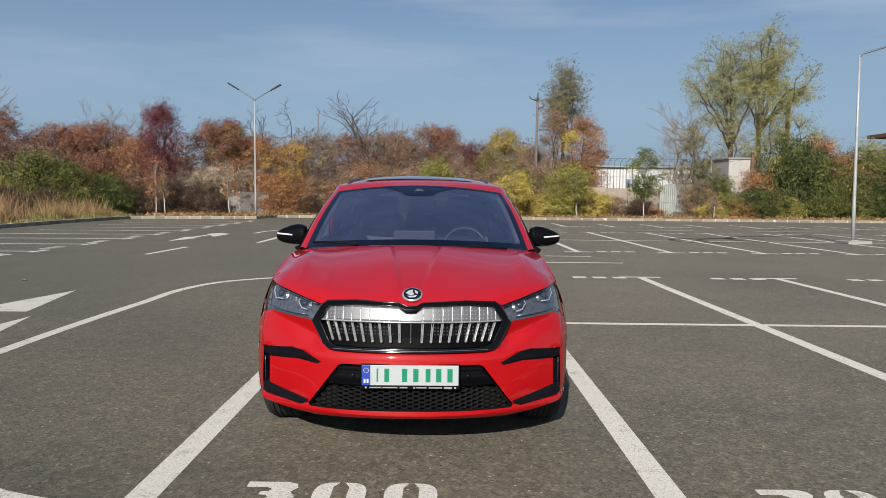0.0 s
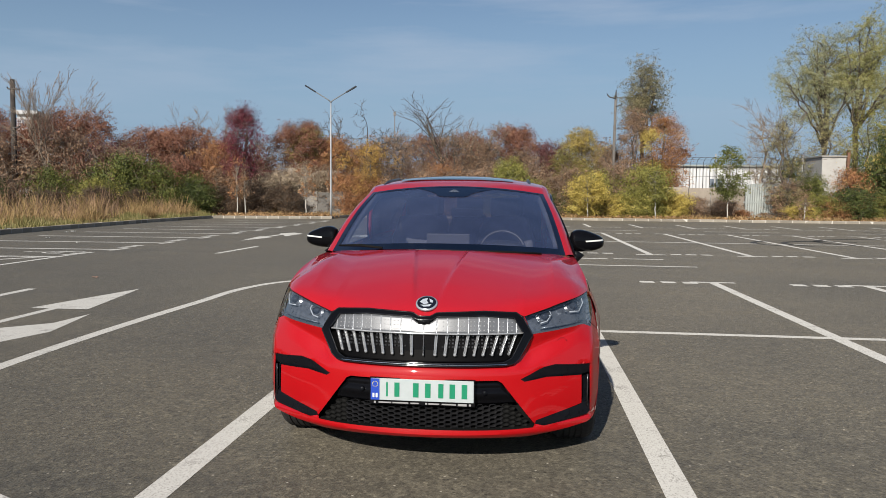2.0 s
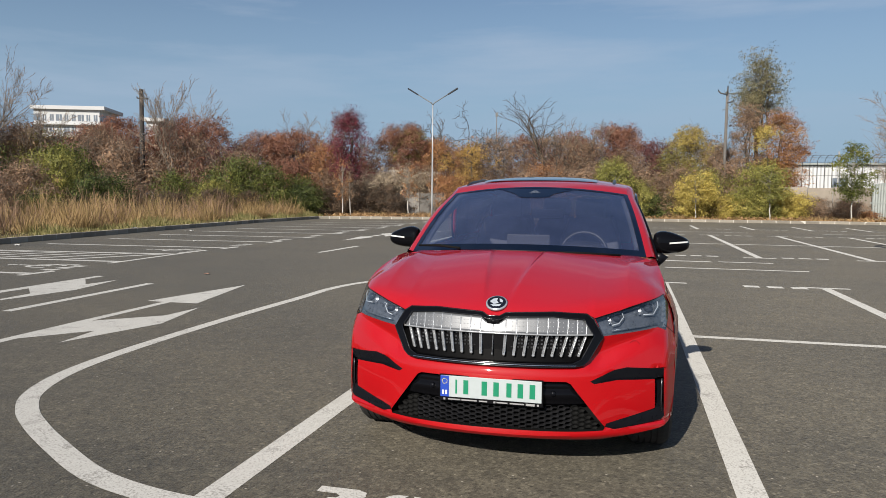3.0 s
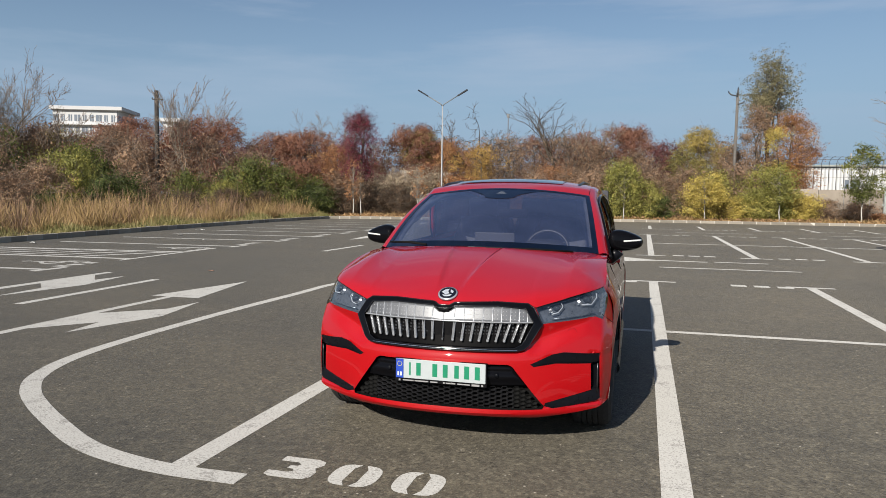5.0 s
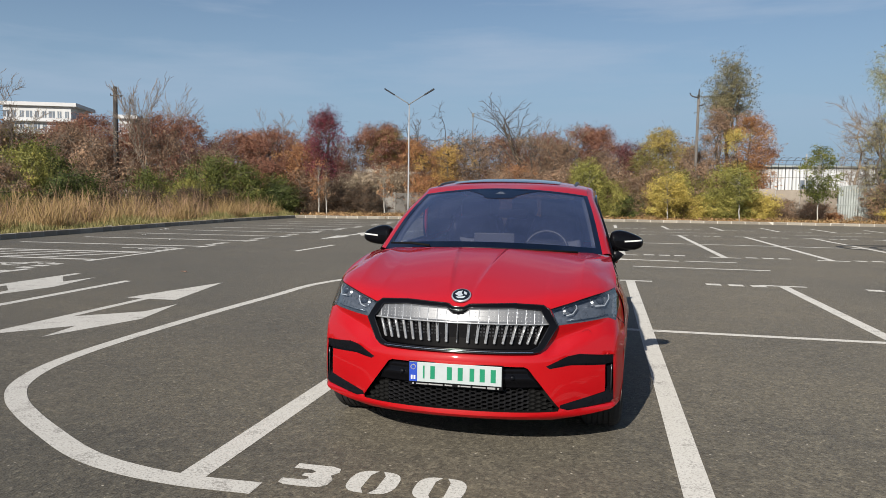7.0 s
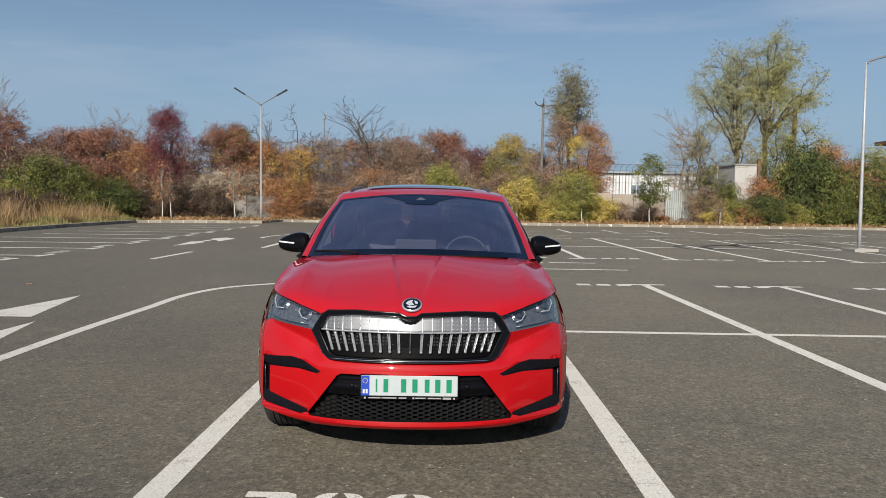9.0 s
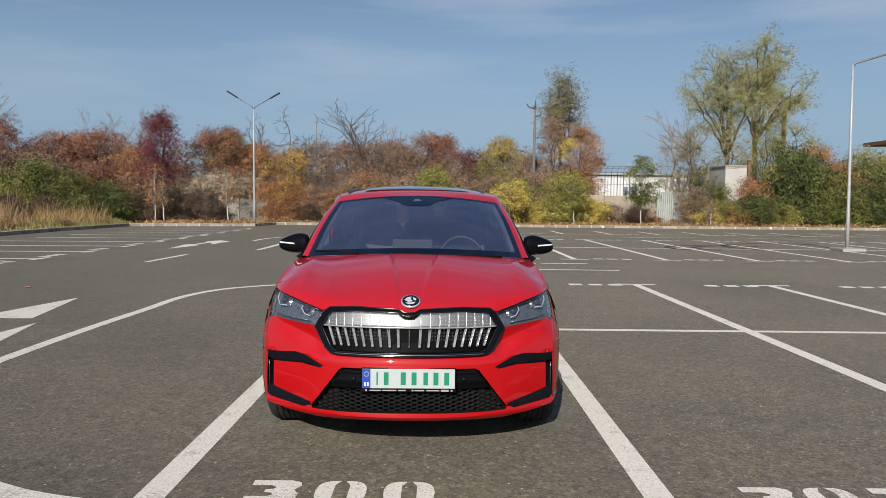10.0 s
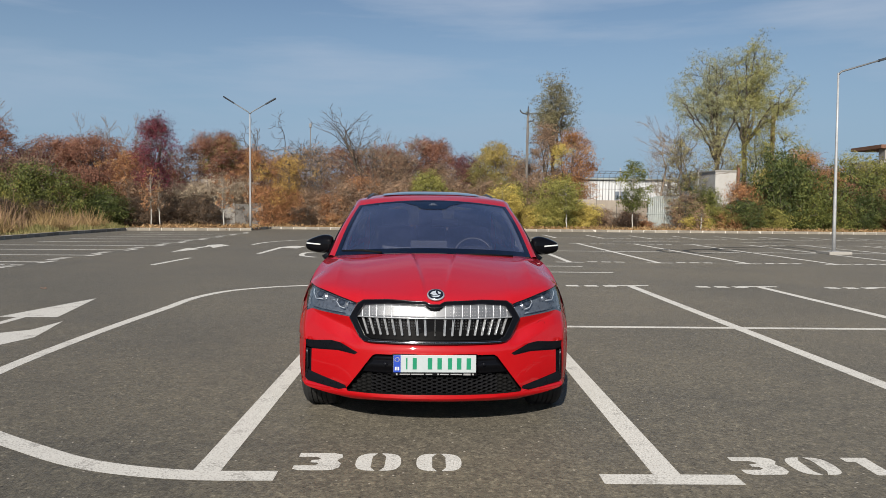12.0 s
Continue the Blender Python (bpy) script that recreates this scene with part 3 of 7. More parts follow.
# ---------------------------------------------------------------- trees, shrubs and grass
RUST = leaf_material("rust_leaves", [(0.1, (0.080, 0.034, 0.027)), (0.4, (0.198, 0.090, 0.060)), (0.65, (0.276, 0.132, 0.087)), (0.9, (0.370, 0.204, 0.129))])
CRIMSON = leaf_material("crimson_leaves", [(0.15, (0.050, 0.012, 0.022)), (0.5, (0.160, 0.030, 0.050)), (0.85, (0.275, 0.080, 0.092))])
PURPLE = leaf_material("purple_leaves", [(0.15, (0.059, 0.026, 0.030)), (0.5, (0.164, 0.065, 0.067)), (0.85, (0.273, 0.128, 0.102))])
ORANGE = leaf_material("orange_leaves", [(0.1, (0.140, 0.066, 0.036)), (0.45, (0.345, 0.160, 0.078)), (0.75, (0.455, 0.252, 0.112)), (0.95, (0.520, 0.360, 0.165))])
GOLD = leaf_material("golden_leaves", [(0.1, (0.150, 0.092, 0.036)), (0.45, (0.396, 0.246, 0.074)), (0.75, (0.561, 0.360, 0.102)), (0.95, (0.540, 0.410, 0.145))])
AMBER = leaf_material("amber_leaves", [(0.1, (0.122, 0.052, 0.028)), (0.4, (0.290, 0.130, 0.062)), (0.65, (0.400, 0.202, 0.086)), (0.9, (0.500, 0.310, 0.125))])
MUSTARD = leaf_material("mustard_leaves", [(0.1, (0.115, 0.088, 0.03)), (0.45, (0.31, 0.235, 0.072)), (0.75, (0.47, 0.36, 0.105)), (0.95, (0.52, 0.44, 0.15))])
YELLOW = leaf_material("yellow_leaves", [(0.1, (0.163, 0.138, 0.044)), (0.45, (0.466, 0.368, 0.100)), (0.75, (0.669, 0.529, 0.142)), (0.95, (0.607, 0.570, 0.199))])
OLIVE = leaf_material("olive_leaves", [(0.1, (0.070, 0.072, 0.025)), (0.45, (0.211, 0.188, 0.063)), (0.75, (0.346, 0.281, 0.090)), (0.95, (0.374, 0.340, 0.128))])
GREEN = leaf_material("green_leaves", [(0.1, (0.034, 0.044, 0.012)), (0.45, (0.100, 0.118, 0.032)), (0.75, (0.195, 0.204, 0.052)), (0.95, (0.345, 0.292, 0.078))])
DEEP_GREEN = leaf_material("deep_green_leaves", [(0.1, (0.024, 0.035, 0.012)), (0.5, (0.067, 0.091, 0.029)), (0.9, (0.169, 0.181, 0.050))])
YELLOW_GREEN = leaf_material("yellow_green_leaves", [(0.1, (0.077, 0.084, 0.024)), (0.45, (0.218, 0.217, 0.060)), (0.75, (0.378, 0.346, 0.093)), (0.95, (0.523, 0.427, 0.130))])
GREY_GREEN = leaf_material("grey_green_leaves", [(0.1, (0.136, 0.124, 0.062)), (0.5, (0.309, 0.275, 0.124)), (0.9, (0.523, 0.444, 0.207))])
POPLAR = leaf_material("poplar_leaves", [(0.1, (0.140, 0.142, 0.072)), (0.5, (0.300, 0.300, 0.160)), (0.9, (0.460, 0.445, 0.240))])
POPLAR_GOLD = leaf_material("golden_poplar_leaves", [(0.1, (0.120, 0.122, 0.052)), (0.45, (0.270, 0.268, 0.115)), (0.75, (0.410, 0.385, 0.140)), (0.95, (0.490, 0.440, 0.185))])
IVY = leaf_material("ivy_leaves", [(0.1, (0.075, 0.070, 0.040)), (0.5, (0.185, 0.170, 0.095)), (0.9, (0.330, 0.290, 0.160))])
TAN = leaf_material("pale_dry_leaves", [(0.1, (0.190, 0.150, 0.105)), (0.5, (0.400, 0.320, 0.225)), (0.9, (0.560, 0.470, 0.345))])
BRAMBLE = leaf_material("bramble_leaves", [(0.1, (0.042, 0.027, 0.019)), (0.5, (0.112, 0.074, 0.050)), (0.9, (0.246, 0.164, 0.100))])
BROWN = leaf_material("brown_leaves", [(0.1, (0.100, 0.066, 0.046)), (0.5, (0.261, 0.167, 0.110)), (0.9, (0.475, 0.318, 0.201))])
STRAW = leaf_material("dry_grass", [(0.1, (0.15, 0.125, 0.048)), (0.35, (0.30, 0.21, 0.092)), (0.65, (0.46, 0.315, 0.158)), (0.95, (0.25, 0.20, 0.076))])
TURF = leaf_material("green_grass", [(0.1, (0.103, 0.112, 0.036)), (0.5, (0.232, 0.219, 0.082)), (0.9, (0.396, 0.327, 0.163))])
LITTER = leaf_material("fallen_leaves", [(0.1, (0.107, 0.059, 0.030)), (0.5, (0.322, 0.193, 0.093)), (0.9, (0.488, 0.335, 0.173))])
BARK = bark_material("bark", (0.055, 0.045, 0.036), (0.16, 0.135, 0.11))
BARK_PALE = bark_material("pale_bark", (0.17, 0.15, 0.12), (0.36, 0.33, 0.28))
TWIG = bark_material("grey_twigs", (0.15, 0.118, 0.092), (0.30, 0.245, 0.195))
LIMEWASH = plain("limewashed_bark", (0.409, 0.391, 0.353), 0.9, vary=0.12, scale=9)


def unit(a):
    return a / (np.linalg.norm(a, axis=-1, keepdims=True) + 1e-9)


def leaves_at(rng, centres, sigma, per, size, flat=1.0, tuft=7):
    """Leaves in small tufts round every clump centre, turned outwards and up as leaves are, with gaps between the tufts."""
    cen = np.asarray(centres, dtype=float)
    k = max(1, per // tuft)
    per = max(1, per // k)
    sub = np.repeat(cen, k, axis=0)
    off = np.clip(rng.normal(0, 1, (len(sub), 3)), -1.7, 1.7) * np.array([sigma, sigma, sigma * flat])
    sub = sub + off
    n = len(sub) * per
    loc = np.clip(rng.normal(0, 1, (n, 3)), -1.8, 1.8) * np.array([1, 1, 0.7]) * (size * 0.8 + 0.03)
    c = np.repeat(sub, per, axis=0) + loc
    nor = unit(unit(loc) * 0.6 + np.repeat(unit(off), per, axis=0) * 1.0 + np.array([0, 0, 0.35]) + rng.normal(0, 0.36, (n, 3)))
    a = unit(np.cross(nor, rng.normal(0, 1, (n, 3))))
    b = np.cross(nor, a)
    s = size * rng.uniform(0.6, 1.25, (n, 1))
    a, b = a * s * 0.5, b * s * 0.44
    q = np.empty((n, 3, 3))
    q[:, 0], q[:, 1], q[:, 2] = c - a, c + a * 0.7 + b, c + a * 0.5 - b
    return q.reshape(-1, 3)


def bend(rng, a, b, wob, n=4):
    a, b = np.asarray(a, float), np.asarray(b, float)
    L = np.linalg.norm(b - a)
    pts = [a + (b - a) * i / n for i in range(n + 1)]
    for i in range(1, n):
        pts[i] = pts[i] + rng.normal(0, wob * L, 3)
        pts[i][2] += 0.06 * L * math.sin(math.pi * i / n)
    return pts


def crown_points(rng, n, H, base, r, top=0.42, lobes=5):
    """Clump centres in an uneven crown between base and H, with lobes and gaps."""
    ph = rng.uniform(0, 6.28, lobes)
    out = []
    while len(out) < n:
        h = rng.uniform(0, 1)
        prof = max(0.10, 1 - abs((h - top) / (top if h < top else 1 - top)) ** 2.3) ** 0.55
        ang = rng.uniform(0, 6.283)
        lob = 1 + 0.26 * math.sin(2 * ang + ph[0] + 3 * h) + 0.18 * math.sin(4 * ang + ph[1] - 6 * h) + 0.12 * math.sin(9 * h + ph[2])
        rad = r * prof * lob * rng.uniform(0.1, 1.0) ** 0.5
        if math.sin(5.1 * ang + 8.0 * h + ph[3]) > 0.86 and h > 0.3:
            continue
        out.append((rad * math.cos(ang), rad * math.sin(ang), base + (H - base) * h))
    return out


def tree_meshes(seed, H, r, base, clumps, per, leaf, sigma, leaves, bark=None, trunk=None, stems=1, top=0.42, twigs=2, flat=0.8):
    """Trunk-and-limbs mesh and crown mesh of a leafy tree."""
    rng = np.random.default_rng(seed)
    bark = bark or BARK
    H = H - 1.15 * sigma
    r = r - 0.6 * sigma
    pts = crown_points(rng, clumps, H, base, r, top)
    trunk = trunk or H * 0.014 + 0.03
    pieces, axes = [], []
    for s in range(stems):
        off = rng.normal(0, 0.15 * r, 2) if stems > 1 else (0, 0)
        foot = np.array([off[0] * 0.4, off[1] * 0.4, -0.05])
        tip = np.array([off[0] * 2.4, off[1] * 2.4, H * rng.uniform(0.82, 0.95)])
        ax = bend(rng, foot, tip, 0.018, 6)
        axes.append(ax)
        rr = [trunk * (1.25 if i == 0 else 1) * (1 - 0.86 * i / 6) / (1 if stems == 1 else 1.5) for i in range(7)]
        pieces.append(tube_arrays(ax, rr, 7))
    # a few main limbs first; every clump then hangs on the nearest of them
    P = np.array(pts)
    nodes = []
    for p in P[rng.permutation(len(P))[:max(5, len(P) // 11)]]:
        ax = axes[rng.integers(len(axes))]
        k = int(np.clip((p[2] * rng.uniform(0.35, 0.7)) / (H * 0.95) * 6, 0, 5))
        a = ax[k] * 0.5 + ax[k + 1] * 0.5
        L = np.linalg.norm(p - a)
        r0 = trunk * np.clip(0.20 + 0.05 * L, 0.2, 0.48)
        limb = bend(rng, a, p, 0.06, 4)
        pieces.append(tube_arrays(limb, [r0, r0 * 0.85, r0 * 0.65, r0 * 0.45, r0 * 0.2], 5, False))
        nodes += [(q, r0 * 0.4) for q in limb[1:]]
    NP = np.array([q for q, _ in nodes] + [q for ax in axes for q in ax[2:]])
    NR = [r for _, r in nodes] + [trunk * 0.3] * (len(NP) - len(nodes))
    for p in pts:
        w_ = np.linalg.norm(NP - np.array(p), axis=1) + np.maximum(0, NP[:, 2] - p[2]) * 1.5
        k = int(np.argmin(w_))
        r0 = min(NR[k], 0.03)
        pieces.append(tube_arrays(bend(rng, NP[k], p, 0.07, 3), [r0, r0 * 0.7, r0 * 0.45, 0.006], 4, False))
        for _ in range(twigs):
            e = np.array(p) + rng.normal(0, sigma * 1.1, 3) + np.array([0, 0, sigma * 0.4])
            pieces.append(tube_arrays([p, e], [0.010, 0.004], 3, False))
    V, F = gather(pieces)
    wood = arrays("trunk", V, F, bark, True)
    crown = facets("crown", leaves_at(rng, pts, sigma, per, leaf, flat), leaves) if per else None
    return wood, crown


def bare_meshes(seed, H, spread, bark=None, trunk=None, fork=0.28, depth=6, curl=0.25):
    """A leafless tree that forks again and again, with fine twigs at the ends; all in one wood mesh."""
    rng = np.random.default_rng(seed)
    pieces = []

    def grow(p, d, L, r, lev):
        d = unit(d)
        mid = p + d * L * 0.5 + rng.normal(0, 0.09 * L, 3)
        e = p + d * L + rng.normal(0, 0.05 * L, 3)
        pieces.append(tube_arrays([p, mid, e], [r, r * 0.85, r * 0.7], 6 if lev < 2 else 3, False))
        if lev >= depth:
            return
        n = 3 if lev in (0, 1) else (2 if rng.uniform() < 0.75 else 1)
        for k in range(n):
            nd = d + rng.normal(0, spread, 3)
            nd[2] = nd[2] * 0.85 + curl * 0.6
            grow(e, nd, L * rng.uniform(0.58, 0.88), max(0.012, r * rng.uniform(0.5, 0.7)), lev + 1)
        if lev > 0:
            for _ in range(2):
                nd = unit(d + rng.normal(0, spread * 2.2, 3))
                grow(p + (e - p) * rng.uniform(0.25, 0.9), nd, L * rng.uniform(0.35, 0.65), max(0.011, r * 0.36), min(depth, lev + 2))

    grow(np.array([0, 0, -0.05]), np.array([rng.normal(0, 0.06), rng.normal(0, 0.06), 1.0]), H * fork, trunk or H * 0.014, 0)
    V, F = gather(pieces)
    zs = max(v[2] for v in V)
    V = [(v[0] * H / zs, v[1] * H / zs, v[2] * H / zs) for v in V]
    return arrays("trunk", V, F, bark or TWIG, True)


def fan_meshes(seed, H, fork, radius, limbs, leaves, per, leaf, bark, trunk, lean_x=0.0, sigma=0.42, side=8):
    """A tall tree whose stem forks high up into limbs that fan out and upwards, with loose tufts of leaves at the branch ends."""
    rng = np.random.default_rng(seed)
    stem = bend(rng, (0, 0, -0.05), (0, 0, fork), 0.012, 5)
    pieces = [tube_arrays(stem, [trunk * (1.2 - 0.09 * i) for i in range(6)], 8)]
    tufts = []
    for k in range(limbs):
        ang = 6.283 * (k + rng.uniform(-0.3, 0.3)) / limbs
        reach = radius * (rng.uniform(0.45, 1.0) if k % 3 else rng.uniform(0.08, 0.35))
        top = fork + (H - fork) * (1 - 0.62 * (reach / radius) ** 2.2) * rng.uniform(0.90, 1.0)
        a = np.array([stem[-1][0], stem[-1][1], fork * rng.uniform(0.80, 0.99)])
        span = np.array([lean_x + reach * math.cos(ang), reach * math.sin(ang), top - a[2]])
        limb = [a + span * np.array([t, t, t ** 0.95]) + (rng.normal(0, 0.14, 3) if 0 < t < 1 else 0) for t in np.linspace(0, 1, 8)]
        r0 = trunk * rng.uniform(0.40, 0.62)
        pieces.append(tube_arrays(limb, [r0 * (1 - 0.125 * i) for i in range(8)], 6, False))
        for j in range(side):
            t = 0.30 + 0.70 * (j + rng.uniform(0, 1)) / side
            i = min(6, int(t * 7))
            q = limb[i] + (limb[i + 1] - limb[i]) * (t * 7 - i)
            out = unit(np.array([span[0] * 0.16, span[1] * 0.16, 0.55]) + rng.normal(0, 0.62, 3))
            e = q + out * (H - fork) * rng.uniform(0.10, 0.22)
            br = bend(rng, q, e, 0.06, 3)
            pieces.append(tube_arrays(br, [r0 * 0.30, r0 * 0.24, r0 * 0.16, 0.012], 4, False))
            tufts.append(e)
            for _ in range(3):
                g = br[rng.integers(1, 4)] + unit(out * 0.7 + rng.normal(0, 0.6, 3)) * rng.uniform(0.4, 1.1)
                pieces.append(tube_arrays([br[1], (br[2] + g) * 0.5, g], [0.020, 0.014, 0.006], 3, False))
                tufts.append(g)
    V, F = gather(pieces)
    return arrays("trunk", V, F, bark, True), facets("crown", leaves_at(rng, tufts, sigma, per, leaf, 0.8), leaves)


def plant(name, x, y, wood, crown, label, category="tree", group="", z=0.09, turn=0, scale=(1, 1, 1)):
    t = thing(name, x, y, z, turn, label=label, category=category, group=group)
    t.scale = scale
    child("trunk", wood, t)
    if crown:
        child("crown", crown, t)
    return t


def tree(x, y, seed, H, r, base, clumps, per, leaf, sigma, leaves, label, group="trees behind the kerb", name="tree", **kw):
    w, c = tree_meshes(seed, H, r, base, clumps, int(per * (2.3 if leaves is RUST else 2.0)), leaf * 0.68, sigma, leaves, **kw)
    return plant(name, x, y, w, c, label, "tree" if name == "tree" else "shrub", group, turn=seed * 37 % 360)


# far rank of autumn trees
tree(-37.9, 47, 1, 7.5, 4.0, 1.6, 136, 139, 0.153, 0.41, RUST, "broad rust-red autumn oak in a row of trees")
tree(-42.5, 50, 101, 7.4, 3.8, 1.6, 112, 127, 0.153, 0.41, RUST, "rust-brown autumn tree behind the shrubs")
tree(-31.9, 48, 2, 7.8, 4.0, 1.4, 136, 139, 0.153, 0.41, RUST, "broad rust-brown autumn oak in a row of trees")
tree(-34.8, 50, 102, 7.3, 3.4, 1.4, 104, 127, 0.153, 0.41, RUST, "rounded rust-red autumn tree in a row")
tree(-27.6, 51, 3, 6.7, 3.0, 1.2, 104, 139, 0.153, 0.38, RUST, "rounded rust-red autumn tree in a row")
tree(-24.6, 51, 4, 6.9, 3.2, 1.2, 104, 139, 0.153, 0.38, RUST, "rounded dark rust autumn tree")
tree(-28.6, 47.5, 33, 5.6, 2.4, 1.2, 80, 127, 0.136, 0.38, PURPLE, "dark purple-brown autumn tree")
tree(-20.7, 48, 5, 5.5, 2.6, 0.8, 88, 115, 0.136, 0.38, ORANGE, "low orange-brown autumn tree")
tree(-18.3, 46.5, 6, 7.9, 1.85, 2.4, 118, 84, 0.115, 0.42, CRIMSON, "slender crimson autumn tree near the kerb", top=0.32, twigs=5)
tree(-15.4, 50.5, 7, 7.2, 3.0, 1.6, 112, 139, 0.145, 0.40, RUST, "rounded rust-orange autumn tree")
tree(-15.0, 51.0, 37, 6.8, 1.9, 4.2, 50, 115, 0.128, 0.38, OLIVE, "olive-green tree crown above a ruined wall")
tree(-12.4, 50, 27, 5.8, 2.2, 1.0, 72, 115, 0.128, 0.38, ORANGE, "orange-brown autumn tree by the lamp post")
tree(-9.1, 47, 8, 5.5, 1.9, 0.8, 72, 80, 0.128, 0.36, GOLD, "golden yellow autumn tree", twigs=3)
tree(-7.6, 50.5, 9, 6.3, 2.8, 0.8, 121, 60, 0.119, 0.45, BROWN, "half-bare brown tree with dense twigs", twigs=7)
tree(-3.4, 50.5, 10, 6.3, 2.9, 0.8, 121, 60, 0.119, 0.45, BROWN, "half-bare grey-brown tree with dense twigs", twigs=7)
tree(-6.0, 53, 30, 6.4, 2.4, 1.0, 80, 103, 0.136, 0.38, RUST, "rust-orange autumn tree behind bare branches")
tree(0.6, 55.5, 11, 7.4, 3.4, 1.6, 129, 144, 0.153, 0.41, RUST, "broad rust-red autumn oak")
tree(-2.6, 56.5, 31, 6.8, 2.6, 1.6, 80, 127, 0.153, 0.41, RUST, "rust-brown autumn tree behind twigs")
tree(3.7, 52.5, 12, 5.8, 1.6, 1.0, 67, 103, 0.136, 0.34, PURPLE, "dark purple autumn tree in a row")
tree(6.5, 54.5, 13, 6.9, 2.4, 1.0, 112, 140, 0.136, 0.35, MUSTARD, "rounded olive-yellow autumn tree")
plant("tree", 11.2, 54.0, *fan_meshes(14, 11.7, 6.6, 1.5, 10, IVY, 70, 0.090, BARK, 0.17, 0.1, 0.32, 7), "tall thin grey-green tree with fine forking twigs", "tree", "trees behind the kerb")
tree(12.5, 52.6, 15, 7.9, 2.2, 1.4, 112, 110, 0.136, 0.36, AMBER, "rust-orange autumn tree round a tall trunk")
tree(10.2, 52.0, 35, 8.6, 1.5, 1.0, 67, 115, 0.128, 0.34, BROWN, "brown ivy-grown tree beside the pole", twigs=4)
tree(11.4, 51.5, 36, 7.0, 1.1, 1.2, 42, 103, 0.119, 0.30, YELLOW, "narrow yellow climber round a trunk")
plant("tree", 30.9, 62, *fan_meshes(16, 16.7, 8.8, 3.6, 13, POPLAR_GOLD, 92, 0.105, BARK, 0.25, 0.8, 0.40), "tall poplar with yellow-green leaves on forking grey limbs", "tree", "trees behind the kerb")
plant("tree", 28.3, 62, *fan_meshes(17, 15.6, 7.2, 3.6, 13, POPLAR, 80, 0.100, BARK, 0.23, -1.1, 0.40), "tall poplar with thin grey-green leaves on forking grey limbs", "tree", "trees behind the kerb")
tree(33.6, 60, 18, 9.5, 3.2, 2.5, 81, 62, 0.16, 0.57, YELLOW_GREEN, "yellow-green tree below the poplars")
tree(31.2, 60.5, 38, 9.6, 2.6, 3.0, 90, 70, 0.15, 0.5, YELLOW_GREEN, "yellow-green tree below the poplars", twigs=4)
tree(28.0, 60.5, 40, 8.8, 2.2, 2.5, 70, 44, 0.15, 0.5, GREY_GREEN, "thin grey-green tree below the poplars", twigs=5)
tree(20.2, 49.6, 19, 7.2, 1.7, 1.0, 96, 40, 0.102, 0.38, GREY_GREEN, "thin grey-green tree with many bare twigs", twigs=9)
tree(19.2, 50.5, 20, 7.8, 1.3, 2.0, 60, 14, 0.095, 0.42, TAN, "upright tree with fine bare tan twigs", twigs=10, bark=TWIG)
tree(21.8, 51.8, 39, 4.6, 1.4, 0.6, 64, 93, 0.102, 0.34, GREEN, "narrow green tree by the fence")

tree(-43.6, 46.0, 41, 7.0, 2.2, 1.2, 80, 70, 0.13, 0.42, OLIVE, "olive-green tree before the white flats", twigs=4)

# tall trees grown over with bare twigs
for x, y, seed, H, r in ((-42.3, 37.5, 401, 8.2, 2.4), (-44.5, 39.0, 402, 8.6, 2.2), (-35.2, 40.0, 403, 5.4, 2.0), (-47.5, 41.0, 404, 8.6, 2.4)):
    tree(x, y, seed, H, r, 1.2, 110, 12, 0.11, 0.5, BROWN, "tall tree with dense bare grey-brown twigs", twigs=10, bark=TWIG, stems=3, top=0.4)

# second rank that closes the band between the crowns
for x, y, seed, H, r, mat_, lab in ((-13.6, 52.5, 301, 6.0, 2.3, RUST, "rust-brown autumn tree in the second rank"), (-9.0, 53.5, 302, 6.2, 2.4, BROWN, "brown half-bare tree in the second rank"), (-11.2, 54.5, 303, 6.4, 2.2, ORANGE, "orange-brown tree in the second rank"),
                                    (-0.8, 52.0, 304, 5.9, 2.2, BROWN, "grey-brown tree in the second rank"), (1.9, 51.0, 305, 5.0, 1.9, BROWN, "brown thicket tree below the oak"), (5.0, 52.0, 306, 5.4, 1.8, OLIVE, "olive tree in the second rank"),
                                    (8.6, 52.2, 307, 5.6, 1.8, BROWN, "brown twiggy tree beside the wooden pole"), (-22.6, 52.5, 308, 5.6, 2.4, ORANGE, "pale orange tree in the second rank"), (-19.8, 53.0, 309, 5.9, 2.2, BROWN, "brown half-bare tree in the second rank"),
                                    (-46.5, 46.0, 310, 7.2, 3.4, BROWN, "brown half-bare tree by the far verge"), (-36.0, 41.5, 311, 6.4, 2.8, BROWN, "brown half-bare tree by the far verge"), (-40.5, 41.0, 312, 6.2, 2.8, OLIVE, "olive-brown tree by the far verge"),
                                    (36.5, 54.0, 313, 6.6, 2.6, YELLOW_GREEN, "yellow-green tree behind the shrubs"), (31.8, 53.5, 314, 6.6, 2.4, ORANGE, "orange-yellow tree behind the shrubs"), (30.2, 54.0, 315, 5.6, 1.8, YELLOW, "orange-yellow tree beside the hut")):
    tree(x, y, seed, H, r, 0.8, 90, 48 if mat_ is BROWN else 95, 0.135, 0.42, mat_, lab, twigs=6 if mat_ is BROWN else 2)

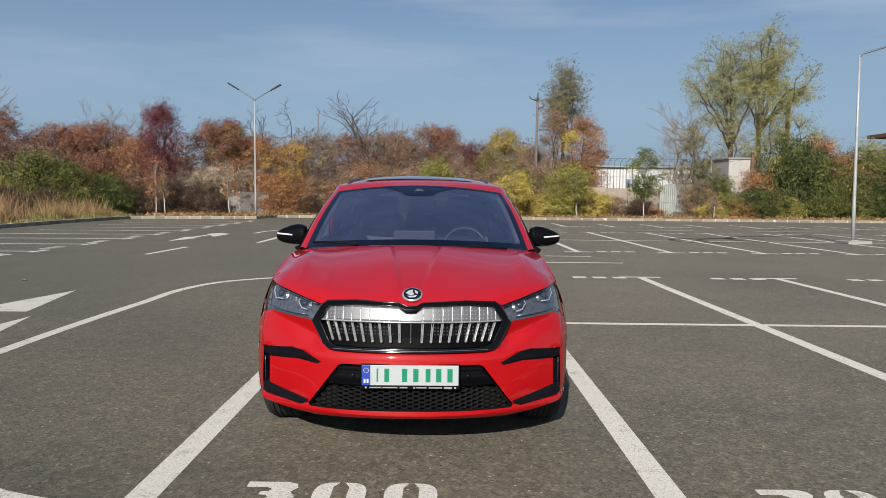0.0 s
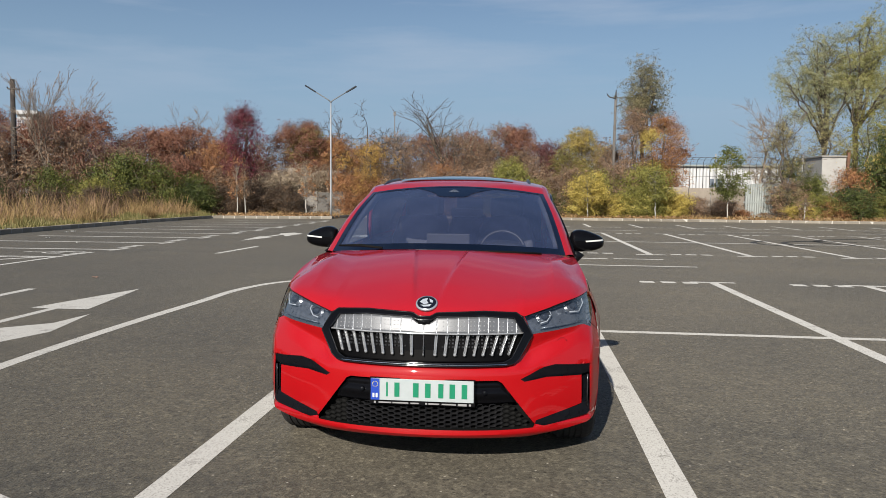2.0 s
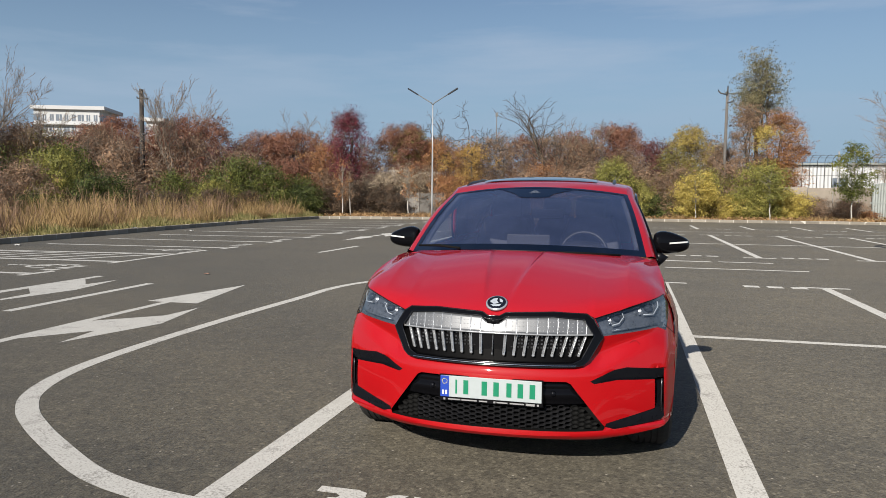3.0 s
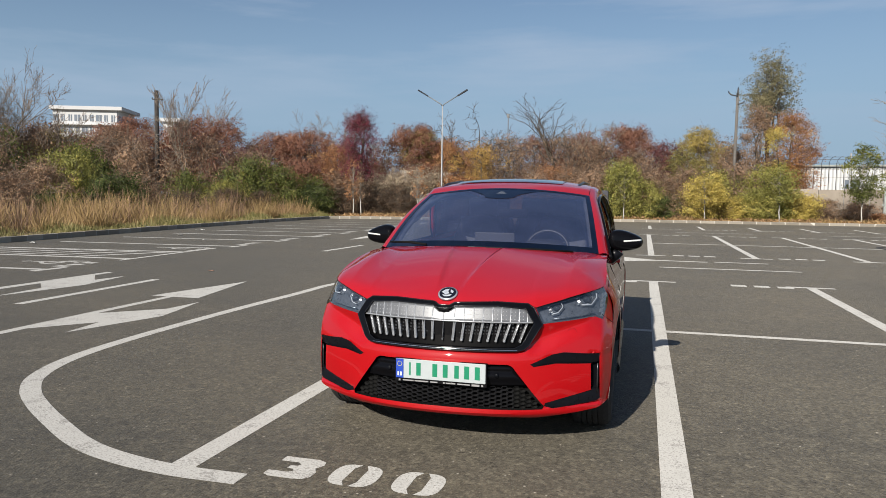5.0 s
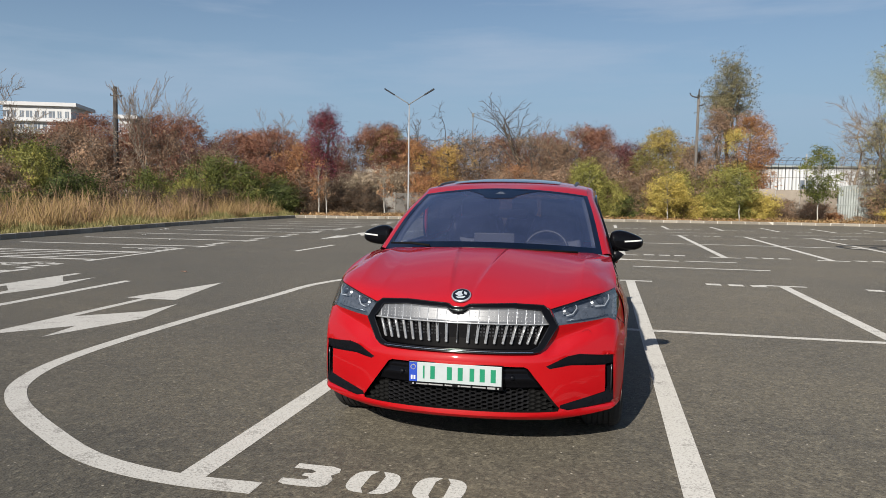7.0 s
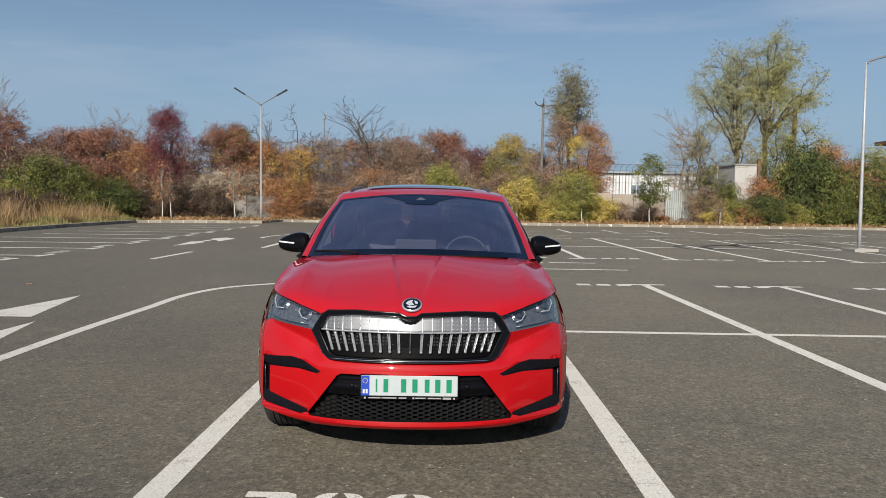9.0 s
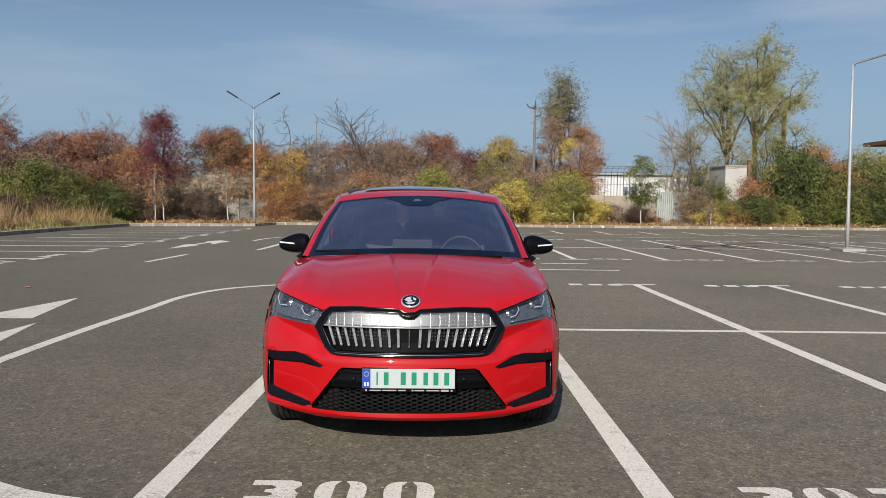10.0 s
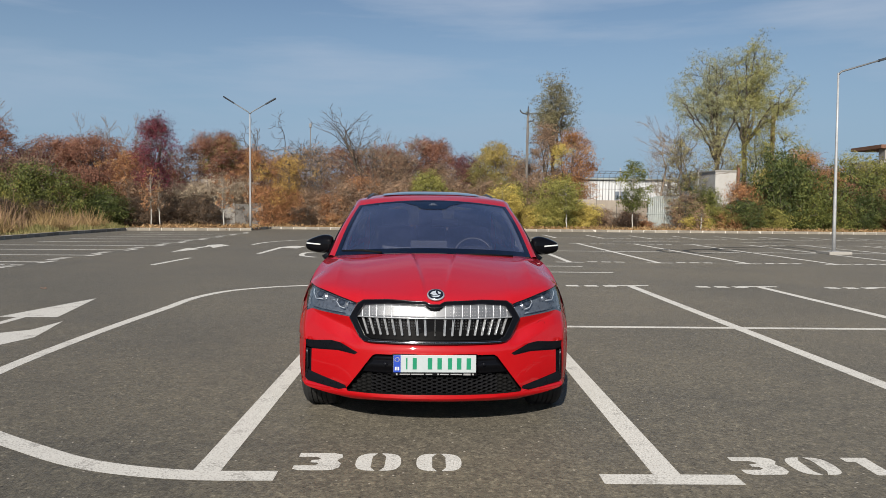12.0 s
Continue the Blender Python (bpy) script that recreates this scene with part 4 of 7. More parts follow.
# far woods behind the crowns: a deep band of twigs and dry leaves with an uneven top
_rw = np.random.default_rng(77)
_wx = _rw.uniform(-50, 13, 2900)
_wh = 4.9 + 0.9 * np.sin(_wx * 0.9) + 0.6 * np.sin(_wx * 2.3 + 1.0)
_wc = np.stack([_wx, _rw.uniform(56, 61, 2900), _rw.uniform(0.05, 1.0, 2900) ** 0.8 * _wh], 1)
tagged(new("far_woods", facets("far_woods", leaves_at(_rw, _wc, 0.38, 28, 0.14), BROWN)), "far woods of brown twigs and dry leaves", "woods", kind="stuff")

# leafless trees
for x, y, seed, H, sp, label, tk in ((-40.0, 36.5, 51, 11.4, 0.22, "tall leafless tree with fine upright twigs", 0.12), (-42.4, 36, 52, 11.2, 0.22, "leafless tree with fine upright twigs", 0.11), (-41.0, 38.0, 501, 10.6, 0.20, "leafless tree with fine upright twigs", 0.10), (-44.2, 39.0, 502, 10.8, 0.22, "tall leafless tree with fine upright twigs", 0.11), (-39.4, 39.5, 503, 8.6, 0.22, "slim leafless tree among shrubs", 0.08),
                                     (-28.5, 39.5, 58, 9.2, 0.16, "slim leafless tree among shrubs", 0.08),
                                     (-32.6, 47.5, 53, 10.3, 0.26, "slim leafless tree among shrubs", 0.07), (-10.6, 52, 54, 8.6, 0.55, "leafless tree with wide crooked limbs", 0.14),
                                     (-3.7, 52, 55, 9.2, 0.44, "dark leafless tree with crooked limbs", 0.17), (23.3, 55.5, 56, 9.6, 0.30, "grey leafless tree with dense upright twigs", 0.13),
                                     (-23.7, 54, 57, 9.0, 0.30, "pale leafless tree behind the autumn trees", 0.08), (-28.6, 58, 59, 9.2, 0.30, "pale leafless tree far behind", 0.08),
                                     (-1.0, 53, 60, 7.6, 0.40, "leafless grey tree among brown twigs", 0.08), (9.0, 53.5, 61, 7.0, 0.45, "leafless grey tree beside the wooden pole", 0.06)):
    w = bare_meshes(seed, H, sp, trunk=tk, bark=BARK if seed in (54, 55) else TWIG)
    plant("tree", x, y, w, None, label, "tree", "leafless trees")

# low shrubs, built once a kind and set out along the edge of the verge
SHRUBS = {}
for key, mat_, lab, tw in (("green", GREEN, "bushy green shrub", 2), ("deep", DEEP_GREEN, "dense dark green shrub", 1), ("yellow", YELLOW, "bushy yellow autumn shrub", 2), ("lime", YELLOW_GREEN, "yellow-green shrub", 2),
                           ("brown", BROWN, "half-bare brown thicket shrub", 4), ("bramble", BRAMBLE, "dark leafless bramble thicket", 7), ("rust", RUST, "rust-brown autumn shrub", 3), ("orange", ORANGE, "orange autumn shrub", 3), ("tan", TAN, "pale tan dry shrub", 6)):
    ms = []
    for v in range(2):
        ms.append(tree_meshes(200 + len(SHRUBS) * 7 + v, 2.6, 1.55, 0.15, 80, 84 if key == "brown" else 60 if key == "tan" else 70 if key == "bramble" else 150, 0.086, 0.30, mat_, TWIG if key in ("brown", "tan") else BARK, 0.035, stems=4, top=0.45, twigs=tw))
    SHRUBS[key] = (ms, lab)
_rs = random.Random(5)


def shrub(key, x, y, s=1.0, sz=1.0):
    ms, lab = SHRUBS[key]
    w, c = ms[_rs.randrange(2)]
    plant("shrub", x, y, w, c, lab + " in the thicket behind the kerb", "shrub", "shrubs behind the kerb", turn=_rs.uniform(0, 360), scale=(s, s, s * sz))


# along the side verge
for key, x, y, s, sz in (("brown", -25.5, 22, 1.0, 0.9), ("brown", -27.5, 26, 1.15, 1.0), ("deep", -25.2, 28.5, 1.1, 0.9), ("lime", -29.5, 30, 1.3, 1.15), ("green", -32.2, 34, 1.5, 1.2), ("brown", -28.0, 33.5, 1.15, 0.9),
                         ("green", -26.2, 36.5, 1.1, 1.0), ("brown", -31.0, 38, 1.6, 1.2), ("lime", -24.4, 37.6, 1.0, 0.9), ("green", -24.0, 40.6, 1.3, 1.25), ("green", -22.2, 41.2, 1.25, 1.05), ("brown", -28.5, 41.5, 1.7, 1.3),
                         ("deep", -20.2, 42.6, 1.05, 0.85), ("green", -21.0, 43.8, 1.1, 1.0), ("brown", -34.5, 41, 1.7, 1.3), ("brown", -36, 38.5, 1.5, 1.2), ("rust", -37.5, 41, 1.6, 1.3), ("brown", -26, 45, 1.6, 1.2),
                         ("rust", -22.5, 46, 1.3, 1.2), ("green", -30.5, 20, 1.3, 1.1), ("brown", -33, 26, 1.6, 1.2), ("brown", -36.5, 31, 1.7, 1.3), ("green", -34.5, 28.5, 1.4, 1.1), ("brown", -29.5, 23.5, 1.2, 1.0),
                         ("green", -40, 35, 1.7, 1.3), ("brown", -41, 40, 1.8, 1.4), ("rust", -44, 43, 1.8, 1.4)):
    shrub(key, x, y, s, sz)
for key, x, y, s, sz in (("bramble", -24.2, 33.0, 0.8, 0.8), ("bramble", -23.4, 36.2, 0.8, 0.85), ("bramble", -25.6, 30.2, 0.85, 0.8), ("deep", -26.8, 25.6, 0.8, 0.7), ("bramble", -28.4, 24.2, 0.9, 0.8), ("bramble", -22.6, 39.2, 0.8, 0.8)):
    shrub(key, x, y, s, sz)
for x, y, s_, sz in ((-17.4, 47.0, 1.15, 1.15), (-15.9, 47.6, 1.1, 1.2), (-14.2, 47.8, 1.2, 1.2), (-12.6, 47.6, 1.1, 1.25)):
    shrub("tan", x, y, s_, sz)
# along the back
for key, x, y, s, sz in (("bramble", -18.6, 44.4, 0.95, 0.8), ("bramble", -17.0, 45.2, 0.95, 0.95), ("bramble", -15.2, 45.6, 0.95, 0.95), ("bramble", -13.4, 47.0, 1.0, 0.9), ("brown", -19.5, 46.5, 1.3, 1.0), ("bramble", -16.2, 44.6, 0.7, 0.8), ("bramble", -14.3, 44.8, 0.7, 0.8), ("bramble", -8.0, 45.0, 0.7, 0.8), ("orange", -11.8, 48.2, 1.1, 1.1),
                         ("orange", -10.2, 46.0, 1.05, 1.05), ("orange", -8.7, 46.2, 1.0, 1.0), ("brown", -9.5, 47.2, 1.1, 1.0), ("brown", -7.4, 46.2, 1.05, 1.0), ("orange", -6.2, 46.6, 1.0, 0.9), ("brown", -5.0, 46.2, 1.15, 1.1),
                         ("brown", -3.2, 46.8, 1.2, 1.1), ("orange", -4.2, 47.8, 1.2, 1.2), ("brown", -1.6, 46.4, 1.15, 1.1), ("brown", -0.6, 47.4, 1.2, 1.2), ("lime", 0.7, 45.6, 1.1, 1.45), ("green", -0.6, 45.6, 0.9, 0.9),
                         ("lime", 2.3, 45.8, 0.9, 1.15), ("brown", 2.0, 47.5, 1.2, 1.2), ("deep", 3.4, 46, 0.85, 0.8), ("brown", 3.8, 47, 1.1, 1.1), ("yellow", 5.9, 45.8, 1.0, 1.1), ("lime", 6.8, 47, 1.1, 1.2), ("brown", 5.0, 47.6, 1.2, 1.2),
                         ("yellow", 8.0, 46.2, 0.85, 0.75), ("brown", 8.0, 47.6, 1.3, 1.2), ("lime", 9.2, 46, 0.95, 0.9), ("lime", 10.1, 46.0, 0.8, 1.0), ("yellow", 11.2, 46.1, 0.9, 0.85), ("lime", 9.8, 47.2, 1.2, 1.2),
                         ("yellow", 12.0, 47.0, 0.9, 0.9), ("brown", 13.4, 48.5, 0.8, 0.7), ("yellow", 20.3, 46.4, 0.7, 0.6), ("lime", 21.6, 47, 0.9, 0.8), ("orange", 22.8, 46.6, 0.8, 0.7),
                         ("deep", 23.8, 46.2, 1.0, 0.96), ("brown", 20.8, 49.5, 1.0, 1.1), ("green", 22.2, 49.5, 1.0, 1.3), ("orange", 24.8, 48.8, 1.2, 1.18), ("lime", 26.0, 46.8, 0.9, 0.8), ("deep", 27.4, 48.4, 1.7, 1.39), ("green", 28.8, 47.4, 1.1, 1.0),
                         ("green", 29.4, 49.6, 1.6, 1.39), ("green", 30.6, 48.6, 1.4, 1.28), ("orange", 31.4, 49.6, 1.4, 1.35), ("rust", 32.4, 48.4, 1.2, 1.18), ("green", 33.2, 50, 1.5, 1.42), ("green", 31.0, 46.8, 1.0, 0.96), ("deep", 33.0, 46.8, 1.1, 1.00),
                         ("green", 34.6, 48.6, 1.4, 1.28), ("rust", 35.6, 47.6, 1.2, 1.07), ("lime", 36.4, 50, 1.6, 1.35), ("deep", 36.2, 46.8, 1.1, 1.00), ("green", 38.4, 48.5, 1.5, 1.28)):
    shrub(key, x, y, s, sz)


for key, x, y, s, sz in (("brown", 12.9, 48.6, 0.75, 0.8), ("brown", 14.3, 49.2, 0.8, 0.75), ("brown", 15.9, 49.0, 0.7, 0.8), ("orange", 17.2, 48.4, 0.5, 0.5), ("brown", 16.8, 49.4, 0.7, 0.7), ("brown", 18.4, 47.6, 0.45, 0.4)):
    shrub(key, x, y, s, sz)


# young trees with limewashed stems planted along the kerb
def sapling(x, y, h, mat_, label, seed, r=0.75, per=34, base=0.35):
    t = thing("sapling", x, y, 0.09, 0, label=label, category="young tree", group="young trees along the kerb")
    rng = np.random.default_rng(seed)
    top = np.array([rng.normal(0, 0.06), rng.normal(0, 0.06), 1.15])
    V, F = tube_arrays(bend(rng, (0, 0, -0.05), top, 0.01, 4), [0.046, 0.038, 0.035, 0.033, 0.03], 7)
    child("limewashed_stem", arrays("limewashed_stem", V, F, LIMEWASH, True), t, "stem painted white with limewash")
    pts = crown_points(rng, 44, h, h * base, r, 0.45)
    pieces = [tube_arrays(bend(rng, top, (top[0], top[1], h * 0.93), 0.015, 4), [0.036, 0.03, 0.022, 0.014, 0.006], 6)]
    for p in pts:
        pieces.append(tube_arrays(bend(rng, (top[0], top[1], max(1.1, p[2] * 0.75)), p, 0.06, 3), [0.012, 0.01, 0.007, 0.004], 3, False))
    V, F = gather(pieces)
    child("trunk", arrays("trunk", V, F, BARK_PALE, True), t)
    if per:
        child("crown", facets("crown", leaves_at(rng, pts, 0.22, int(per * 1.8), 0.11), mat_), t)


for x, y, h, mat_, lab, seed, r, per in ((-17.3, 42.6, 3.6, ORANGE, "young tree with few orange leaves and a limewashed stem", 71, 0.7, 8), (-16.8, 42.8, 3.2, BROWN, "thin young tree with a limewashed stem", 72, 0.6, 5),
                                         (-12.6, 42.6, 3.3, ORANGE, "young tree with sparse orange leaves and a limewashed stem", 73, 0.7, 6), (0.9, 44.2, 3.4, YELLOW_GREEN, "yellow-green young tree with a limewashed stem", 74, 1.0, 34),
                                         (5.9, 44.0, 3.1, YELLOW, "yellow young tree with a limewashed stem", 75, 1.15, 40), (10.3, 44.2, 3.5, YELLOW_GREEN, "green young tree with a limewashed stem", 76, 1.05, 40),
                                         (14.9, 44.4, 4.5, GREEN, "tall green young tree with a limewashed stem", 77, 1.3, 66), (34.0, 44.6, 3.2, BROWN, "thin young tree with a limewashed stem", 78, 0.5, 4),
                                         (19.8, 44.5, 1.6, BROWN, "small dry young tree beside the kerb", 79, 0.5, 6)):
    sapling(x, y, h, mat_, lab, seed, r, per)


# grasses and fallen leaves
def blades(name, seed, n, xr, yr, h0, h1, material, label, inside, lean_=0.25, width=0.012):
    rng = np.random.default_rng(seed)
    x, y = rng.uniform(*xr, n * 3), rng.uniform(*yr, n * 3)
    tuft = np.array([noise.noise(Vector((a * 0.5, b * 0.5, seed))) for a, b in zip(x, y)])
    keep = inside(x, y) & (tuft + rng.uniform(-0.3, 0.3, n * 3) > 0.0)
    x, y, tuft = x[keep][:n], y[keep][:n], tuft[keep][:n]
    m = len(x)
    h = (h0 + (h1 - h0) * rng.uniform(0, 1, m) ** 1.8) * (0.62 + 1.7 * np.clip(tuft, -0.3, 0.6))
    a = rng.uniform(0, 6.283, m)
    dx, dy = np.cos(a) * width, np.sin(a) * width
    lx, ly = rng.normal(0, lean_, m) * h, rng.normal(0, lean_, m) * h
    q = np.empty((m, 4, 3))
    q[:, 0] = np.stack([x - dx, y - dy, np.full(m, 0.07)], 1)
    q[:, 1] = np.stack([x + dx, y + dy, np.full(m, 0.07)], 1)
    q[:, 2] = np.stack([x + lx + dx * 0.5, y + ly + dy * 0.5, 0.09 + h], 1)
    q[:, 3] = np.stack([x + lx - dx * 0.5, y + ly - dy * 0.5, 0.09 + h], 1)
    tagged(new(name, facets(name, q.reshape(-1, 3), material, 4)), label, "grass", kind="stuff")


def west(x, y):
    return x < np.interp(y, [-60, 6, 12, 22, 30, 37.5], [-16.4, -16.5, -16.9, -17.8, -18.2, -18.0])


blades("tall_grass", 11, 34000, (-25.5, -17.0), (4, 41), 0.18, 1.0, STRAW, "tall dry straw-coloured grass on the verge", lambda x, y: west(x + 0.8, y), 0.40, 0.010)
blades("dry_weeds", 15, 7000, (-25.5, -17.6), (4, 41), 0.4, 1.3, BROWN, "brown seeded weeds among the dry grass", lambda x, y: west(x + 1.2, y), 0.34, 0.011)
blades("short_grass", 12, 26000, (-22, -15.6), (2, 41), 0.08, 0.28, TURF, "short green and yellowing grass beside the kerb", lambda x, y: west(x - 0.55, y), 0.35, 0.012)
blades("back_grass", 13, 16000, (-17, 60), (43.0, 49), 0.06, 0.32, STRAW, "short dry grass along the kerb", lambda x, y: (y > np.where(x < -10, 40, 43.1)), 0.4, 0.014)
blades("weeds", 14, 3500, (-17, -9.9), (39.6, 45), 0.05, 0.26, LITTER, "dry weeds beside the lamp post", lambda x, y: y > 39.8 + (x + 17) * 0.05, 0.35, 0.012)
_r = np.random.default_rng(21)
_u = _r.uniform(-17, 50, 12000)
_c = np.stack([_u, np.where(_u < -9.9, 39.4 + 0.25 * (_u + 10), 43.1) + np.abs(_r.normal(0, 1.7, 12000)), np.full(12000, 0.115)], 1)
tagged(new("leaf_litter", facets("leaf_litter", leaves_at(_r, _c, 0.05, 1, 0.15, 0.3), LITTER)), "fallen brown leaves along the kerb", "leaves", kind="stuff")


# ---------------------------------------------------------------- poles, walls, sheds and far buildings
POLE_WOOD = bark_material("weathered_pole", (0.026, 0.023, 0.022), (0.080, 0.072, 0.066))
POLE_GREY = bark_material("grey_pole", (0.085, 0.078, 0.072), (0.18, 0.168, 0.155))
SHED_WHITE = plain("white_sheet_metal", (0.516, 0.529, 0.542), 0.45, 0.2, vary=0.08, scale=0.8)
SHEET_GREY = plain("grey_sheet_metal", (0.284, 0.310, 0.301), 0.5, 0.3, vary=0.15, scale=1.5)
PLASTER = plain("white_plaster", (0.482, 0.490, 0.499), 0.85, vary=0.05, scale=0.4)
PANE = plain("dark_pane", (0.13, 0.155, 0.19), 0.3, vary=0.3, scale=0.3)
RUSTY = plain("rusty_steel", (0.162, 0.083, 0.053), 0.8, 0.2, vary=0.35, scale=3)
STEEL_DARK = plain("dark_steel_wire", (0.10, 0.10, 0.10), 0.6, 0.5)


def utility_pole(x, y, h, label, arms, material, r=0.14):
    p = thing("utility_pole", x, y, 0.05, 0, label=label, category="utility pole", group="utility poles")
    V, F = tube_arrays([(0, 0, -0.1), (0.02, 0, h * 0.5), (0.05, 0, h)], [r, r * 0.88, r * 0.75], 10)
    child("pole", arrays("pole", V, F, material, True), p)
    for z, l, up in arms:
        tube("bracket", [(0.04, -0.1, z), (l * 0.7, -0.12, z + up * 0.4), (l, -0.12, z + up)], 0.05, STEEL_DARK, p, 6)
        V, F = tube_arrays([(l, -0.12, z + up), (l, -0.12, z + up + 0.05), (l, -0.12, z + up + 0.11)], [0.035, 0.045, 0.02], 8)
        child("insulator", arrays("insulator", V, F, LAMP_GREY, True), p)
    return p


utility_pole(-31.9, 41.2, 8.75, "dark weathered wooden utility pole among shrubs", [(8.15, 0.62, -0.12), (8.1, -0.22, 0.05), (5.6, 0.5, 0.02), (4.6, -0.4, 0.12), (4.3, 0.35, 0.1)], POLE_WOOD, 0.19)
utility_pole(8.2, 49.0, 8.7, "grey concrete utility pole beside the ivy-grown tree", [(7.95, 0.45, 0.12), (8.5, -0.55, 0.25), (8.6, 0.05, 0.4)], POLE_GREY, 0.12)
chim = thing("chimney_pole", 35.6, 66, 0, 0, label="rusty steel pole behind the poplars", category="pole")
tube("pole", [(0, 0, 0), (0, 0, 11.1)], [0.24, 0.20], RUSTY, chim, 10)
mast = thing("mast", -11.0, 70, 0, 0, label="slim grey mast far behind the trees", category="mast")
tube("pole", [(0, 0, 0), (0, 0, 10.1)], [0.07, 0.05], ARM_GREY, mast, 8)
bm = bmesh.new()
box(bm, -0.12, 0.12, -0.12, 0.12, 9.7, 10.1, 0.02)
part("antenna", bm, ARM_GREY, mast)


def corrugated(x0, x1, z0, z1, pitch, depth):
    n = int((x1 - x0) / pitch) * 2
    V, F = [], []
    for i in range(n + 1):
        x = x0 + (x1 - x0) * i / n
        y = depth if i % 2 else 0.0
        V += [(x, y, z0), (x, y, z1)]
        if i:
            F.append((2 * i - 2, 2 * i, 2 * i + 1, 2 * i - 1))
    return thick(V, F, 0.02)


shed = thing("shed", 19.2, 60, 0.0, 0, label="long white sheet-metal shed behind the fence", category="shed")
part("wall", corrugated(-5.2, 4.8, 0.0, 4.25, 0.28, 0.05), SHED_WHITE, shed)
bm = bmesh.new()
box(bm, -5.4, 5.0, -0.25, 8.0, 4.25, 4.4, 0.02)
part("roof", bm, SHEET_GREY, shed)
bm = bmesh.new()
box(bm, -0.5 - 0.6, -0.5 + 0.5, -0.06, 0.1, 2.3, 3.2, 0.01)
part("window", bm, PANE, shed, "small dark window")
for k in range(2):
    bm = bmesh.new()
    box(bm, -5.3 + k * 10.1, -5.1 + k * 10.1, 0.1, 8, 0, 4.25)
    part("side_wall", bm, SHED_WHITE, shed)

LIME_PLASTER = stone_material("stained_lime_plaster", (0.310, 0.301, 0.284), (0.516, 0.507, 0.490), 0.9)
hut = thing("concrete_hut", 26.8, 58, 0, 0, label="old white concrete building with a flat roof", category="building")
bm = bmesh.new()
box(bm, -0.3, 1.6, 0, 5, 0, 5.0, 0.02)
part("wall", bm, LIME_PLASTER, hut)
bm = bmesh.new()
box(bm, -0.4, 1.68, -0.1, 5.1, 5.0, 5.14, 0.03)
part("roof", bm, CONCRETE, hut)
bm = bmesh.new()
box(bm, 1.62, 1.84, -0.15, 0.1, 4.0, 5.6, 0.02)
part("gutter", bm, RUSTY, hut)

STAINED = stone_material("stained_concrete", (0.168, 0.139, 0.112), (0.380, 0.335, 0.280), 1.2)
# boundary wall, sheet-metal gate and wire fence
wall = thing("boundary_wall", 14.5, 50.6, 0, 0, label="low stained concrete boundary wall behind the young trees", category="wall")
for k in range(7):
    bm = bmesh.new()
    box(bm, -7.0 + k * 1.62, -5.42 + k * 1.62, 0, 0.14, 0, 2.25 + 0.05 * (k % 2), 0.02)
    part("panel", bm, STAINED, wall)
gate = thing("metal_gate", 19.2, 50.2, 0.05, 0, label="grey corrugated sheet-metal gate with an arched top", category="gate")
for k in range(2):
    part("leaf", corrugated(-1.3 + k * 1.32, -0.02 + k * 1.32, 0.0, 2.45, 0.16, 0.03), SHEET_GREY, gate)
bm = bmesh.new()
box(bm, -1.4, 1.4, -0.04, -0.01, 1.15, 1.25)
part("rail", bm, SHEET_GREY, gate)
V, F = grid(lambda u, v: (-1.3 + 2.6 * u, 0.0, 2.45 + v * (0.13 * math.sin(math.pi * u))), 16, 1)
part("arch", thick(V, F, 0.02), SHEET_GREY, gate)
fence = thing("wire_fence", 17.5, 56, 0, 0, label="wire security fence with outward curved arms", category="fence")
for k in range(27):
    x = -6.8 + k * 0.52
    tube("post", [(x, 0, 0), (x, 0, 4.35), (x + 0.05, -0.12, 4.6), (x + 0.16, -0.3, 4.78), (x + 0.32, -0.42, 4.82)], 0.022, STEEL_DARK, fence, 5)
for z in (3.3, 3.9, 4.3, 4.62, 4.8):
    y = 0 if z < 4.4 else (-0.15 if z < 4.7 else -0.38)
    tube("wire", [(-6.9, y, z), (0, y, z - 0.02), (6.9, y, z)], 0.012, STEEL_DARK, fence, 4)
for k in range(3):
    x = -6.9 + k * 6.8
    tube("main_post", [(x, 0.1, 0), (x, 0.1, 5.1)], 0.06, GALVANISED, fence, 8)

ROUGH_RENDER = stone_material("rough_render", (0.060, 0.057, 0.053), (0.258, 0.245, 0.228), 5, 0.8)
rubble = thing("stone_wall", -12.3, 46.2, 0.05, 0, label="grey rough rendered wall panels behind the thin young trees", category="wall")
for k in range(4):
    bm = bmesh.new()
    box(bm, -2.45 + k * 0.98, -1.49 + k * 0.98, 0, 0.12, 0, 1.6 + 0.06 * (k % 2), 0.02)
    part("panel", bm, ROUGH_RENDER, rubble)
pipe = thing("pipe_rack", -15.5, 48.0, 0, 0, label="dark pipe run behind the shrubs", category="pipe")
tube("pipe", [(-6, 0, 2.05), (0, 0, 2.12), (6.5, 0, 2.05)], 0.11, STEEL_DARK, pipe, 10)
for k in range(4):
    tube("support", [(-5 + k * 3.5, 0, 0), (-5 + k * 3.5, 0, 2.0)], 0.06, STEEL_DARK, pipe, 6)
ruin = thing("low_building", -14.8, 49.2, 0, 0, label="pale low wall of a ruin seen between the trees", category="building")
bm = bmesh.new()
box(bm, -3.2, -1.3, 0, 0.4, 0, 3.15, 0.06)
box(bm, -1.3, 0.6, 0, 0.4, 0, 3.45, 0.06)
box(bm, 0.6, 3.0, 0, 0.4, 0, 3.25, 0.06)
part("wall", bm, LIME_PLASTER, ruin)

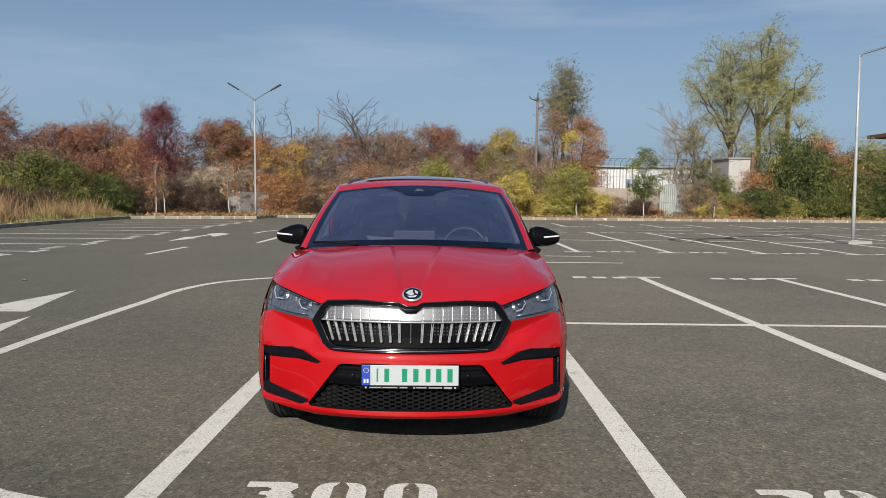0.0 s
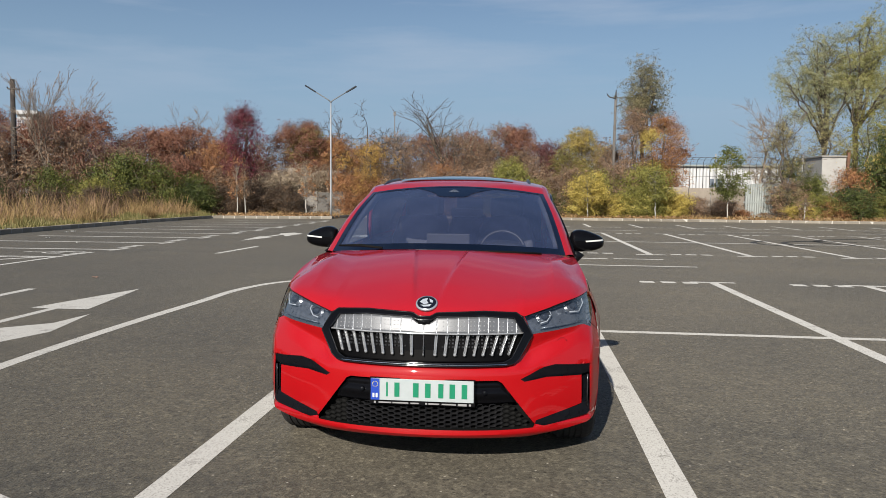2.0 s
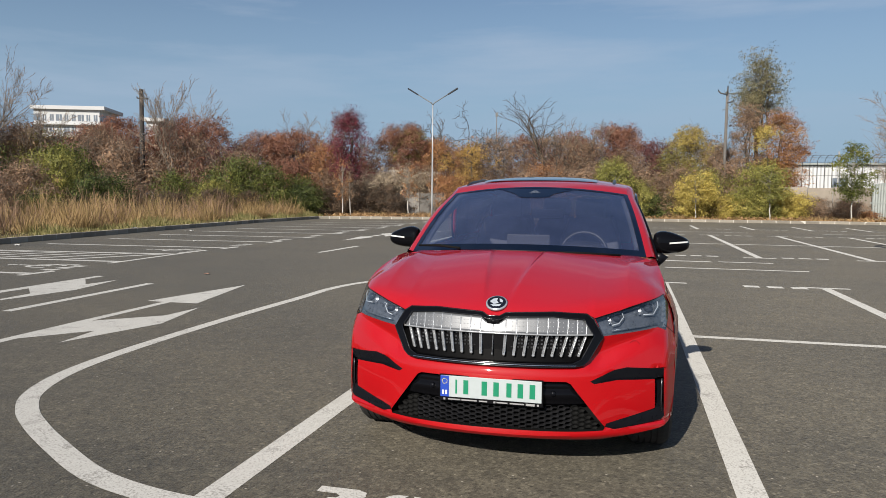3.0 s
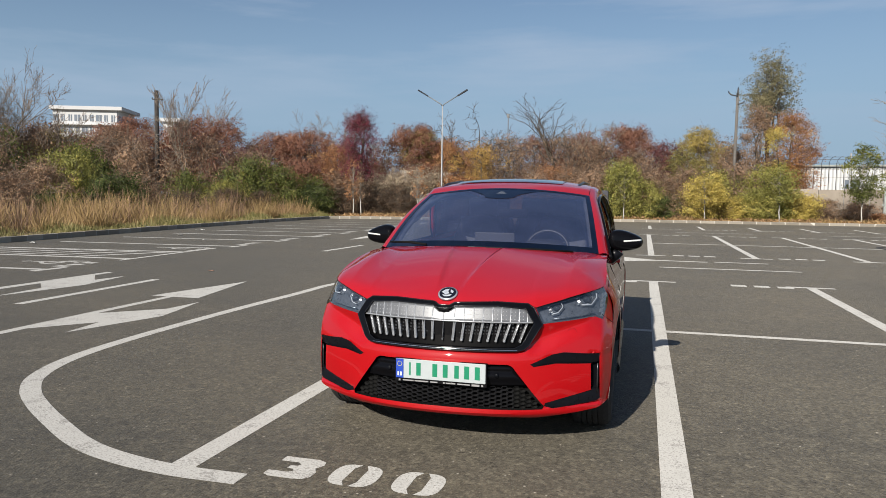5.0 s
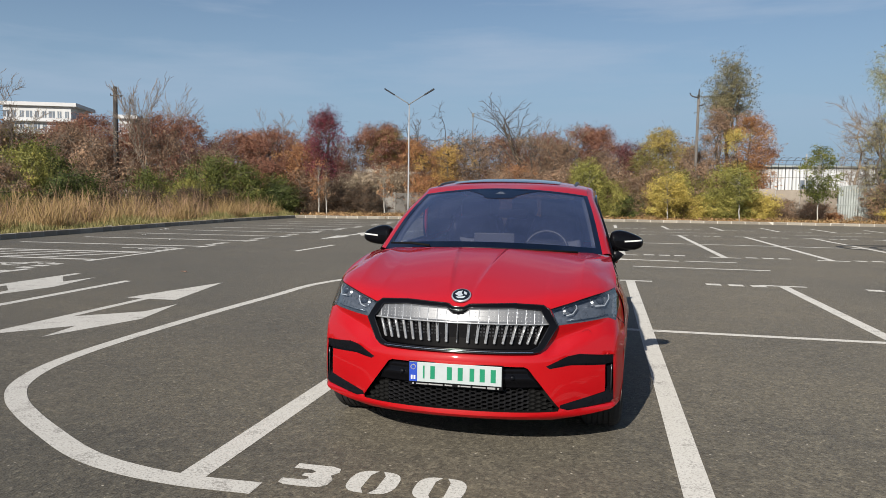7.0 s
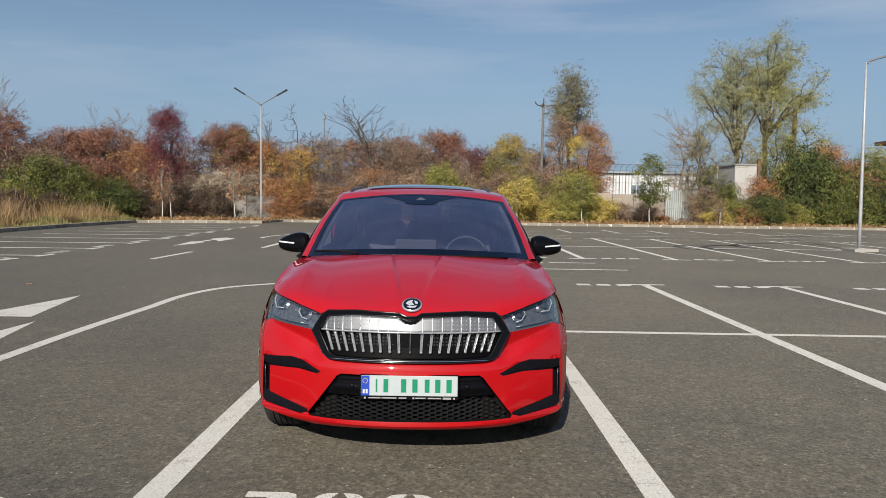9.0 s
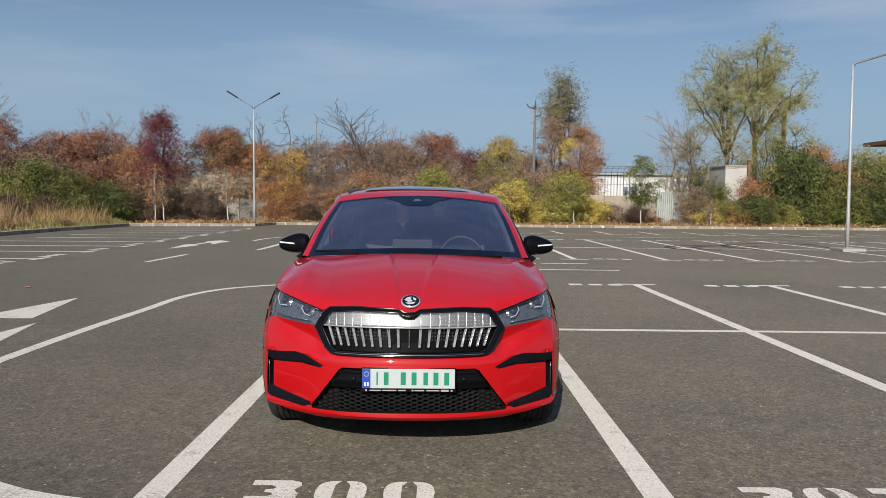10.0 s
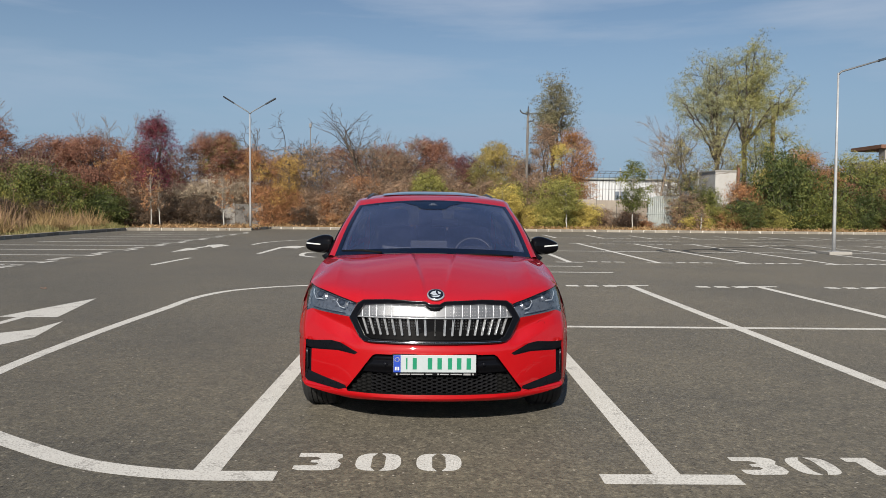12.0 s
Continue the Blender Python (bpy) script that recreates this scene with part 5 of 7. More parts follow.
plant_b = thing("industrial_frame", 59.6, 80, 0, 0, label="rusty roof frame of an industrial building", category="building")
bm = bmesh.new()
box(bm, -3.5, 14, 0, 6, 0, 7.9, 0.03)
part("wall", bm, CONCRETE, plant_b)
bm = bmesh.new()
box(bm, -3.5, 14, -0.1, 6, 9.35, 9.80, 0.03)
part("roof_beam", bm, RUSTY, plant_b)
for k in range(4):
    bm = bmesh.new()
    box(bm, -2.8 + k * 5, -1.4 + k * 5, 0.2, 1.4, 7.9, 9.35, 0.03)
    part("post", bm, CONCRETE, plant_b)


def apartment_block(x, y, w, d, floors, turn, label, fh=3.1, bays=9):
    """White flats: storey slabs, set-back windows, balcony strips and a flat roof with an overhang."""
    b = thing("apartment_building", x, y, 0, turn, label=label, category="apartment building")
    H = floors * fh + 0.6
    bm = bmesh.new()
    box(bm, -w / 2, w / 2, 0, d, 0, H)
    part("wall", bm, PLASTER, b)
    bm = bmesh.new()
    box(bm, -w / 2 - 0.5, w / 2 + 1.5, -0.9, d + 0.5, H, H + 0.9, 0.05)
    part("roof", bm, PLASTER, b, "flat white roof slab with an overhang")
    for f in range(max(0, floors - 5), floors):
        z = f * fh
        for k in range(bays):
            xx = -w / 2 + (k + 0.5) * w / bays
            ww = w / bays * (0.30 if (k + f) % 3 else 0.48)
            bm = bmesh.new()
            box(bm, xx - ww, xx + ww * 0.7, -0.05, 0.2, z + 0.9, z + 2.5)
            wdw = part("window", bm, PANE, b)
            bm = bmesh.new()
            box(bm, xx - 0.06, xx + 0.06, -0.09, 0.0, z + 0.75, z + 2.6)
            part("frame", bm, PLASTER, wdw)
        if f % 2 == 1 or f == floors - 1:
            bm = bmesh.new()
            box(bm, -w / 2, w / 2 + 1.6, -1.1, 0.0, z - 0.12, z + 0.12)
            part("balcony", bm, PLASTER, b)
        bm = bmesh.new()
        box(bm, w / 2 - 0.05, w / 2 + 0.06, 1.0, d - 1.5, z + 0.6, z + 2.5)
        part("side_window", bm, PANE, b)
        bm = bmesh.new()
        box(bm, w / 2 + 0.06, w / 2 + 1.5, -1.0, d * 0.7, z - 0.15, z + 0.45)
        part("side_balcony", bm, PLASTER, b)
    return b


apartment_block(-132.2, 150, 15.6, 13, 7, 20, "white modern block of flats far behind the trees")
apartment_block(-109.3, 152, 2.9, 9, 6, 20, "narrow white block of flats far behind the trees", bays=3)



# ---------------------------------------------------------------- the car
from mathutils.geometry import delaunay_2d_cdt

CAR_Y = 2.3
car = thing("car", 0.030, CAR_Y, 0, -0.75, label="glossy red compact electric SUV parked in a marked bay", category="car")
CAR_M = Matrix.Translation((0, -CAR_Y, 0))


def cpart(name, me, label="", parent=None):
    """A part of the car, given in coordinates whose zero is the front plate."""
    return child(name, me, parent or car, label, CAR_M if parent is None else None)


def ctube(name, pts, r, material, label="", sides=8):
    """A tube that is a part of the car."""
    rr = r if isinstance(r, (list, tuple)) else [r] * len(pts)
    return cpart(name, arrays(name, *tube_arrays(pts, rr, sides), material, True), label)


def facing_out(me, centre=(0, 2.3, 0.6)):
    """Turns every face of a sheet away from the car's middle."""
    bm = bmesh.new()
    bm.from_mesh(me)
    c = Vector(centre)
    for f in bm.faces:
        if f.normal.dot(f.calc_center_median() - c) < 0:
            f.normal_flip()
    bm.to_mesh(me)
    bm.free()
    return me


def soft_interp(x, xs, ys, w=0.025):
    return float(np.mean([np.interp(x + o, xs, ys) for o in (-w, -w / 2, 0, w / 2, w)]))


def lean(z):
    return soft_interp(z, [0.18, 0.22, 0.28, 0.55, 0.60, 0.76, 0.82, 0.92, 1.0], [0.07, 0.03, 0.0, 0.0, 0.012, 0.05, 0.082, 0.15, 0.24])


def plan(x):
    x = abs(x)
    return 0.34 * x * x + 0.17 * max(0.0, x - 0.3) ** 2 + 1.6 * max(0.0, x - 0.86) ** 1.0 * min(1.0, max(0.0, x - 0.83) / 0.06)


def front(x, z):
    """The nose seen from ahead; its upper corners sweep back round the lamps."""
    sweep = 10.0 * max(0.0, abs(x) - 0.74) ** 2 * soft_interp(z, [0.64, 0.737, 0.86, 0.90, 0.95], [0.0, 0.28, 0.70, 1.0, 1.15])
    return plan(x) + lean(z) + sweep


def half_width(z):
    return soft_interp(z, [0.15, 0.25, 0.40, 0.54, 0.68, 0.78, 0.84, 0.90, 0.95, 1.0, 1.1], [0.905, 0.930, 0.943, 0.946, 0.944, 0.936, 0.919, 0.892, 0.868, 0.850, 0.83])


def x_break(z):
    return half_width(z) - 0.03


def y_break(z):
    return front(x_break(z), z)


REAR_Y = 4.60


def side(y, z):
    """Half width of the body at y and z, drawn in at the front and rear corners."""
    yb = y_break(z)
    t = min(1.0, max(0.0, (y - yb) / 0.30))
    x = x_break(z) + 0.03 * (1 - (1 - t) ** 2)
    r = max(0.0, (y - 3.9) / (REAR_Y - 3.9))
    x -= 0.10 * r * r
    # front wing swells a little over the wheel
    x += 0.012 * math.exp(-((y - 0.75) / 0.26) ** 2) * math.exp(-((z - 0.77) / 0.13) ** 2)
    groove = 0.018 * math.exp(-((z - 0.47) / 0.10) ** 2) * min(1, max(0, (y - 1.35) / 0.25)) * min(1, max(0, (3.1 - y) / 0.25))
    return x - groove


def nose_top(x):
    return float(np.interp(abs(x), [0, 0.030, 0.060, 0.30, 0.462, 0.497, 0.54, 0.645, 0.75, 0.852, 0.9], [0.822, 0.822, 0.838, 0.847, 0.838, 0.814, 0.827, 0.855, 0.884, 0.903, 0.905]))


def inside(poly, x, z):
    c = False
    j = len(poly) - 1
    for i in range(len(poly)):
        (xi, zi), (xj, zj) = poly[i], poly[j]
        if (zi > z) != (zj > z) and x < (xj - xi) * (z - zi) / (zj - zi) + xi:
            c = not c
        j = i
    return c


def dense(poly, step=0.02):
    out = []
    for (a, b), (c, d) in zip(poly, poly[1:] + poly[:1]):
        n = max(1, int(math.hypot(c - a, d - b) / step + 0.5))
        out += [(a + (c - a) * k / n, b + (d - b) * k / n) for k in range(n)]
    return out


def regions(domain, holes, step):
    """Triangulates a flat domain so that edges follow every hole; returns points and {name: triangles}."""
    pts, edges = [], []
    for poly in [domain, *holes.values()]:
        o = len(pts)
        pts += poly
        edges += [(o + i, o + (i + 1) % len(poly)) for i in range(len(poly))]
    fixed = np.array(pts)
    lo, hi = fixed.min(0), fixed.max(0)
    for ix in range(int((hi[0] - lo[0]) / step) + 1):
        for iz in range(int((hi[1] - lo[1]) / step) + 1):
            p = (lo[0] + (ix + 0.5) * step, lo[1] + (iz + 0.5) * step)
            if inside(domain, *p) and np.min((fixed[:, 0] - p[0]) ** 2 + (fixed[:, 1] - p[1]) ** 2) > (0.5 * step) ** 2:
                pts.append(p)
    V, _, F, *_ = delaunay_2d_cdt([Vector(p) for p in pts], edges, [], 0, 1e-5)
    V = [(v.x, v.y) for v in V]
    tris = {"": []}
    for f in F:
        cx, cz = sum(V[i][0] for i in f) / 3, sum(V[i][1] for i in f) / 3
        if not inside(domain, cx, cz):
            continue
        key = ""
        for name, poly in holes.items():
            if inside(poly, cx, cz):
                key = name
        tris.setdefault(key, []).append(tuple(f))
    return V, tris


def pick(V, F, fn):
    """The used points only, lifted by fn, with faces renumbered."""
    idx = sorted({i for f in F for i in f})
    ren = {i: k for k, i in enumerate(idx)}
    return [fn(*V[i]) for i in idx], [tuple(ren[i] for i in f) for f in F]


def inset(V, F, fn_out, fn_in):
    """A recessed region: its floor by fn_in and walls up to its rim by fn_out."""
    edges = {}
    for f in F:
        for a, b in zip(f, f[1:] + f[:1]):
            edges[(a, b)] = edges.get((a, b), 0) + 1
    rim = [(a, b) for (a, b) in edges if (b, a) not in edges]
    W, G = pick(V, F, fn_in)
    for a, b in rim:
        o = len(W)
        W += [fn_out(*V[a]), fn_out(*V[b]), fn_in(*V[b]), fn_in(*V[a])]
        G.append((o, o + 1, o + 2, o + 3))
    return W, G


def mirror(poly):
    return [(-x, z) for x, z in poly][::-1]


def whole(half):
    """A polygon symmetric about x = 0 from its right half (top centre round to bottom centre)."""
    return half + [(-x, z) for x, z in half[::-1] if x > 1e-6]


HEAD = [(0.852, 0.903), (0.75, 0.884), (0.645, 0.855), (0.54, 0.827), (0.502, 0.8155), (0.546, 0.731), (0.67, 0.743), (0.79, 0.757), (0.818, 0.757), (0.860, 0.737), (0.878, 0.80), (0.880, 0.855)]
FRAME = whole([(0, 0.822), (0.030, 0.822), (0.060, 0.838), (0.30, 0.847), (0.462, 0.838), (0.497, 0.814), (0.545, 0.729), (0.478, 0.616), (0.45, 0.594), (0.41, 0.587), (0.25, 0.585), (0, 0.585)])
AIR = [(0.850, 0.555), (0.665, 0.576), (0.605, 0.567), (0.488, 0.513), (0.508, 0.499), (0.62, 0.514), (0.806, 0.503), (0.810, 0.352), (0.570, 0.293), (0.564, 0.275), (0.612, 0.261), (0.840, 0.286), (0.858, 0.302)]
INTAKE = whole([(0, 0.516), (0.372, 0.512), (0.395, 0.500), (0.563, 0.276), (0.556, 0.258), (0.45, 0.257), (0, 0.262)])
zs_ = [0.27 + (0.905 - 0.27) * k / 22 for k in range(23)]
EDGE = [(x_break(z), z) for z in zs_]
top_ = [(x, nose_top(x)) for x in (0.852, 0.75, 0.645, 0.54, 0.502, 0.497, 0.462, 0.30, 0.060, 0.030)]
half_dom = [(0, 0.822)] + [(x, z) for x, z in reversed(top_)] + list(reversed(EDGE)) + [(0.84, 0.243), (0.53, 0.203), (0.25, 0.212), (0, 0.216)]
DOMAIN = dense(whole(half_dom), 0.024)
HOLES = {"headlight_r": dense(HEAD, 0.02), "headlight_l": dense(mirror(HEAD), 0.02), "grille": dense(FRAME, 0.02), "air_r": dense(AIR, 0.02), "air_l": dense(mirror(AIR), 0.02), "intake": dense(INTAKE, 0.02)}
FV, FT = regions(DOMAIN, HOLES, 0.013)


def skin(x, z):
    """The painted front, with the bumper's modelled folds."""
    y = front(x, z)
    ax = abs(x)
    # fold that runs from the grille's corner out to the lamp, and the tucked band above the intake
    y += 0.018 * math.exp(-((z - (0.60 + 0.10 * max(0, ax - 0.45))) / 0.035) ** 2) * min(1, max(0, (0.62 - ax) / 0.2))
    # tucked-in flank below the lamp, folded along a crease from the grille's corner up to the lamp's outer end
    if 0.47 < ax < 0.90 and 0.52 < z < 0.78:
        zc = 0.635 + 0.37 * (ax - 0.50)
        zh = 0.729 + 0.116 * (ax - 0.546)
        dd = 0.042 * min(1.0, (ax - 0.47) / 0.06) * max(0.0, min(1.0, (0.88 - ax) / 0.30))
        w = (z - zc) / max(0.02, zh - zc) if z >= zc else (zc - z) / 0.075
        g = max(0.0, 1.12 - math.sqrt(w * w + 0.0144))
        y += dd * g * g / (g + 0.08)
    y += 0.75 * (z - 0.44) ** 2 * min(1.0, max(0.0, (ax - 0.52) / 0.12)) * (1.0 if 0.27 < z < 0.56 else 0.0)
    y -= 0.018 * math.exp(-((z - 0.232) / 0.022) ** 2) * max(0, 1 - (ax / 0.95) ** 4)
    return (x, y, z)


def hood_y(x, p):
    y0 = skin(x, nose_top(x))[1]
    return y0 + p * (0.985 + 0.5 * x * x - y0)


def hood_z(x, p):
    base = 0.853 + 0.055 * (x / 0.85) ** 2
    back = 1.088 - 0.045 * (x / 0.78) ** 2
    g = 0.55 * p + 0.45 * (1 - (1 - p) ** 2.6)
    z = base + (back - base) * g + (nose_top(x) - base) * math.exp(-p / 0.035)
    ax = abs(x)
    xr = 0.062 + 0.115 * p
    z += 0.014 * (math.exp(-(ax - xr) / 0.13) if ax > xr else math.exp(-(xr - ax) / 0.014)) * min(1, p * 4) * min(1.0, (1.02 - p) / 0.10)
    xs_ = ax - 0.66 - 0.02 * p
    z += 0.027 * (math.exp(-(xs_ / 0.23) ** 2) if xs_ > 0 else math.exp(-(-xs_ / 0.060) ** 1.2)) * math.sin(math.pi * min(1, p * 0.9 + 0.05))
    return z


def belt(y):
    """Top edge of the body side."""
    y0, y1 = y_break(0.905), 1.372
    if y <= y1:
        p = max(0.0, (y - y0) / (y1 - y0))
        return 0.905 + (1.030 - 0.905) * (1 - (1 - p) ** 2.35)
    return 1.030 + 0.05 * min(1, (y - y1) / 2.6)


def hood(u, v):
    """u along, v across from one shoulder to the other."""
    q = 2 * v - 1
    s = math.copysign(abs(q) ** 0.92, q)
    y_edge = y_break(0.905) + u * (1.372 - y_break(0.905))
    E = side(y_edge, belt(y_edge))
    x = s * E
    y, z = hood_y(x, u), hood_z(x, u)
    rim = 0.17 * max(0.03, min(1.0, u / 0.30))
    k = max(0.0, (abs(s) - 1 + rim) / rim)
    k = k ** 1.8
    return (x, y * (1 - k) + y_edge * k, z * (1 - k) + belt(y_edge) * k)


# side panels, wheel arches cut out
FW, RW, WHEEL_R = 0.815, 3.58, 0.362


def arch(cy, r, n=22):
    return [(cy + r * math.cos(math.pi * k / n), 0.36 + r * math.sin(math.pi * k / n)) for k in range(n + 1)]


ys_top = [y_break(0.905) + k / 36 * (1.372 - y_break(0.905)) for k in range(37)]
ys_top += [1.372 + (4.52 - 1.372) * k / 60 for k in range(1, 61)]
low = [(y_break(0.27), 0.27), (FW - 0.388, 0.24)] + [(y, z) for y, z in reversed(arch(FW, 0.388))] + [(FW + 0.388, 0.235), (RW - 0.41, 0.245)]
low += [(y, z) for y, z in reversed(arch(RW, 0.41))] + [(RW + 0.41, 0.26), (4.50, 0.32)]
SIDE_DOM = [(y_break(z), z) for z in zs_[::-1]] + dense(low + [(4.52, belt(4.52))], 0.04)[1:-1] + [(y, belt(y)) for y in ys_top[::-1]]
SIDE_DOM = [p for i, p in enumerate(SIDE_DOM) if i == 0 or math.dist(p, SIDE_DOM[i - 1]) > 1e-4]
SV, ST = regions(SIDE_DOM, {}, 0.05)


def body_mesh():
    bm = bmesh.new()

    def add(V, F):
        vs = [bm.verts.new(v) for v in V]
        for f in F:
            try:
                bm.faces.new([vs[i] for i in f])
            except ValueError:
                pass

    add(*pick(FV, FT[""], skin))
    for s in (1, -1):
        V, F = pick(SV, ST[""], lambda y, z: (s * side(y, z), y, z))
        add(V, F if s > 0 else [f[::-1] for f in F])
    add(*grid(hood, 44, 200))
    # tail: bumper and tailgate
    def tail(u, v):
        q = 2 * v - 1
        z = 0.30 + u * 0.78
        yb = REAR_Y - 0.08 * u ** 2 + 0.10 * max(0, u - 0.55)
        zz = min(z, belt(4.52))
        x = q * side(4.52, max(0.3, zz))
        return (x, yb - 0.02 - (yb - 4.54) * abs(q) ** 5, zz)
    add(*grid(tail, 18, 30))
    bmesh.ops.remove_doubles(bm, verts=bm.verts[:], dist=0.004)
    bmesh.ops.recalc_face_normals(bm, faces=bm.faces[:])
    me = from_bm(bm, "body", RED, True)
    me.set_sharp_from_angle(angle=radians(38))
    return me


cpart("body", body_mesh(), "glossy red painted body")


# ---- grille
frame_hole = dense(whole([(0, 0.806), (0.035, 0.806), (0.065, 0.821), (0.30, 0.827), (0.450, 0.814), (0.502, 0.735), (0.443, 0.622), (0.402, 0.602), (0.25, 0.600), (0, 0.600)]), 0.02)
GV, GT = regions(HOLES["grille"], {"panel": frame_hole}, 0.022)
bm = bmesh.new()
V, F = inset(GV, GT[""], skin, lambda x, z: (x, front(x, z) - 0.012, z))
W, G = inset(GV, GT["panel"], lambda x, z: (x, front(x, z) - 0.012, z), lambda x, z: (x, front(x, z) + 0.045, z))
G2 = [g for g in G if len(g) == 4]
V, F = gather([(V, F), (W, G2)])
grille = cpart("grille", arrays("grille", V, F, GLOSS_BLACK), "gloss black grille frame with a clear ribbed panel")
V, F = pick(GV, GT["panel"], lambda x, z: (x, front(x, z) + 0.040, z))
BACKING = plain("grille_backing", (0.0025, 0.0025, 0.003), 0.4, spec=0.04)
cpart("backing", arrays("backing", V, F, BACKING), parent=grille)

RIB = Mat("clear_rib", 0.18, spec=0.6)
RIB.base(RIB.ramp(RIB.noise(30, 3), [(0.3, (0.44, 0.45, 0.47)), (0.7, (0.60, 0.61, 0.63))]))
RIB.b.inputs["Metallic"].default_value = 0.45
RIB.b.inputs["Transmission Weight"].default_value = 0.35
RIB = RIB.m
BAND = Mat("clear_band", 0.37, metal=0.3, spec=0.5)
BAND.base(BAND.ramp(BAND.noise(9, 4, 0.6, (1, 1, 0.2)), [(0.3, (0.085, 0.090, 0.100)), (0.7, (0.145, 0.152, 0.165))]))
BAND = BAND.m


def bar_points(x, z0, z1, lean_x, d):
    return [(x + lean_x * t, front(x + lean_x * t, z0 + (z1 - z0) * t) + d, z0 + (z1 - z0) * t) for t in (0, 0.33, 0.66, 1)]


def wedge_strip(pts, w0, w1, depth):
    """An upright rib with two front edges and a shallow groove between them."""
    V, F = [], []
    n = len(pts)
    for i, p in enumerate(pts):
        w = w0 + (w1 - w0) * i / (n - 1)
        V += [(p[0] + a * w, p[1] + b * depth, p[2]) for a, b in ((-1, 1), (-0.95, 0.1), (-0.6, 0), (0, 0.4), (0.6, 0), (0.95, 0.1), (1, 1))]
        if i:
            a = 7 * (i - 1)
            F += [(a + k, a + k + 1, a + k + 8, a + k + 7) for k in range(6)]
    F += [tuple(range(6, -1, -1)), tuple(range(7 * n - 7, 7 * n))]
    return V, F


# clear upper band that leans back under the frame, and the ribs
rib_half = [0.062, 0.114, 0.166, 0.216, 0.265, 0.312, 0.359, 0.404, 0.447]
xs_rib = [-x for x in rib_half[::-1]] + [0.0] + rib_half


def top_z(x):
    return float(np.interp(abs(x), [0, 0.035, 0.065, 0.30, 0.448, 0.498], [0.790, 0.790, 0.817, 0.823, 0.811, 0.744]))


def band_at(x, v):
    """The band's face: v from its lower edge to the frame above."""
    z = 0.738 + v * (top_z(x) - 0.738)
    return (x, front(x, 0.738) + 0.006 + 0.34 * (z - 0.738), z)


V, F = grid(lambda u, v: band_at(-0.494 + 0.988 * u, v), 72, 6)
cpart("clear_band", from_bm(thick(V, F, 0.008), "clear_band", BAND, True), "smooth clear band that mirrors the sky", parent=grille)
for k, x in enumerate(xs_rib):
    w = 0.0024 if x == 0 else 0.0070
    V1, F1 = wedge_strip(bar_points(x * 0.955, 0.636, 0.738, x * 0.08, 0.014), w, w * 1.1, 0.022)
    foot = grid(lambda u, v: (x * 0.955 + (w + 0.001) * math.cos(6.283 * v) * math.sin(3.1416 * u), front(x, 0.634) + 0.018 - 0.004 * math.sin(6.283 * v) * math.sin(3.1416 * u), 0.634 + 0.007 * math.cos(3.1416 * u)), 6, 8)
    xt = x * 1.035
    up = [(lambda p: (p[0], p[1] - 0.003, p[2]))(band_at(xt, v)) for v in (0.03, 0.35, 0.65, 0.96)]
    V2, F2 = wedge_strip(up, 0.0030, 0.0026, 0.004)
    V, F = gather([(V1, F1), foot, (V2, F2)])
    cpart("rib", arrays("rib", V, F, RIB), parent=grille)
V, F = grid(lambda u, v: (lambda x: (x, front(x, 0.738) + 0.004 + 0.005 * math.cos(2 * math.pi * v), 0.738 + 0.0045 * math.sin(2 * math.pi * v)))(-0.494 + 0.988 * u), 40, 8)
cpart("light_bar", arrays("light_bar", V, F, RIB, True), "thin clear light bar", parent=grille)
BAND_DOT = plain("band_dot", (0.36, 0.37, 0.39), 0.3, 0.2)
STUD = plain("stud_grey", (0.15, 0.155, 0.17), 0.25, 0.7)
# rows of small studs behind the ribs
V, F = [], []
for i in range(18):
    for j in range(4):
        for s in (-1, 1):
            x, z = 0.49 * (xs_rib[i] + xs_rib[i + 1]) + s * 0.009, 0.668 + 0.018 * j
            if abs(x) < 0.09:
                continue
            y = front(x, z) + 0.036
            o = len(V)
            V += [(x - 0.006, y, z - 0.004), (x + 0.006, y, z - 0.004), (x + 0.004, y - 0.006, z + 0.004), (x - 0.004, y - 0.006, z + 0.004), (x - 0.006, y, z + 0.006), (x + 0.006, y, z + 0.006)]
            F += [(o, o + 1, o + 2, o + 3), (o + 3, o + 2, o + 5, o + 4)]
tagged(cpart("studs", arrays("studs", V, F, STUD), "small bright studs behind the ribs", parent=grille), kind="stuff")
# faint paired dots behind the clear band
V, F = [], []
for i in range(18):
    for j in range(3):
        for e in (-1, 1):
            x = 0.507 * (xs_rib[i] + xs_rib[i + 1]) + e * 0.009
            if 0.09 < abs(x) < 0.45:
                px, py, pz = band_at(x, 0.22 + 0.25 * j)
                o = len(V)
                V += [(px - 0.003, py - 0.0012, pz - 0.0025), (px + 0.003, py - 0.0012, pz - 0.0025), (px + 0.0022, py - 0.0022, pz + 0.0025), (px - 0.0022, py - 0.0022, pz + 0.0025)]
                F.append((o, o + 1, o + 2, o + 3))
tagged(cpart("band_dots", arrays("band_dots", V, F, BAND_DOT), "pale dots behind the clear band", parent=grille), kind="stuff")
bm = bmesh.new()
box(bm, -0.125, 0.125, front(0, 0.67) + 0.036, front(0, 0.67) + 0.05, 0.632, 0.732, 0.004)
cpart("radar_panel", from_bm(bm, "radar_panel", GLOSS_BLACK), "gloss black sensor panel", parent=grille)
V, F = grid(lambda u, v: (lambda x: (x, front(x, 0.600) - 0.013 + 0.004 * math.cos(2 * math.pi * v), 0.593 + 0.0025 * math.sin(2 * math.pi * v)))(-0.42 + 0.84 * u), 30, 6)
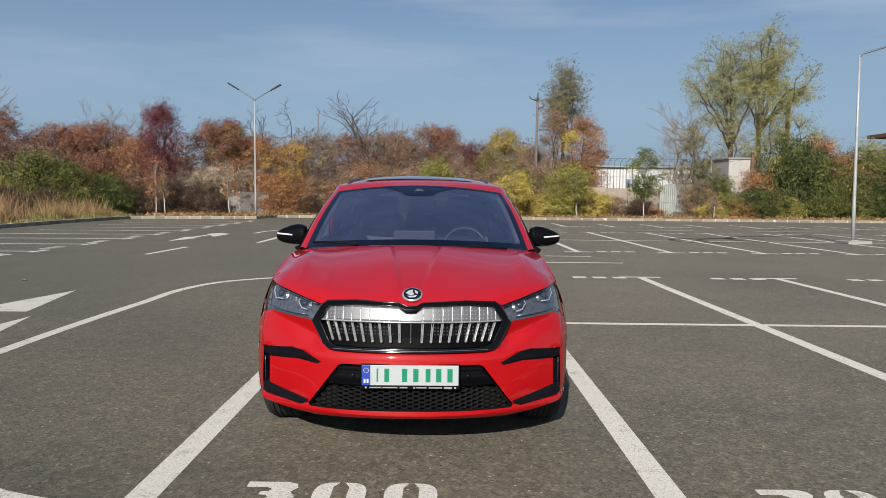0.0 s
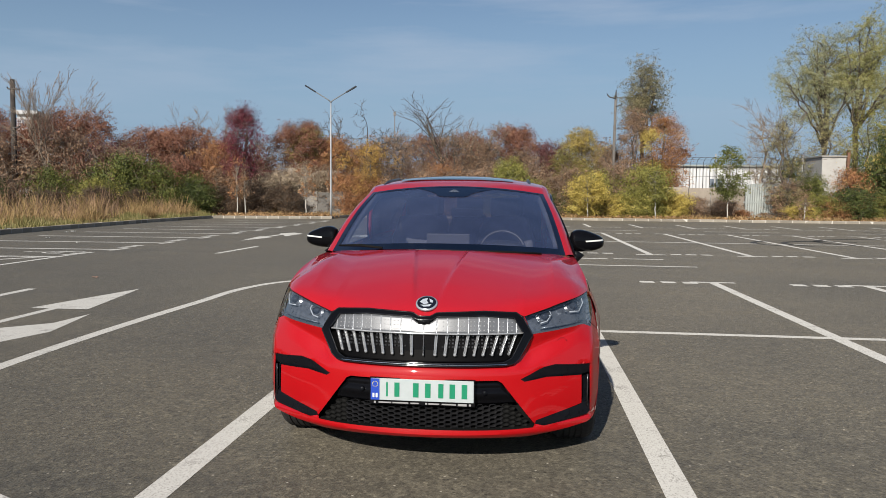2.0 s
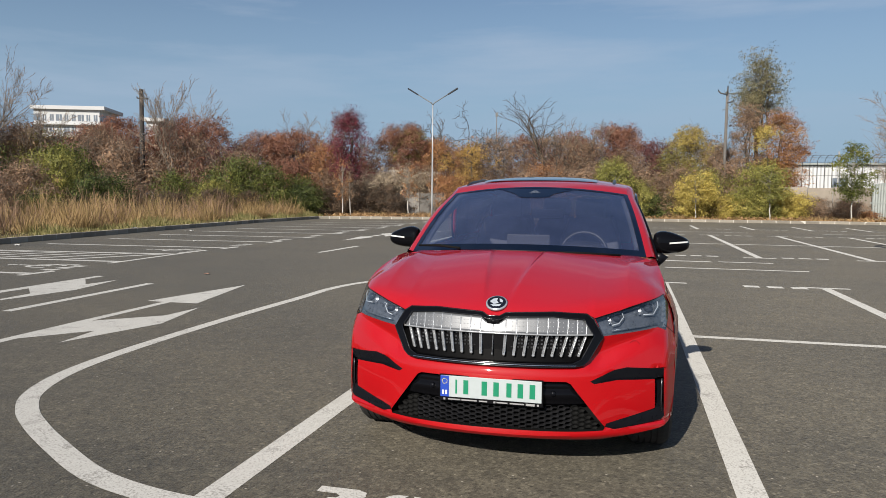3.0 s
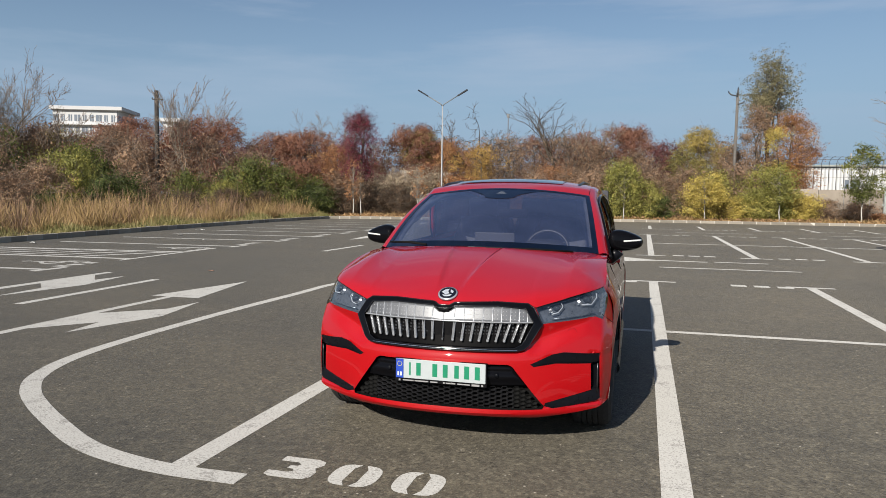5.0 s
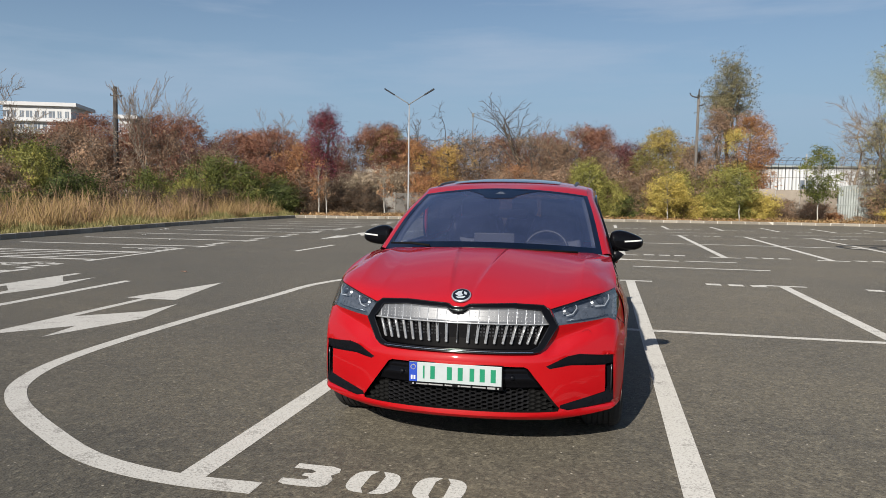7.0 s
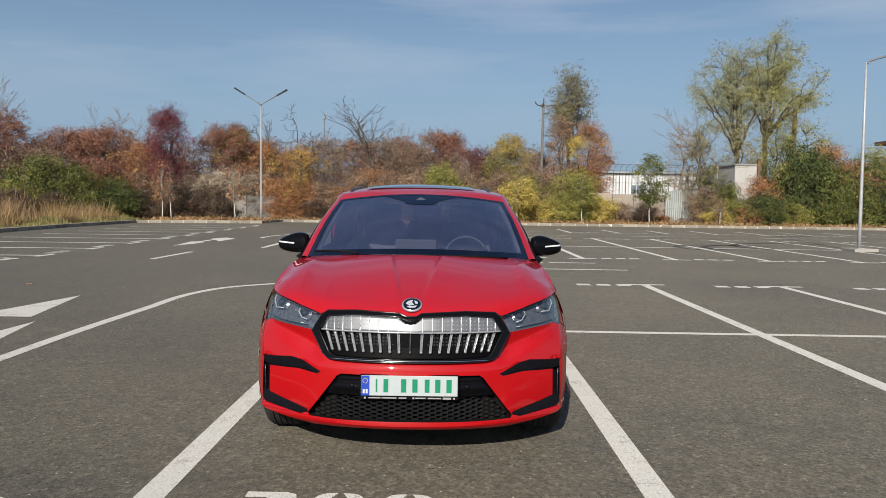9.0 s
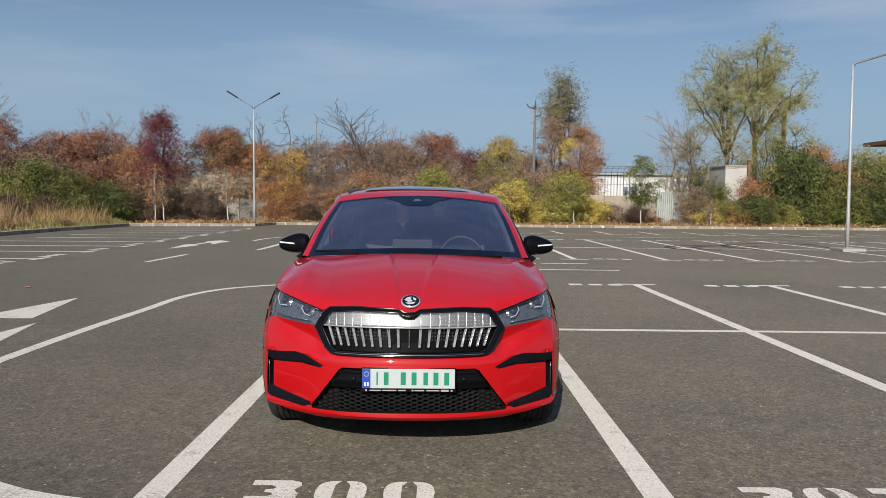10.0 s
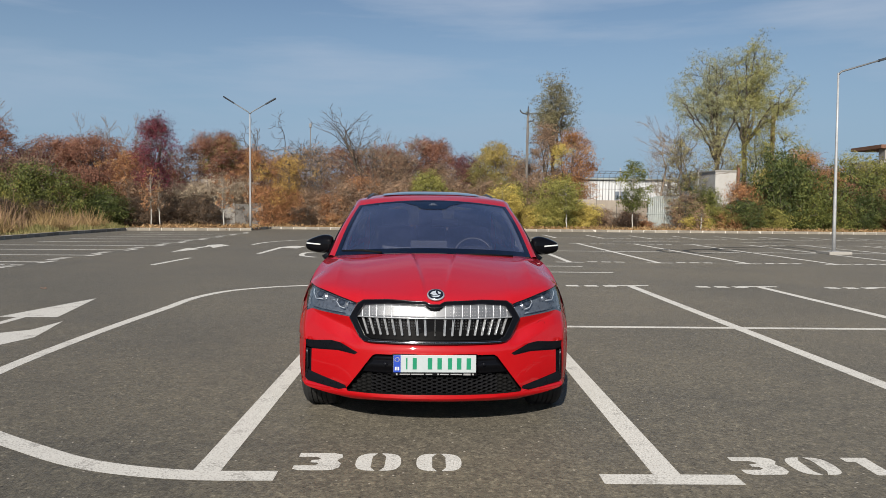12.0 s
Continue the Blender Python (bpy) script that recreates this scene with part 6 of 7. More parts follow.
cpart("trim_strip", arrays("trim_strip", V, F, CHROME, True), "thin bright trim strip", parent=grille)
bm = bmesh.new()
bmesh.ops.create_uvsphere(bm, u_segments=16, v_segments=10, radius=0.019, matrix=Matrix.Translation((0, front(0, 0.80) + 0.0, 0.793)) @ Matrix.Diagonal((1.2, 0.7, 0.85, 1)))
box(bm, -0.032, 0.032, front(0, 0.80) - 0.01, front(0, 0.80) + 0.03, 0.783, 0.806, 0.005)
cpart("camera_pod", from_bm(bm, "camera_pod", GLOSS_BLACK, True), "small black camera pod", parent=grille)

GLINT = plain("gloss_black_edge", (0.004, 0.004, 0.005), 0.14, spec=0.7, vary=0.1)
for name_, poly, dd, rr in (("outer_edge", FRAME, -0.011, 0.0035), ("inner_edge", frame_hole, -0.0105, 0.003)):
    ring_ = dense(list(poly), 0.03)
    V, F = tube_arrays([(x, front(x, z) + dd, z) for x, z in ring_ + ring_[:1]], [rr] * (len(ring_) + 1), 6, False)
    cpart(name_, arrays(name_, V, F, GLINT, True), "rounded gloss black edge", parent=grille)

# ---- headlights
INNER = plain("headlight_housing", (0.095, 0.106, 0.125), 0.3, 0.3, vary=0.3, scale=40)
PROJ = plain("projector_lens", (0.05, 0.058, 0.075), 0.06, 0.4, vary=0.2)
DRL = plain("daytime_strip", (0.40, 0.43, 0.47), 0.25, vary=0.06)
REFLECT = plain("headlight_reflector", (0.46, 0.49, 0.54), 0.22, 0.85, vary=0.12, scale=30)
FACET = plain("headlight_facet", (0.16, 0.18, 0.21), 0.3, 0.6, vary=0.3, scale=60)
for key, s in (("headlight_r", 1), ("headlight_l", -1)):
    V, F = inset(FV, FT[key], skin, lambda x, z: (x, front(x, z) + 0.060, z))
    hl = cpart("headlight", arrays("headlight", V, F, INNER), "dark headlight with a clear lens and bright inner strips")
    V, F = pick(FV, FT[key], lambda x, z: (x, front(x, z) + 0.004, z))
    lens = cpart("lens", facing_out(arrays("lens", V, F, LENS, True)), "clear lens", parent=hl)
    lens.visible_shadow = False

    def on(x, z, d=0.03):
        return (s * x, front(x, z) + d, z)
    # angular daytime strips hooked round each projector
    for cx, cz, k, hook in ((0.762, 0.845, 1.0, ((0.742, 0.822), (0.794, 0.819), (0.820, 0.853), (0.815, 0.876))), (0.607, 0.803, 0.85, ((0.586, 0.777), (0.620, 0.785), (0.643, 0.814), (0.634, 0.832)))):
        tube("light_strip", [on(x, z, 0.026) for x, z in hook], 0.0034, DRL, hl, 6)
        bm = bmesh.new()
        bmesh.ops.create_uvsphere(bm, u_segments=20, v_segments=12, radius=0.024 * k, matrix=Matrix.Translation(on(cx, cz, 0.058)) @ Matrix.Diagonal((1.15, 0.8, 0.9, 1)))
        cpart("projector", from_bm(bm, "projector", PROJ, True), "round projector lens", parent=hl)
        V, F = grid(lambda u, v: (lambda a, r: on(cx + 1.25 * r * math.cos(a), cz + 0.85 * r * math.sin(a), 0.050 + 0.012 * v))(2 * math.pi * u, 0.026 * k + 0.014 * v), 24, 2)
        cpart("bezel", arrays("bezel", V, F, SILVER, True), "bright bezel", parent=hl)
        # small bright shutters beside the projector
        for dx, dz in ((-0.050, 0.010), (-0.040, -0.022)):
            bm = bmesh.new()
            box(bm, -0.005, 0.005, -0.003, 0.003, -0.0035, 0.0035, 0.001, m=Matrix.Translation(on(cx + dx * k, cz + dz * k, 0.040)))
            cpart("shutter", from_bm(bm, "shutter", REFLECT), parent=hl)
    tube("lower_strip", [on(x, 0.751 + 0.085 * (x - 0.585), 0.034) for x in (0.585, 0.66, 0.74, 0.815)], [0.004, 0.005, 0.005, 0.004], FACET, hl, 5)
    # cut-glass outer reflector: a fan of bright facets
    for i in range(5):
        z0, z1 = 0.748 + 0.024 * i, 0.748 + 0.024 * (i + 1) - 0.002
        x0, x1 = (0.834 if i else 0.844), 0.862 + 0.003 * i
        V, F = gather([([on(x0 + 0.004 * i * 0.5, z0, 0.040), on(x1, z0, 0.020), on((x0 + x1) / 2 + 0.004, (z0 + z1) / 2, 0.014), on(x1, z1, 0.022), on(x0 + 0.004 * i * 0.5 + 0.003, z1, 0.044)], [(0, 1, 2), (1, 3, 2), (3, 4, 2), (4, 0, 2)])])
        cpart("side_reflector", arrays("side_reflector", V, F, REFLECT), "bright cut outer reflector", parent=hl)
    pts = [on(x, nose_top(x) - 0.012, 0.028) for x in np.linspace(0.53, 0.83, 9)]
    tube("upper_strip", pts, 0.0035, INNER, hl, 5)

# ---- bumper trims and lower intake
for key, s in (("air_r", 1), ("air_l", -1)):
    def floor(x, z):
        ax = abs(x)
        d = 0.050 * min(1.0, max(0.0, (ax - 0.62) / 0.2)) if 0.30 < z < 0.52 else 0.006
        if z >= 0.50:
            d = (-0.010 + 0.03 * max(0.0, (0.575 - z) / 0.075)) * min(1.0, max(0.0, (ax - 0.50) / 0.08))
        elif z <= 0.36:
            d = 0.004 + 0.012 * max(0.0, (z - 0.26) / 0.1)
        return (x, front(x, z) + d, z)
    V, F = inset(FV, FT[key], skin, floor)
    tr = cpart("bumper_trim", arrays("bumper_trim", V, F, SATIN_BLACK), "satin black air-curtain trim on the bumper corner")
    pts = [(s * 0.842, front(0.842, z) + 0.012, z) for z in (0.33, 0.40, 0.46, 0.50)]
    tube("bright_edge", pts, 0.0045, ALLOY, tr, 6)

V, F = inset(FV, FT["intake"], skin, lambda x, z: (x, front(x, z) + 0.075, z))
intake = cpart("lower_intake", arrays("lower_intake", V, F, MATT_BLACK), "black lower air intake with a honeycomb grid")


def half_at(z):
    return float(np.interp(z, [0.258, 0.276, 0.500, 0.512], [0.548, 0.556, 0.388, 0.366]))


def bar(u, v):
    z = 0.388 + v * 0.122
    x = (2 * u - 1) * (half_at(z) - 0.004)
    bulge = 0.022 * math.exp(-((z - 0.44) / 0.03) ** 2)
    return (x, front(x, z) + 0.034 - bulge - (0.014 if abs(z - 0.49) < 0.012 else 0), z)


V, F = grid(bar, 40, 16)
cpart("upper_bar", from_bm(thick(V, F, 0.015), "upper_bar", GLOSS_BLACK, True), "gloss black bar behind the number plate", parent=intake)
# honeycomb: hollow stretched hexagons, one object each
HOLDER_GREY = plain("holder_print", (0.26, 0.26, 0.265), 0.4, vary=0.04)
HONEY = plain("black_grid_plastic", (0.018, 0.018, 0.020), 0.45, spec=0.25, vary=0.15)
V, F = [], []
for k in range(6):
    a = math.pi / 3 * k
    for rr, dd in ((1.0, 0.003), (0.90, 0.0), (0.78, 0.004), (0.76, 0.030)):
        V.append((0.0214 * rr * math.cos(a), dd, 0.0137 * rr * math.sin(a)))
for k in range(6):
    a, b = 4 * k, 4 * ((k + 1) % 6)
    F += [(a + i, b + i, b + i + 1, a + i + 1) for i in range(3)]
hexagon = arrays("grid_cell", V, F, HONEY)
blank = arrays("grid_cell", V + [(0, 0.010, 0)], F + [(4 * k + 2, 4 * ((k + 1) % 6) + 2, 24) for k in range(6)], MATT_BLACK)
for row in range(10):
    z = 0.266 + 0.0118 * row
    for i in range(-17, 18):
        cx = i * 0.0320
        if (i + row) % 2:
            continue
        if abs(cx) > half_at(z) - 0.022:
            continue
        slope = math.degrees(math.atan2(front(cx + 0.01, z) - front(cx - 0.01, z), 0.02))
        child("grid_cell", blank if abs(cx) > 0.385 else hexagon, intake, m=pose(cx, front(cx, z) + 0.030, z, 0, 0, slope))
for x in (-0.31, 0.31):
    bm = bmesh.new()
    bmesh.ops.create_cone(bm, segments=18, radius1=0.013, radius2=0.012, depth=0.012, cap_ends=True, matrix=Matrix.Translation((x, front(x, 0.44) + 0.008, 0.45)) @ pose(0, 0, 0, 90))
    cpart("parking_sensor", from_bm(bm, "parking_sensor", SATIN_BLACK, True), parent=intake)

# ---- number plate: white plate with blue band, characters as plain bars
plate = cpart("number_plate", None, "white number plate with a blue end band and green bars")
pm = bmesh.new()
box(pm, -0.265, 0.265, 0.004, 0.022, 0.385, 0.520, 0.004)
cpart("plate_holder", from_bm(pm, "plate_holder", GLOSS_BLACK), "black plate holder", parent=plate)
pm = bmesh.new()
box(pm, -0.258, 0.258, -0.001, 0.006, 0.407, 0.516, 0.003)
cpart("plate_sheet", from_bm(pm, "plate_sheet", PLATE_WHITE), parent=plate)
pm = bmesh.new()
box(pm, -0.257, -0.213, -0.003, 0.001, 0.408, 0.515)
cpart("blue_band", from_bm(pm, "blue_band", PLATE_BLUE), "blue band", parent=plate)
for k in range(12):
    a = 2 * math.pi * k / 12
    pm = bmesh.new()
    box(pm, -0.0017, 0.0017, -0.004, -0.003, -0.0017, 0.0017, m=Matrix.Translation((-0.235 + 0.013 * math.cos(a), 0, 0.488 + 0.013 * math.sin(a))))
    cpart("star", from_bm(pm, "star", PLATE_YELLOW), parent=plate)
for x in (-0.243, -0.227):
    pm = bmesh.new()
    box(pm, x - 0.005, x + 0.005, -0.004, -0.003, 0.420, 0.442)
    cpart("small_bar", from_bm(pm, "small_bar", WHITE_PLASTIC), parent=plate)
for x, w in ((-0.175, 0.016), (-0.125, 0.046), (-0.03, 0.05), (0.03, 0.05), (0.095, 0.046), (0.152, 0.05), (0.212, 0.05)):
    pm = bmesh.new()
    box(pm, x - w * 0.28, x + w * 0.28, -0.0025, -0.001, 0.426, 0.498, 0.0005)
    cpart("character_bar", from_bm(pm, "character_bar", PLATE_GREEN), "green bar", parent=plate)
for x, w, h in ((-0.237, 0.010, 0.005), (-0.186, 0.064, 0.0032), (-0.108, 0.080, 0.0032), (-0.036, 0.042, 0.0032), (0.022, 0.010, 0.0045), (0.060, 0.055, 0.0032), (0.135, 0.072, 0.0032), (0.202, 0.044, 0.0055), (0.240, 0.010, 0.005)):
    pm = bmesh.new()
    box(pm, x - w / 2, x + w / 2, 0.002, 0.004, 0.3945 - h, 0.3945 + h)
    cpart("holder_bar", from_bm(pm, "holder_bar", HOLDER_GREY), "small white bar", parent=plate)

# ---- badge on the bonnet: ring, dark disc and plain winged-leaf shape
RING_SILVER = plain("badge_ring_silver", (0.44, 0.46, 0.50), 0.22, 0.5)
EMBLEM = plain("emblem_silver", (0.50, 0.54, 0.60), 0.3, 0.3)
BADGE_DARK = plain("badge_dark", (0.004, 0.006, 0.014), 0.6, spec=0.2)
badge_m = Matrix.Translation((0.004, 0.137, 0.8775)) @ pose(0, 0, 0, 32)
badge = cpart("badge", None, "round chrome badge on the bonnet")
badge.matrix_basis = CAR_M @ badge_m
bm = bmesh.new()
bmesh.ops.create_cone(bm, segments=32, radius1=0.057, radius2=0.055, depth=0.010, cap_ends=True)
child("ring", from_bm(bm, "ring", RING_SILVER, True), badge, "chrome ring")
bm = bmesh.new()
bmesh.ops.create_cone(bm, segments=32, radius1=0.048, radius2=0.048, depth=0.004, cap_ends=True, matrix=Matrix.Translation((0, 0, 0.0045)))
child("disc", from_bm(bm, "disc", BADGE_DARK), badge, "dark disc")
bm = bmesh.new()
for pts in ([(-0.036, 0.004), (-0.02, 0.026), (0.004, 0.034), (0.0, 0.012), (0.012, -0.006), (-0.012, -0.016)], [(0.012, 0.030), (0.032, 0.016), (0.03, -0.002), (0.016, 0.004)],
            [(-0.03, -0.02), (0.004, -0.018), (0.028, -0.012), (0.018, -0.03), (-0.012, -0.034)]):
    f = bm.faces.new([bm.verts.new((x, y, 0.0078)) for x, y in pts])
child("emblem", from_bm(bm, "emblem", EMBLEM), badge, "plain bright emblem")

# ---- shut lines
def line_on(name, pts, w=0.0028, mat_=MATT_BLACK, parent=None):
    V, F = tube_arrays(pts, [w] * len(pts), 5)
    cpart(name, arrays(name, V, F, mat_), parent=parent)


for s in (1, -1):
    line_on("shut_line", [(s * (side(y, belt(y) - 0.03) + 0.0004), y, belt(y) - 0.03) for y in np.linspace(y_break(0.88) + 0.05, 1.36, 22)], 0.0022)
    line_on("shut_line", [(s * (x), skin(x, nose_top(x))[1] - 0.001, nose_top(x) + 0.001) for x in np.linspace(0.05, 0.852, 40)], 0.0018)
    line_on("bumper_seam", [(s * x, skin(x, z)[1] + 0.0012, z) for x, z in zip(np.linspace(0.852, x_break(0.70), 6), np.linspace(0.766, 0.70, 6))], 0.0022)
    # front wing to bumper seam and door gaps on the side
    line_on("shut_line", [(s * (side(y, z) + 0.0006), y, z) for y, z in ((1.42, 0.30), (1.40, 0.55), (1.36, 0.80), (1.33, 0.98))], 0.003)
    line_on("shut_line", [(s * (side(y, z) + 0.0006), y, z) for y, z in ((2.42, 0.30), (2.42, 0.60), (2.42, 0.85), (2.42, 1.04))], 0.003)
    line_on("shut_line", [(s * (side(y, z) + 0.0006), y, z) for y, z in ((3.22, 0.62), (3.30, 0.80), (3.42, 0.95), (3.44, 1.05))], 0.003)
    for yh in (2.22, 3.22):
        bm = bmesh.new()
        box(bm, -0.018, 0.018, -0.10, 0.10, -0.015, 0.015, 0.010)
        h = from_bm(bm, "door_handle", RED, True)
        ob = cpart("door_handle", h)
        ob.matrix_basis = CAR_M @ Matrix.Translation((s * (side(yh, 0.93) + 0.022), yh, 0.93))
line_on("tow_cover_line", [(0.70 + 0.028 * math.cos(a), skin(0.70, 0.67)[1], 0.668 + 0.036 * math.sin(a)) for a in np.linspace(0.5, 4.2, 12)], 0.0006)

# ---- windscreen, pillars, roof, side glass
def ws(u, v):
    """u upwards, v across."""
    q = 2 * v - 1
    xb_, xt = 0.785 * q, 0.662 * q
    B = Vector((xb_, 0.985 + 0.50 * xb_ * xb_, 1.088 - 0.045 * (xb_ / 0.78) ** 2))
    T = Vector((xt, 1.93 + 0.34 * xt * xt, 1.500 - 0.052 * (xt / 0.66) ** 2))
    p = B.lerp(T, u)
    return p + Vector((0, -0.018, 0.030)) * math.sin(math.pi * u)


V, F = grid(lambda u, v: ws(0.012 + 0.976 * u, 0.012 + 0.976 * v), 16, 30)
screen = cpart("windscreen", facing_out(arrays("windscreen", V, F, WINDSCREEN, True)), "tinted windscreen with a black border")
screen.visible_shadow = False


def border(u, v):
    p = ws(u, v)
    return (p.x, p.y - 0.002, p.z + 0.003)


Vb, Fb = [], []
for a, b, c, d, nu, nv in ((0.0, 0.070, 0.0, 1.0, 3, 30), (0.968, 1.0, 0.0, 1.0, 2, 30), (0.0, 1.0, 0.0, 0.024, 16, 2), (0.0, 1.0, 0.976, 1.0, 16, 2)):
    V, F = grid(lambda u, v: border(a + (b - a) * u, c + (d - c) * v), nu, nv)
    o = len(Vb)
    Vb += V
    Fb += [tuple(i + o for i in f) for f in F]
V, F = grid(lambda u, v: border(0.755 + 0.205 * u + 0.03 * (2 * v - 1) ** 4 * (1 - u), 0.5 + (2 * v - 1) * (0.085 + 0.125 * u ** 1.6)), 8, 14)
cpart("sensor_housing", facing_out(arrays("sensor_housing", V, F, FRIT, True)), "black printed sensor patch on the glass", parent=screen)
cpart("glass_border", facing_out(arrays("glass_border", Vb, Fb, FRIT, True)), "black printed border", parent=screen)
p = border(0.872, 0.5)
bm = bmesh.new()
f = bm.faces.new([bm.verts.new((p[0] + x, p[1] - 0.004 + z * 0.9, p[2] + z * 0.45 + 0.004)) for x, z in ((-0.042, -0.018), (0.042, -0.018), (0.010, 0.022), (-0.010, 0.022))])
cpart("sensor_window", from_bm(bm, "sensor_window", SILVER), "pale sensor window", parent=screen)

ROOF_PROF = ([1.93, 2.05, 2.3, 2.6, 3.0, 3.5, 4.0, 4.40], [1.503, 1.535, 1.574, 1.594, 1.600, 1.584, 1.548, 1.505])


def roof(u, v):
    q = 2 * v - 1
    xt = 0.660 * q
    y0 = 1.93 + 0.34 * xt * xt
    y = y0 + u * (4.40 - y0)
    z = soft_interp(y, *ROOF_PROF, w=0.08) - 0.060 * abs(q) ** 2.4
    if u == 0:
        z = 1.503 - 0.052 * q * q
    w = 0.66 - 0.02 * u
    return (w * q, y, z)


V, F = grid(roof, 30, 28)
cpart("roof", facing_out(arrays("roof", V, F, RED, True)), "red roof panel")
V, F = grid(lambda u, v: (lambda p: (p[0] - 0.016, p[1], p[2] + 0.006))(roof(0.095 + 0.67 * u, 0.16 + 0.68 * v)), 20, 20)
V2, F2 = grid(lambda u, v: (lambda p: (p[0] * 0.97, p[1] + 0.02, p[2] - 0.035))(roof(0.02 + 0.96 * u, 0.02 + 0.96 * v)), 16, 12)
cpart("headlining", arrays("headlining", V2, F2, CABIN), "dark headlining")
PANO = plain("roof_glass", (0.010, 0.012, 0.016), 0.05, coat=0.5)
cpart("glass_roof", facing_out(arrays("glass_roof", V, F, PANO, True)), "dark panoramic glass roof")

for s in (1, -1):
    # pillar from the bonnet corner up to the roof, then along above the doors
    inner = [ws(t, 1.0 if s > 0 else 0.0) for t in np.linspace(0, 1, 10)]
    inner += [Vector(roof(t, 1.0 if s > 0 else 0.0)) for t in np.linspace(0.08, 0.95, 14)]
    outer = []
    for i, pnt in enumerate(inner):
        t = i / 9
        if i <= 9:
            outer.append(Vector((s * (0.858 - 0.128 * t), pnt.y + 0.115 - 0.055 * t, pnt.z - 0.030 - 0.03 * t)))
        else:
            outer.append(Vector((s * 0.728, pnt.y + 0.03, pnt.z - 0.075)))
    V, F = [], []
    for i, (a, b) in enumerate(zip(inner, outer)):
        for k in range(5):
            t = k / 4
            m_ = a.lerp(b, t) + Vector((s * 0.012, -0.004, 0.018)) * math.sin(math.pi * t)
            V.append(m_)
        if i:
            for k in range(4):
                o = 5 * (i - 1) + k
                F.append((o, o + 1, o + 6, o + 5) if s < 0 else (o, o + 5, o + 6, o + 1))
    cpart("pillar", facing_out(arrays("pillar", V, F, RED, True)), "red windscreen pillar and roof edge")
    ctube("roof_lining_edge", [tuple(p_ + Vector((-s * 0.05, 0.02, -0.012))) for p_ in outer[5:]], 0.034, CABIN, "dark lining along the roof edge", 8)
    ctube("pillar_lining", [tuple(p_ + Vector((-s * 0.035, 0.045, -0.01))) for p_ in inner[1:9]], 0.026, CABIN, "dark pillar lining", 8)
    # side glass as a ruled sheet from the belt to the roof edge
    rail = outer
    n = len(rail)
    V, F = [], []
    for i, pnt in enumerate(rail):
        yb_ = 1.43 + (4.30 - 1.43) * (i / (n - 1)) ** 1.0
        b = Vector((s * (side(min(yb_, 4.4), belt(yb_)) - 0.006), yb_, belt(yb_) - 0.003))
        for k in range(5):
            t = k / 4
            V.append(b.lerp(pnt, t) + Vector((s * 0.018 * math.sin(math.pi * t), 0, 0)))
        if i:
            for k in range(4):
                o = 5 * (i - 1) + k
                F.append((o, o + 1, o + 6, o + 5) if s > 0 else (o, o + 5, o + 6, o + 1))
    front_f, rear_f = F[:44], F[44:]
    VF, FF = pick([tuple(v) for v in V], front_f, lambda *p: p)
    VR, FR = pick([tuple(v) for v in V], rear_f, lambda *p: p)
    sg = cpart("side_window", facing_out(arrays("side_window", VF, FF, SIDE_GLASS, True)), "side windows")
    sg.visible_shadow = False
    rg = cpart("rear_side_window", facing_out(arrays("rear_side_window", VR, FR, DARK_GLASS, True)), "dark tinted rear side window")
    # rear pillar between the last side glass and the rear window
    tail_edge = [Vector((s * (0.655 + 0.10 * (1 - t)), 4.61 - 0.26 * t, 1.07 + 0.40 * t)) for t in (0, 0.25, 0.5, 0.75, 1)]
    Vq = [V[5 * (n - 1) + k].lerp(tail_edge[k], j / 3) for k in range(5) for j in range(4)]
    cpart("rear_pillar", facing_out(arrays("rear_pillar", Vq, [(4 * k + j, 4 * k + j + 1, 4 * k + j + 5, 4 * k + j + 4) for k in range(4) for j in range(3)], RED, True)), "red rear pillar")
    for i, pts_w in ((11, 0.10), (15, 0.045), (20, 0.045)):
        a = [V[5 * i + k] + Vector((s * 0.004, 0, 0)) for k in range(5)]
        Vp = [v + Vector((0, d, 0)) for v in a for d in (-pts_w, pts_w)]
        Fp = [(2 * k, 2 * k + 1, 2 * k + 3, 2 * k + 2) for k in range(4)]
        cpart("door_pillar", arrays("door_pillar", Vp, Fp, MATT_BLACK, True), "black door pillar")
    ctube("door_edge", [tuple(V[5 * 11 + k] + Vector((-s * 0.022, -0.085, 0))) for k in range(5)], 0.016, RED, "red inner edge of the door frame", 6)
    ctube("window_trim", [tuple(v) for v in [V[5 * i] + Vector((s * 0.006, 0, 0.004)) for i in range(n)]], 0.009, GLOSS_BLACK, "", 6)
    ctube("window_edge", [tuple(v) for v in [V[5 * i + 4] + Vector((s * 0.004, 0, -0.002)) for i in range(n)]], 0.012, GLOSS_BLACK, "", 6)
    # roof rails: raised black bars on two feet
    rp = [Vector((s * 0.578 - 0.018, y, soft_interp(y, *ROOF_PROF, w=0.08) + dz)) for y, dz in ((2.14, -0.072), (2.24, -0.060), (2.40, -0.044), (2.9, -0.028), (3.5, -0.016), (3.95, -0.02), (4.1, -0.05))]
    ctube("roof_rail", [tuple(v) for v in rp], [0.011, 0.016, 0.015, 0.014, 0.014, 0.014, 0.010], SATIN_BLACK, "black roof rail")
    # small fixed corner glass and mirror triangle
    # ---- door mirror
    mir = cpart("door_mirror", None, "gloss black door mirror with a white indicator strip")
    mir.matrix_basis = CAR_M @ Matrix.Translation((s * 0.962, 1.70, 1.095))

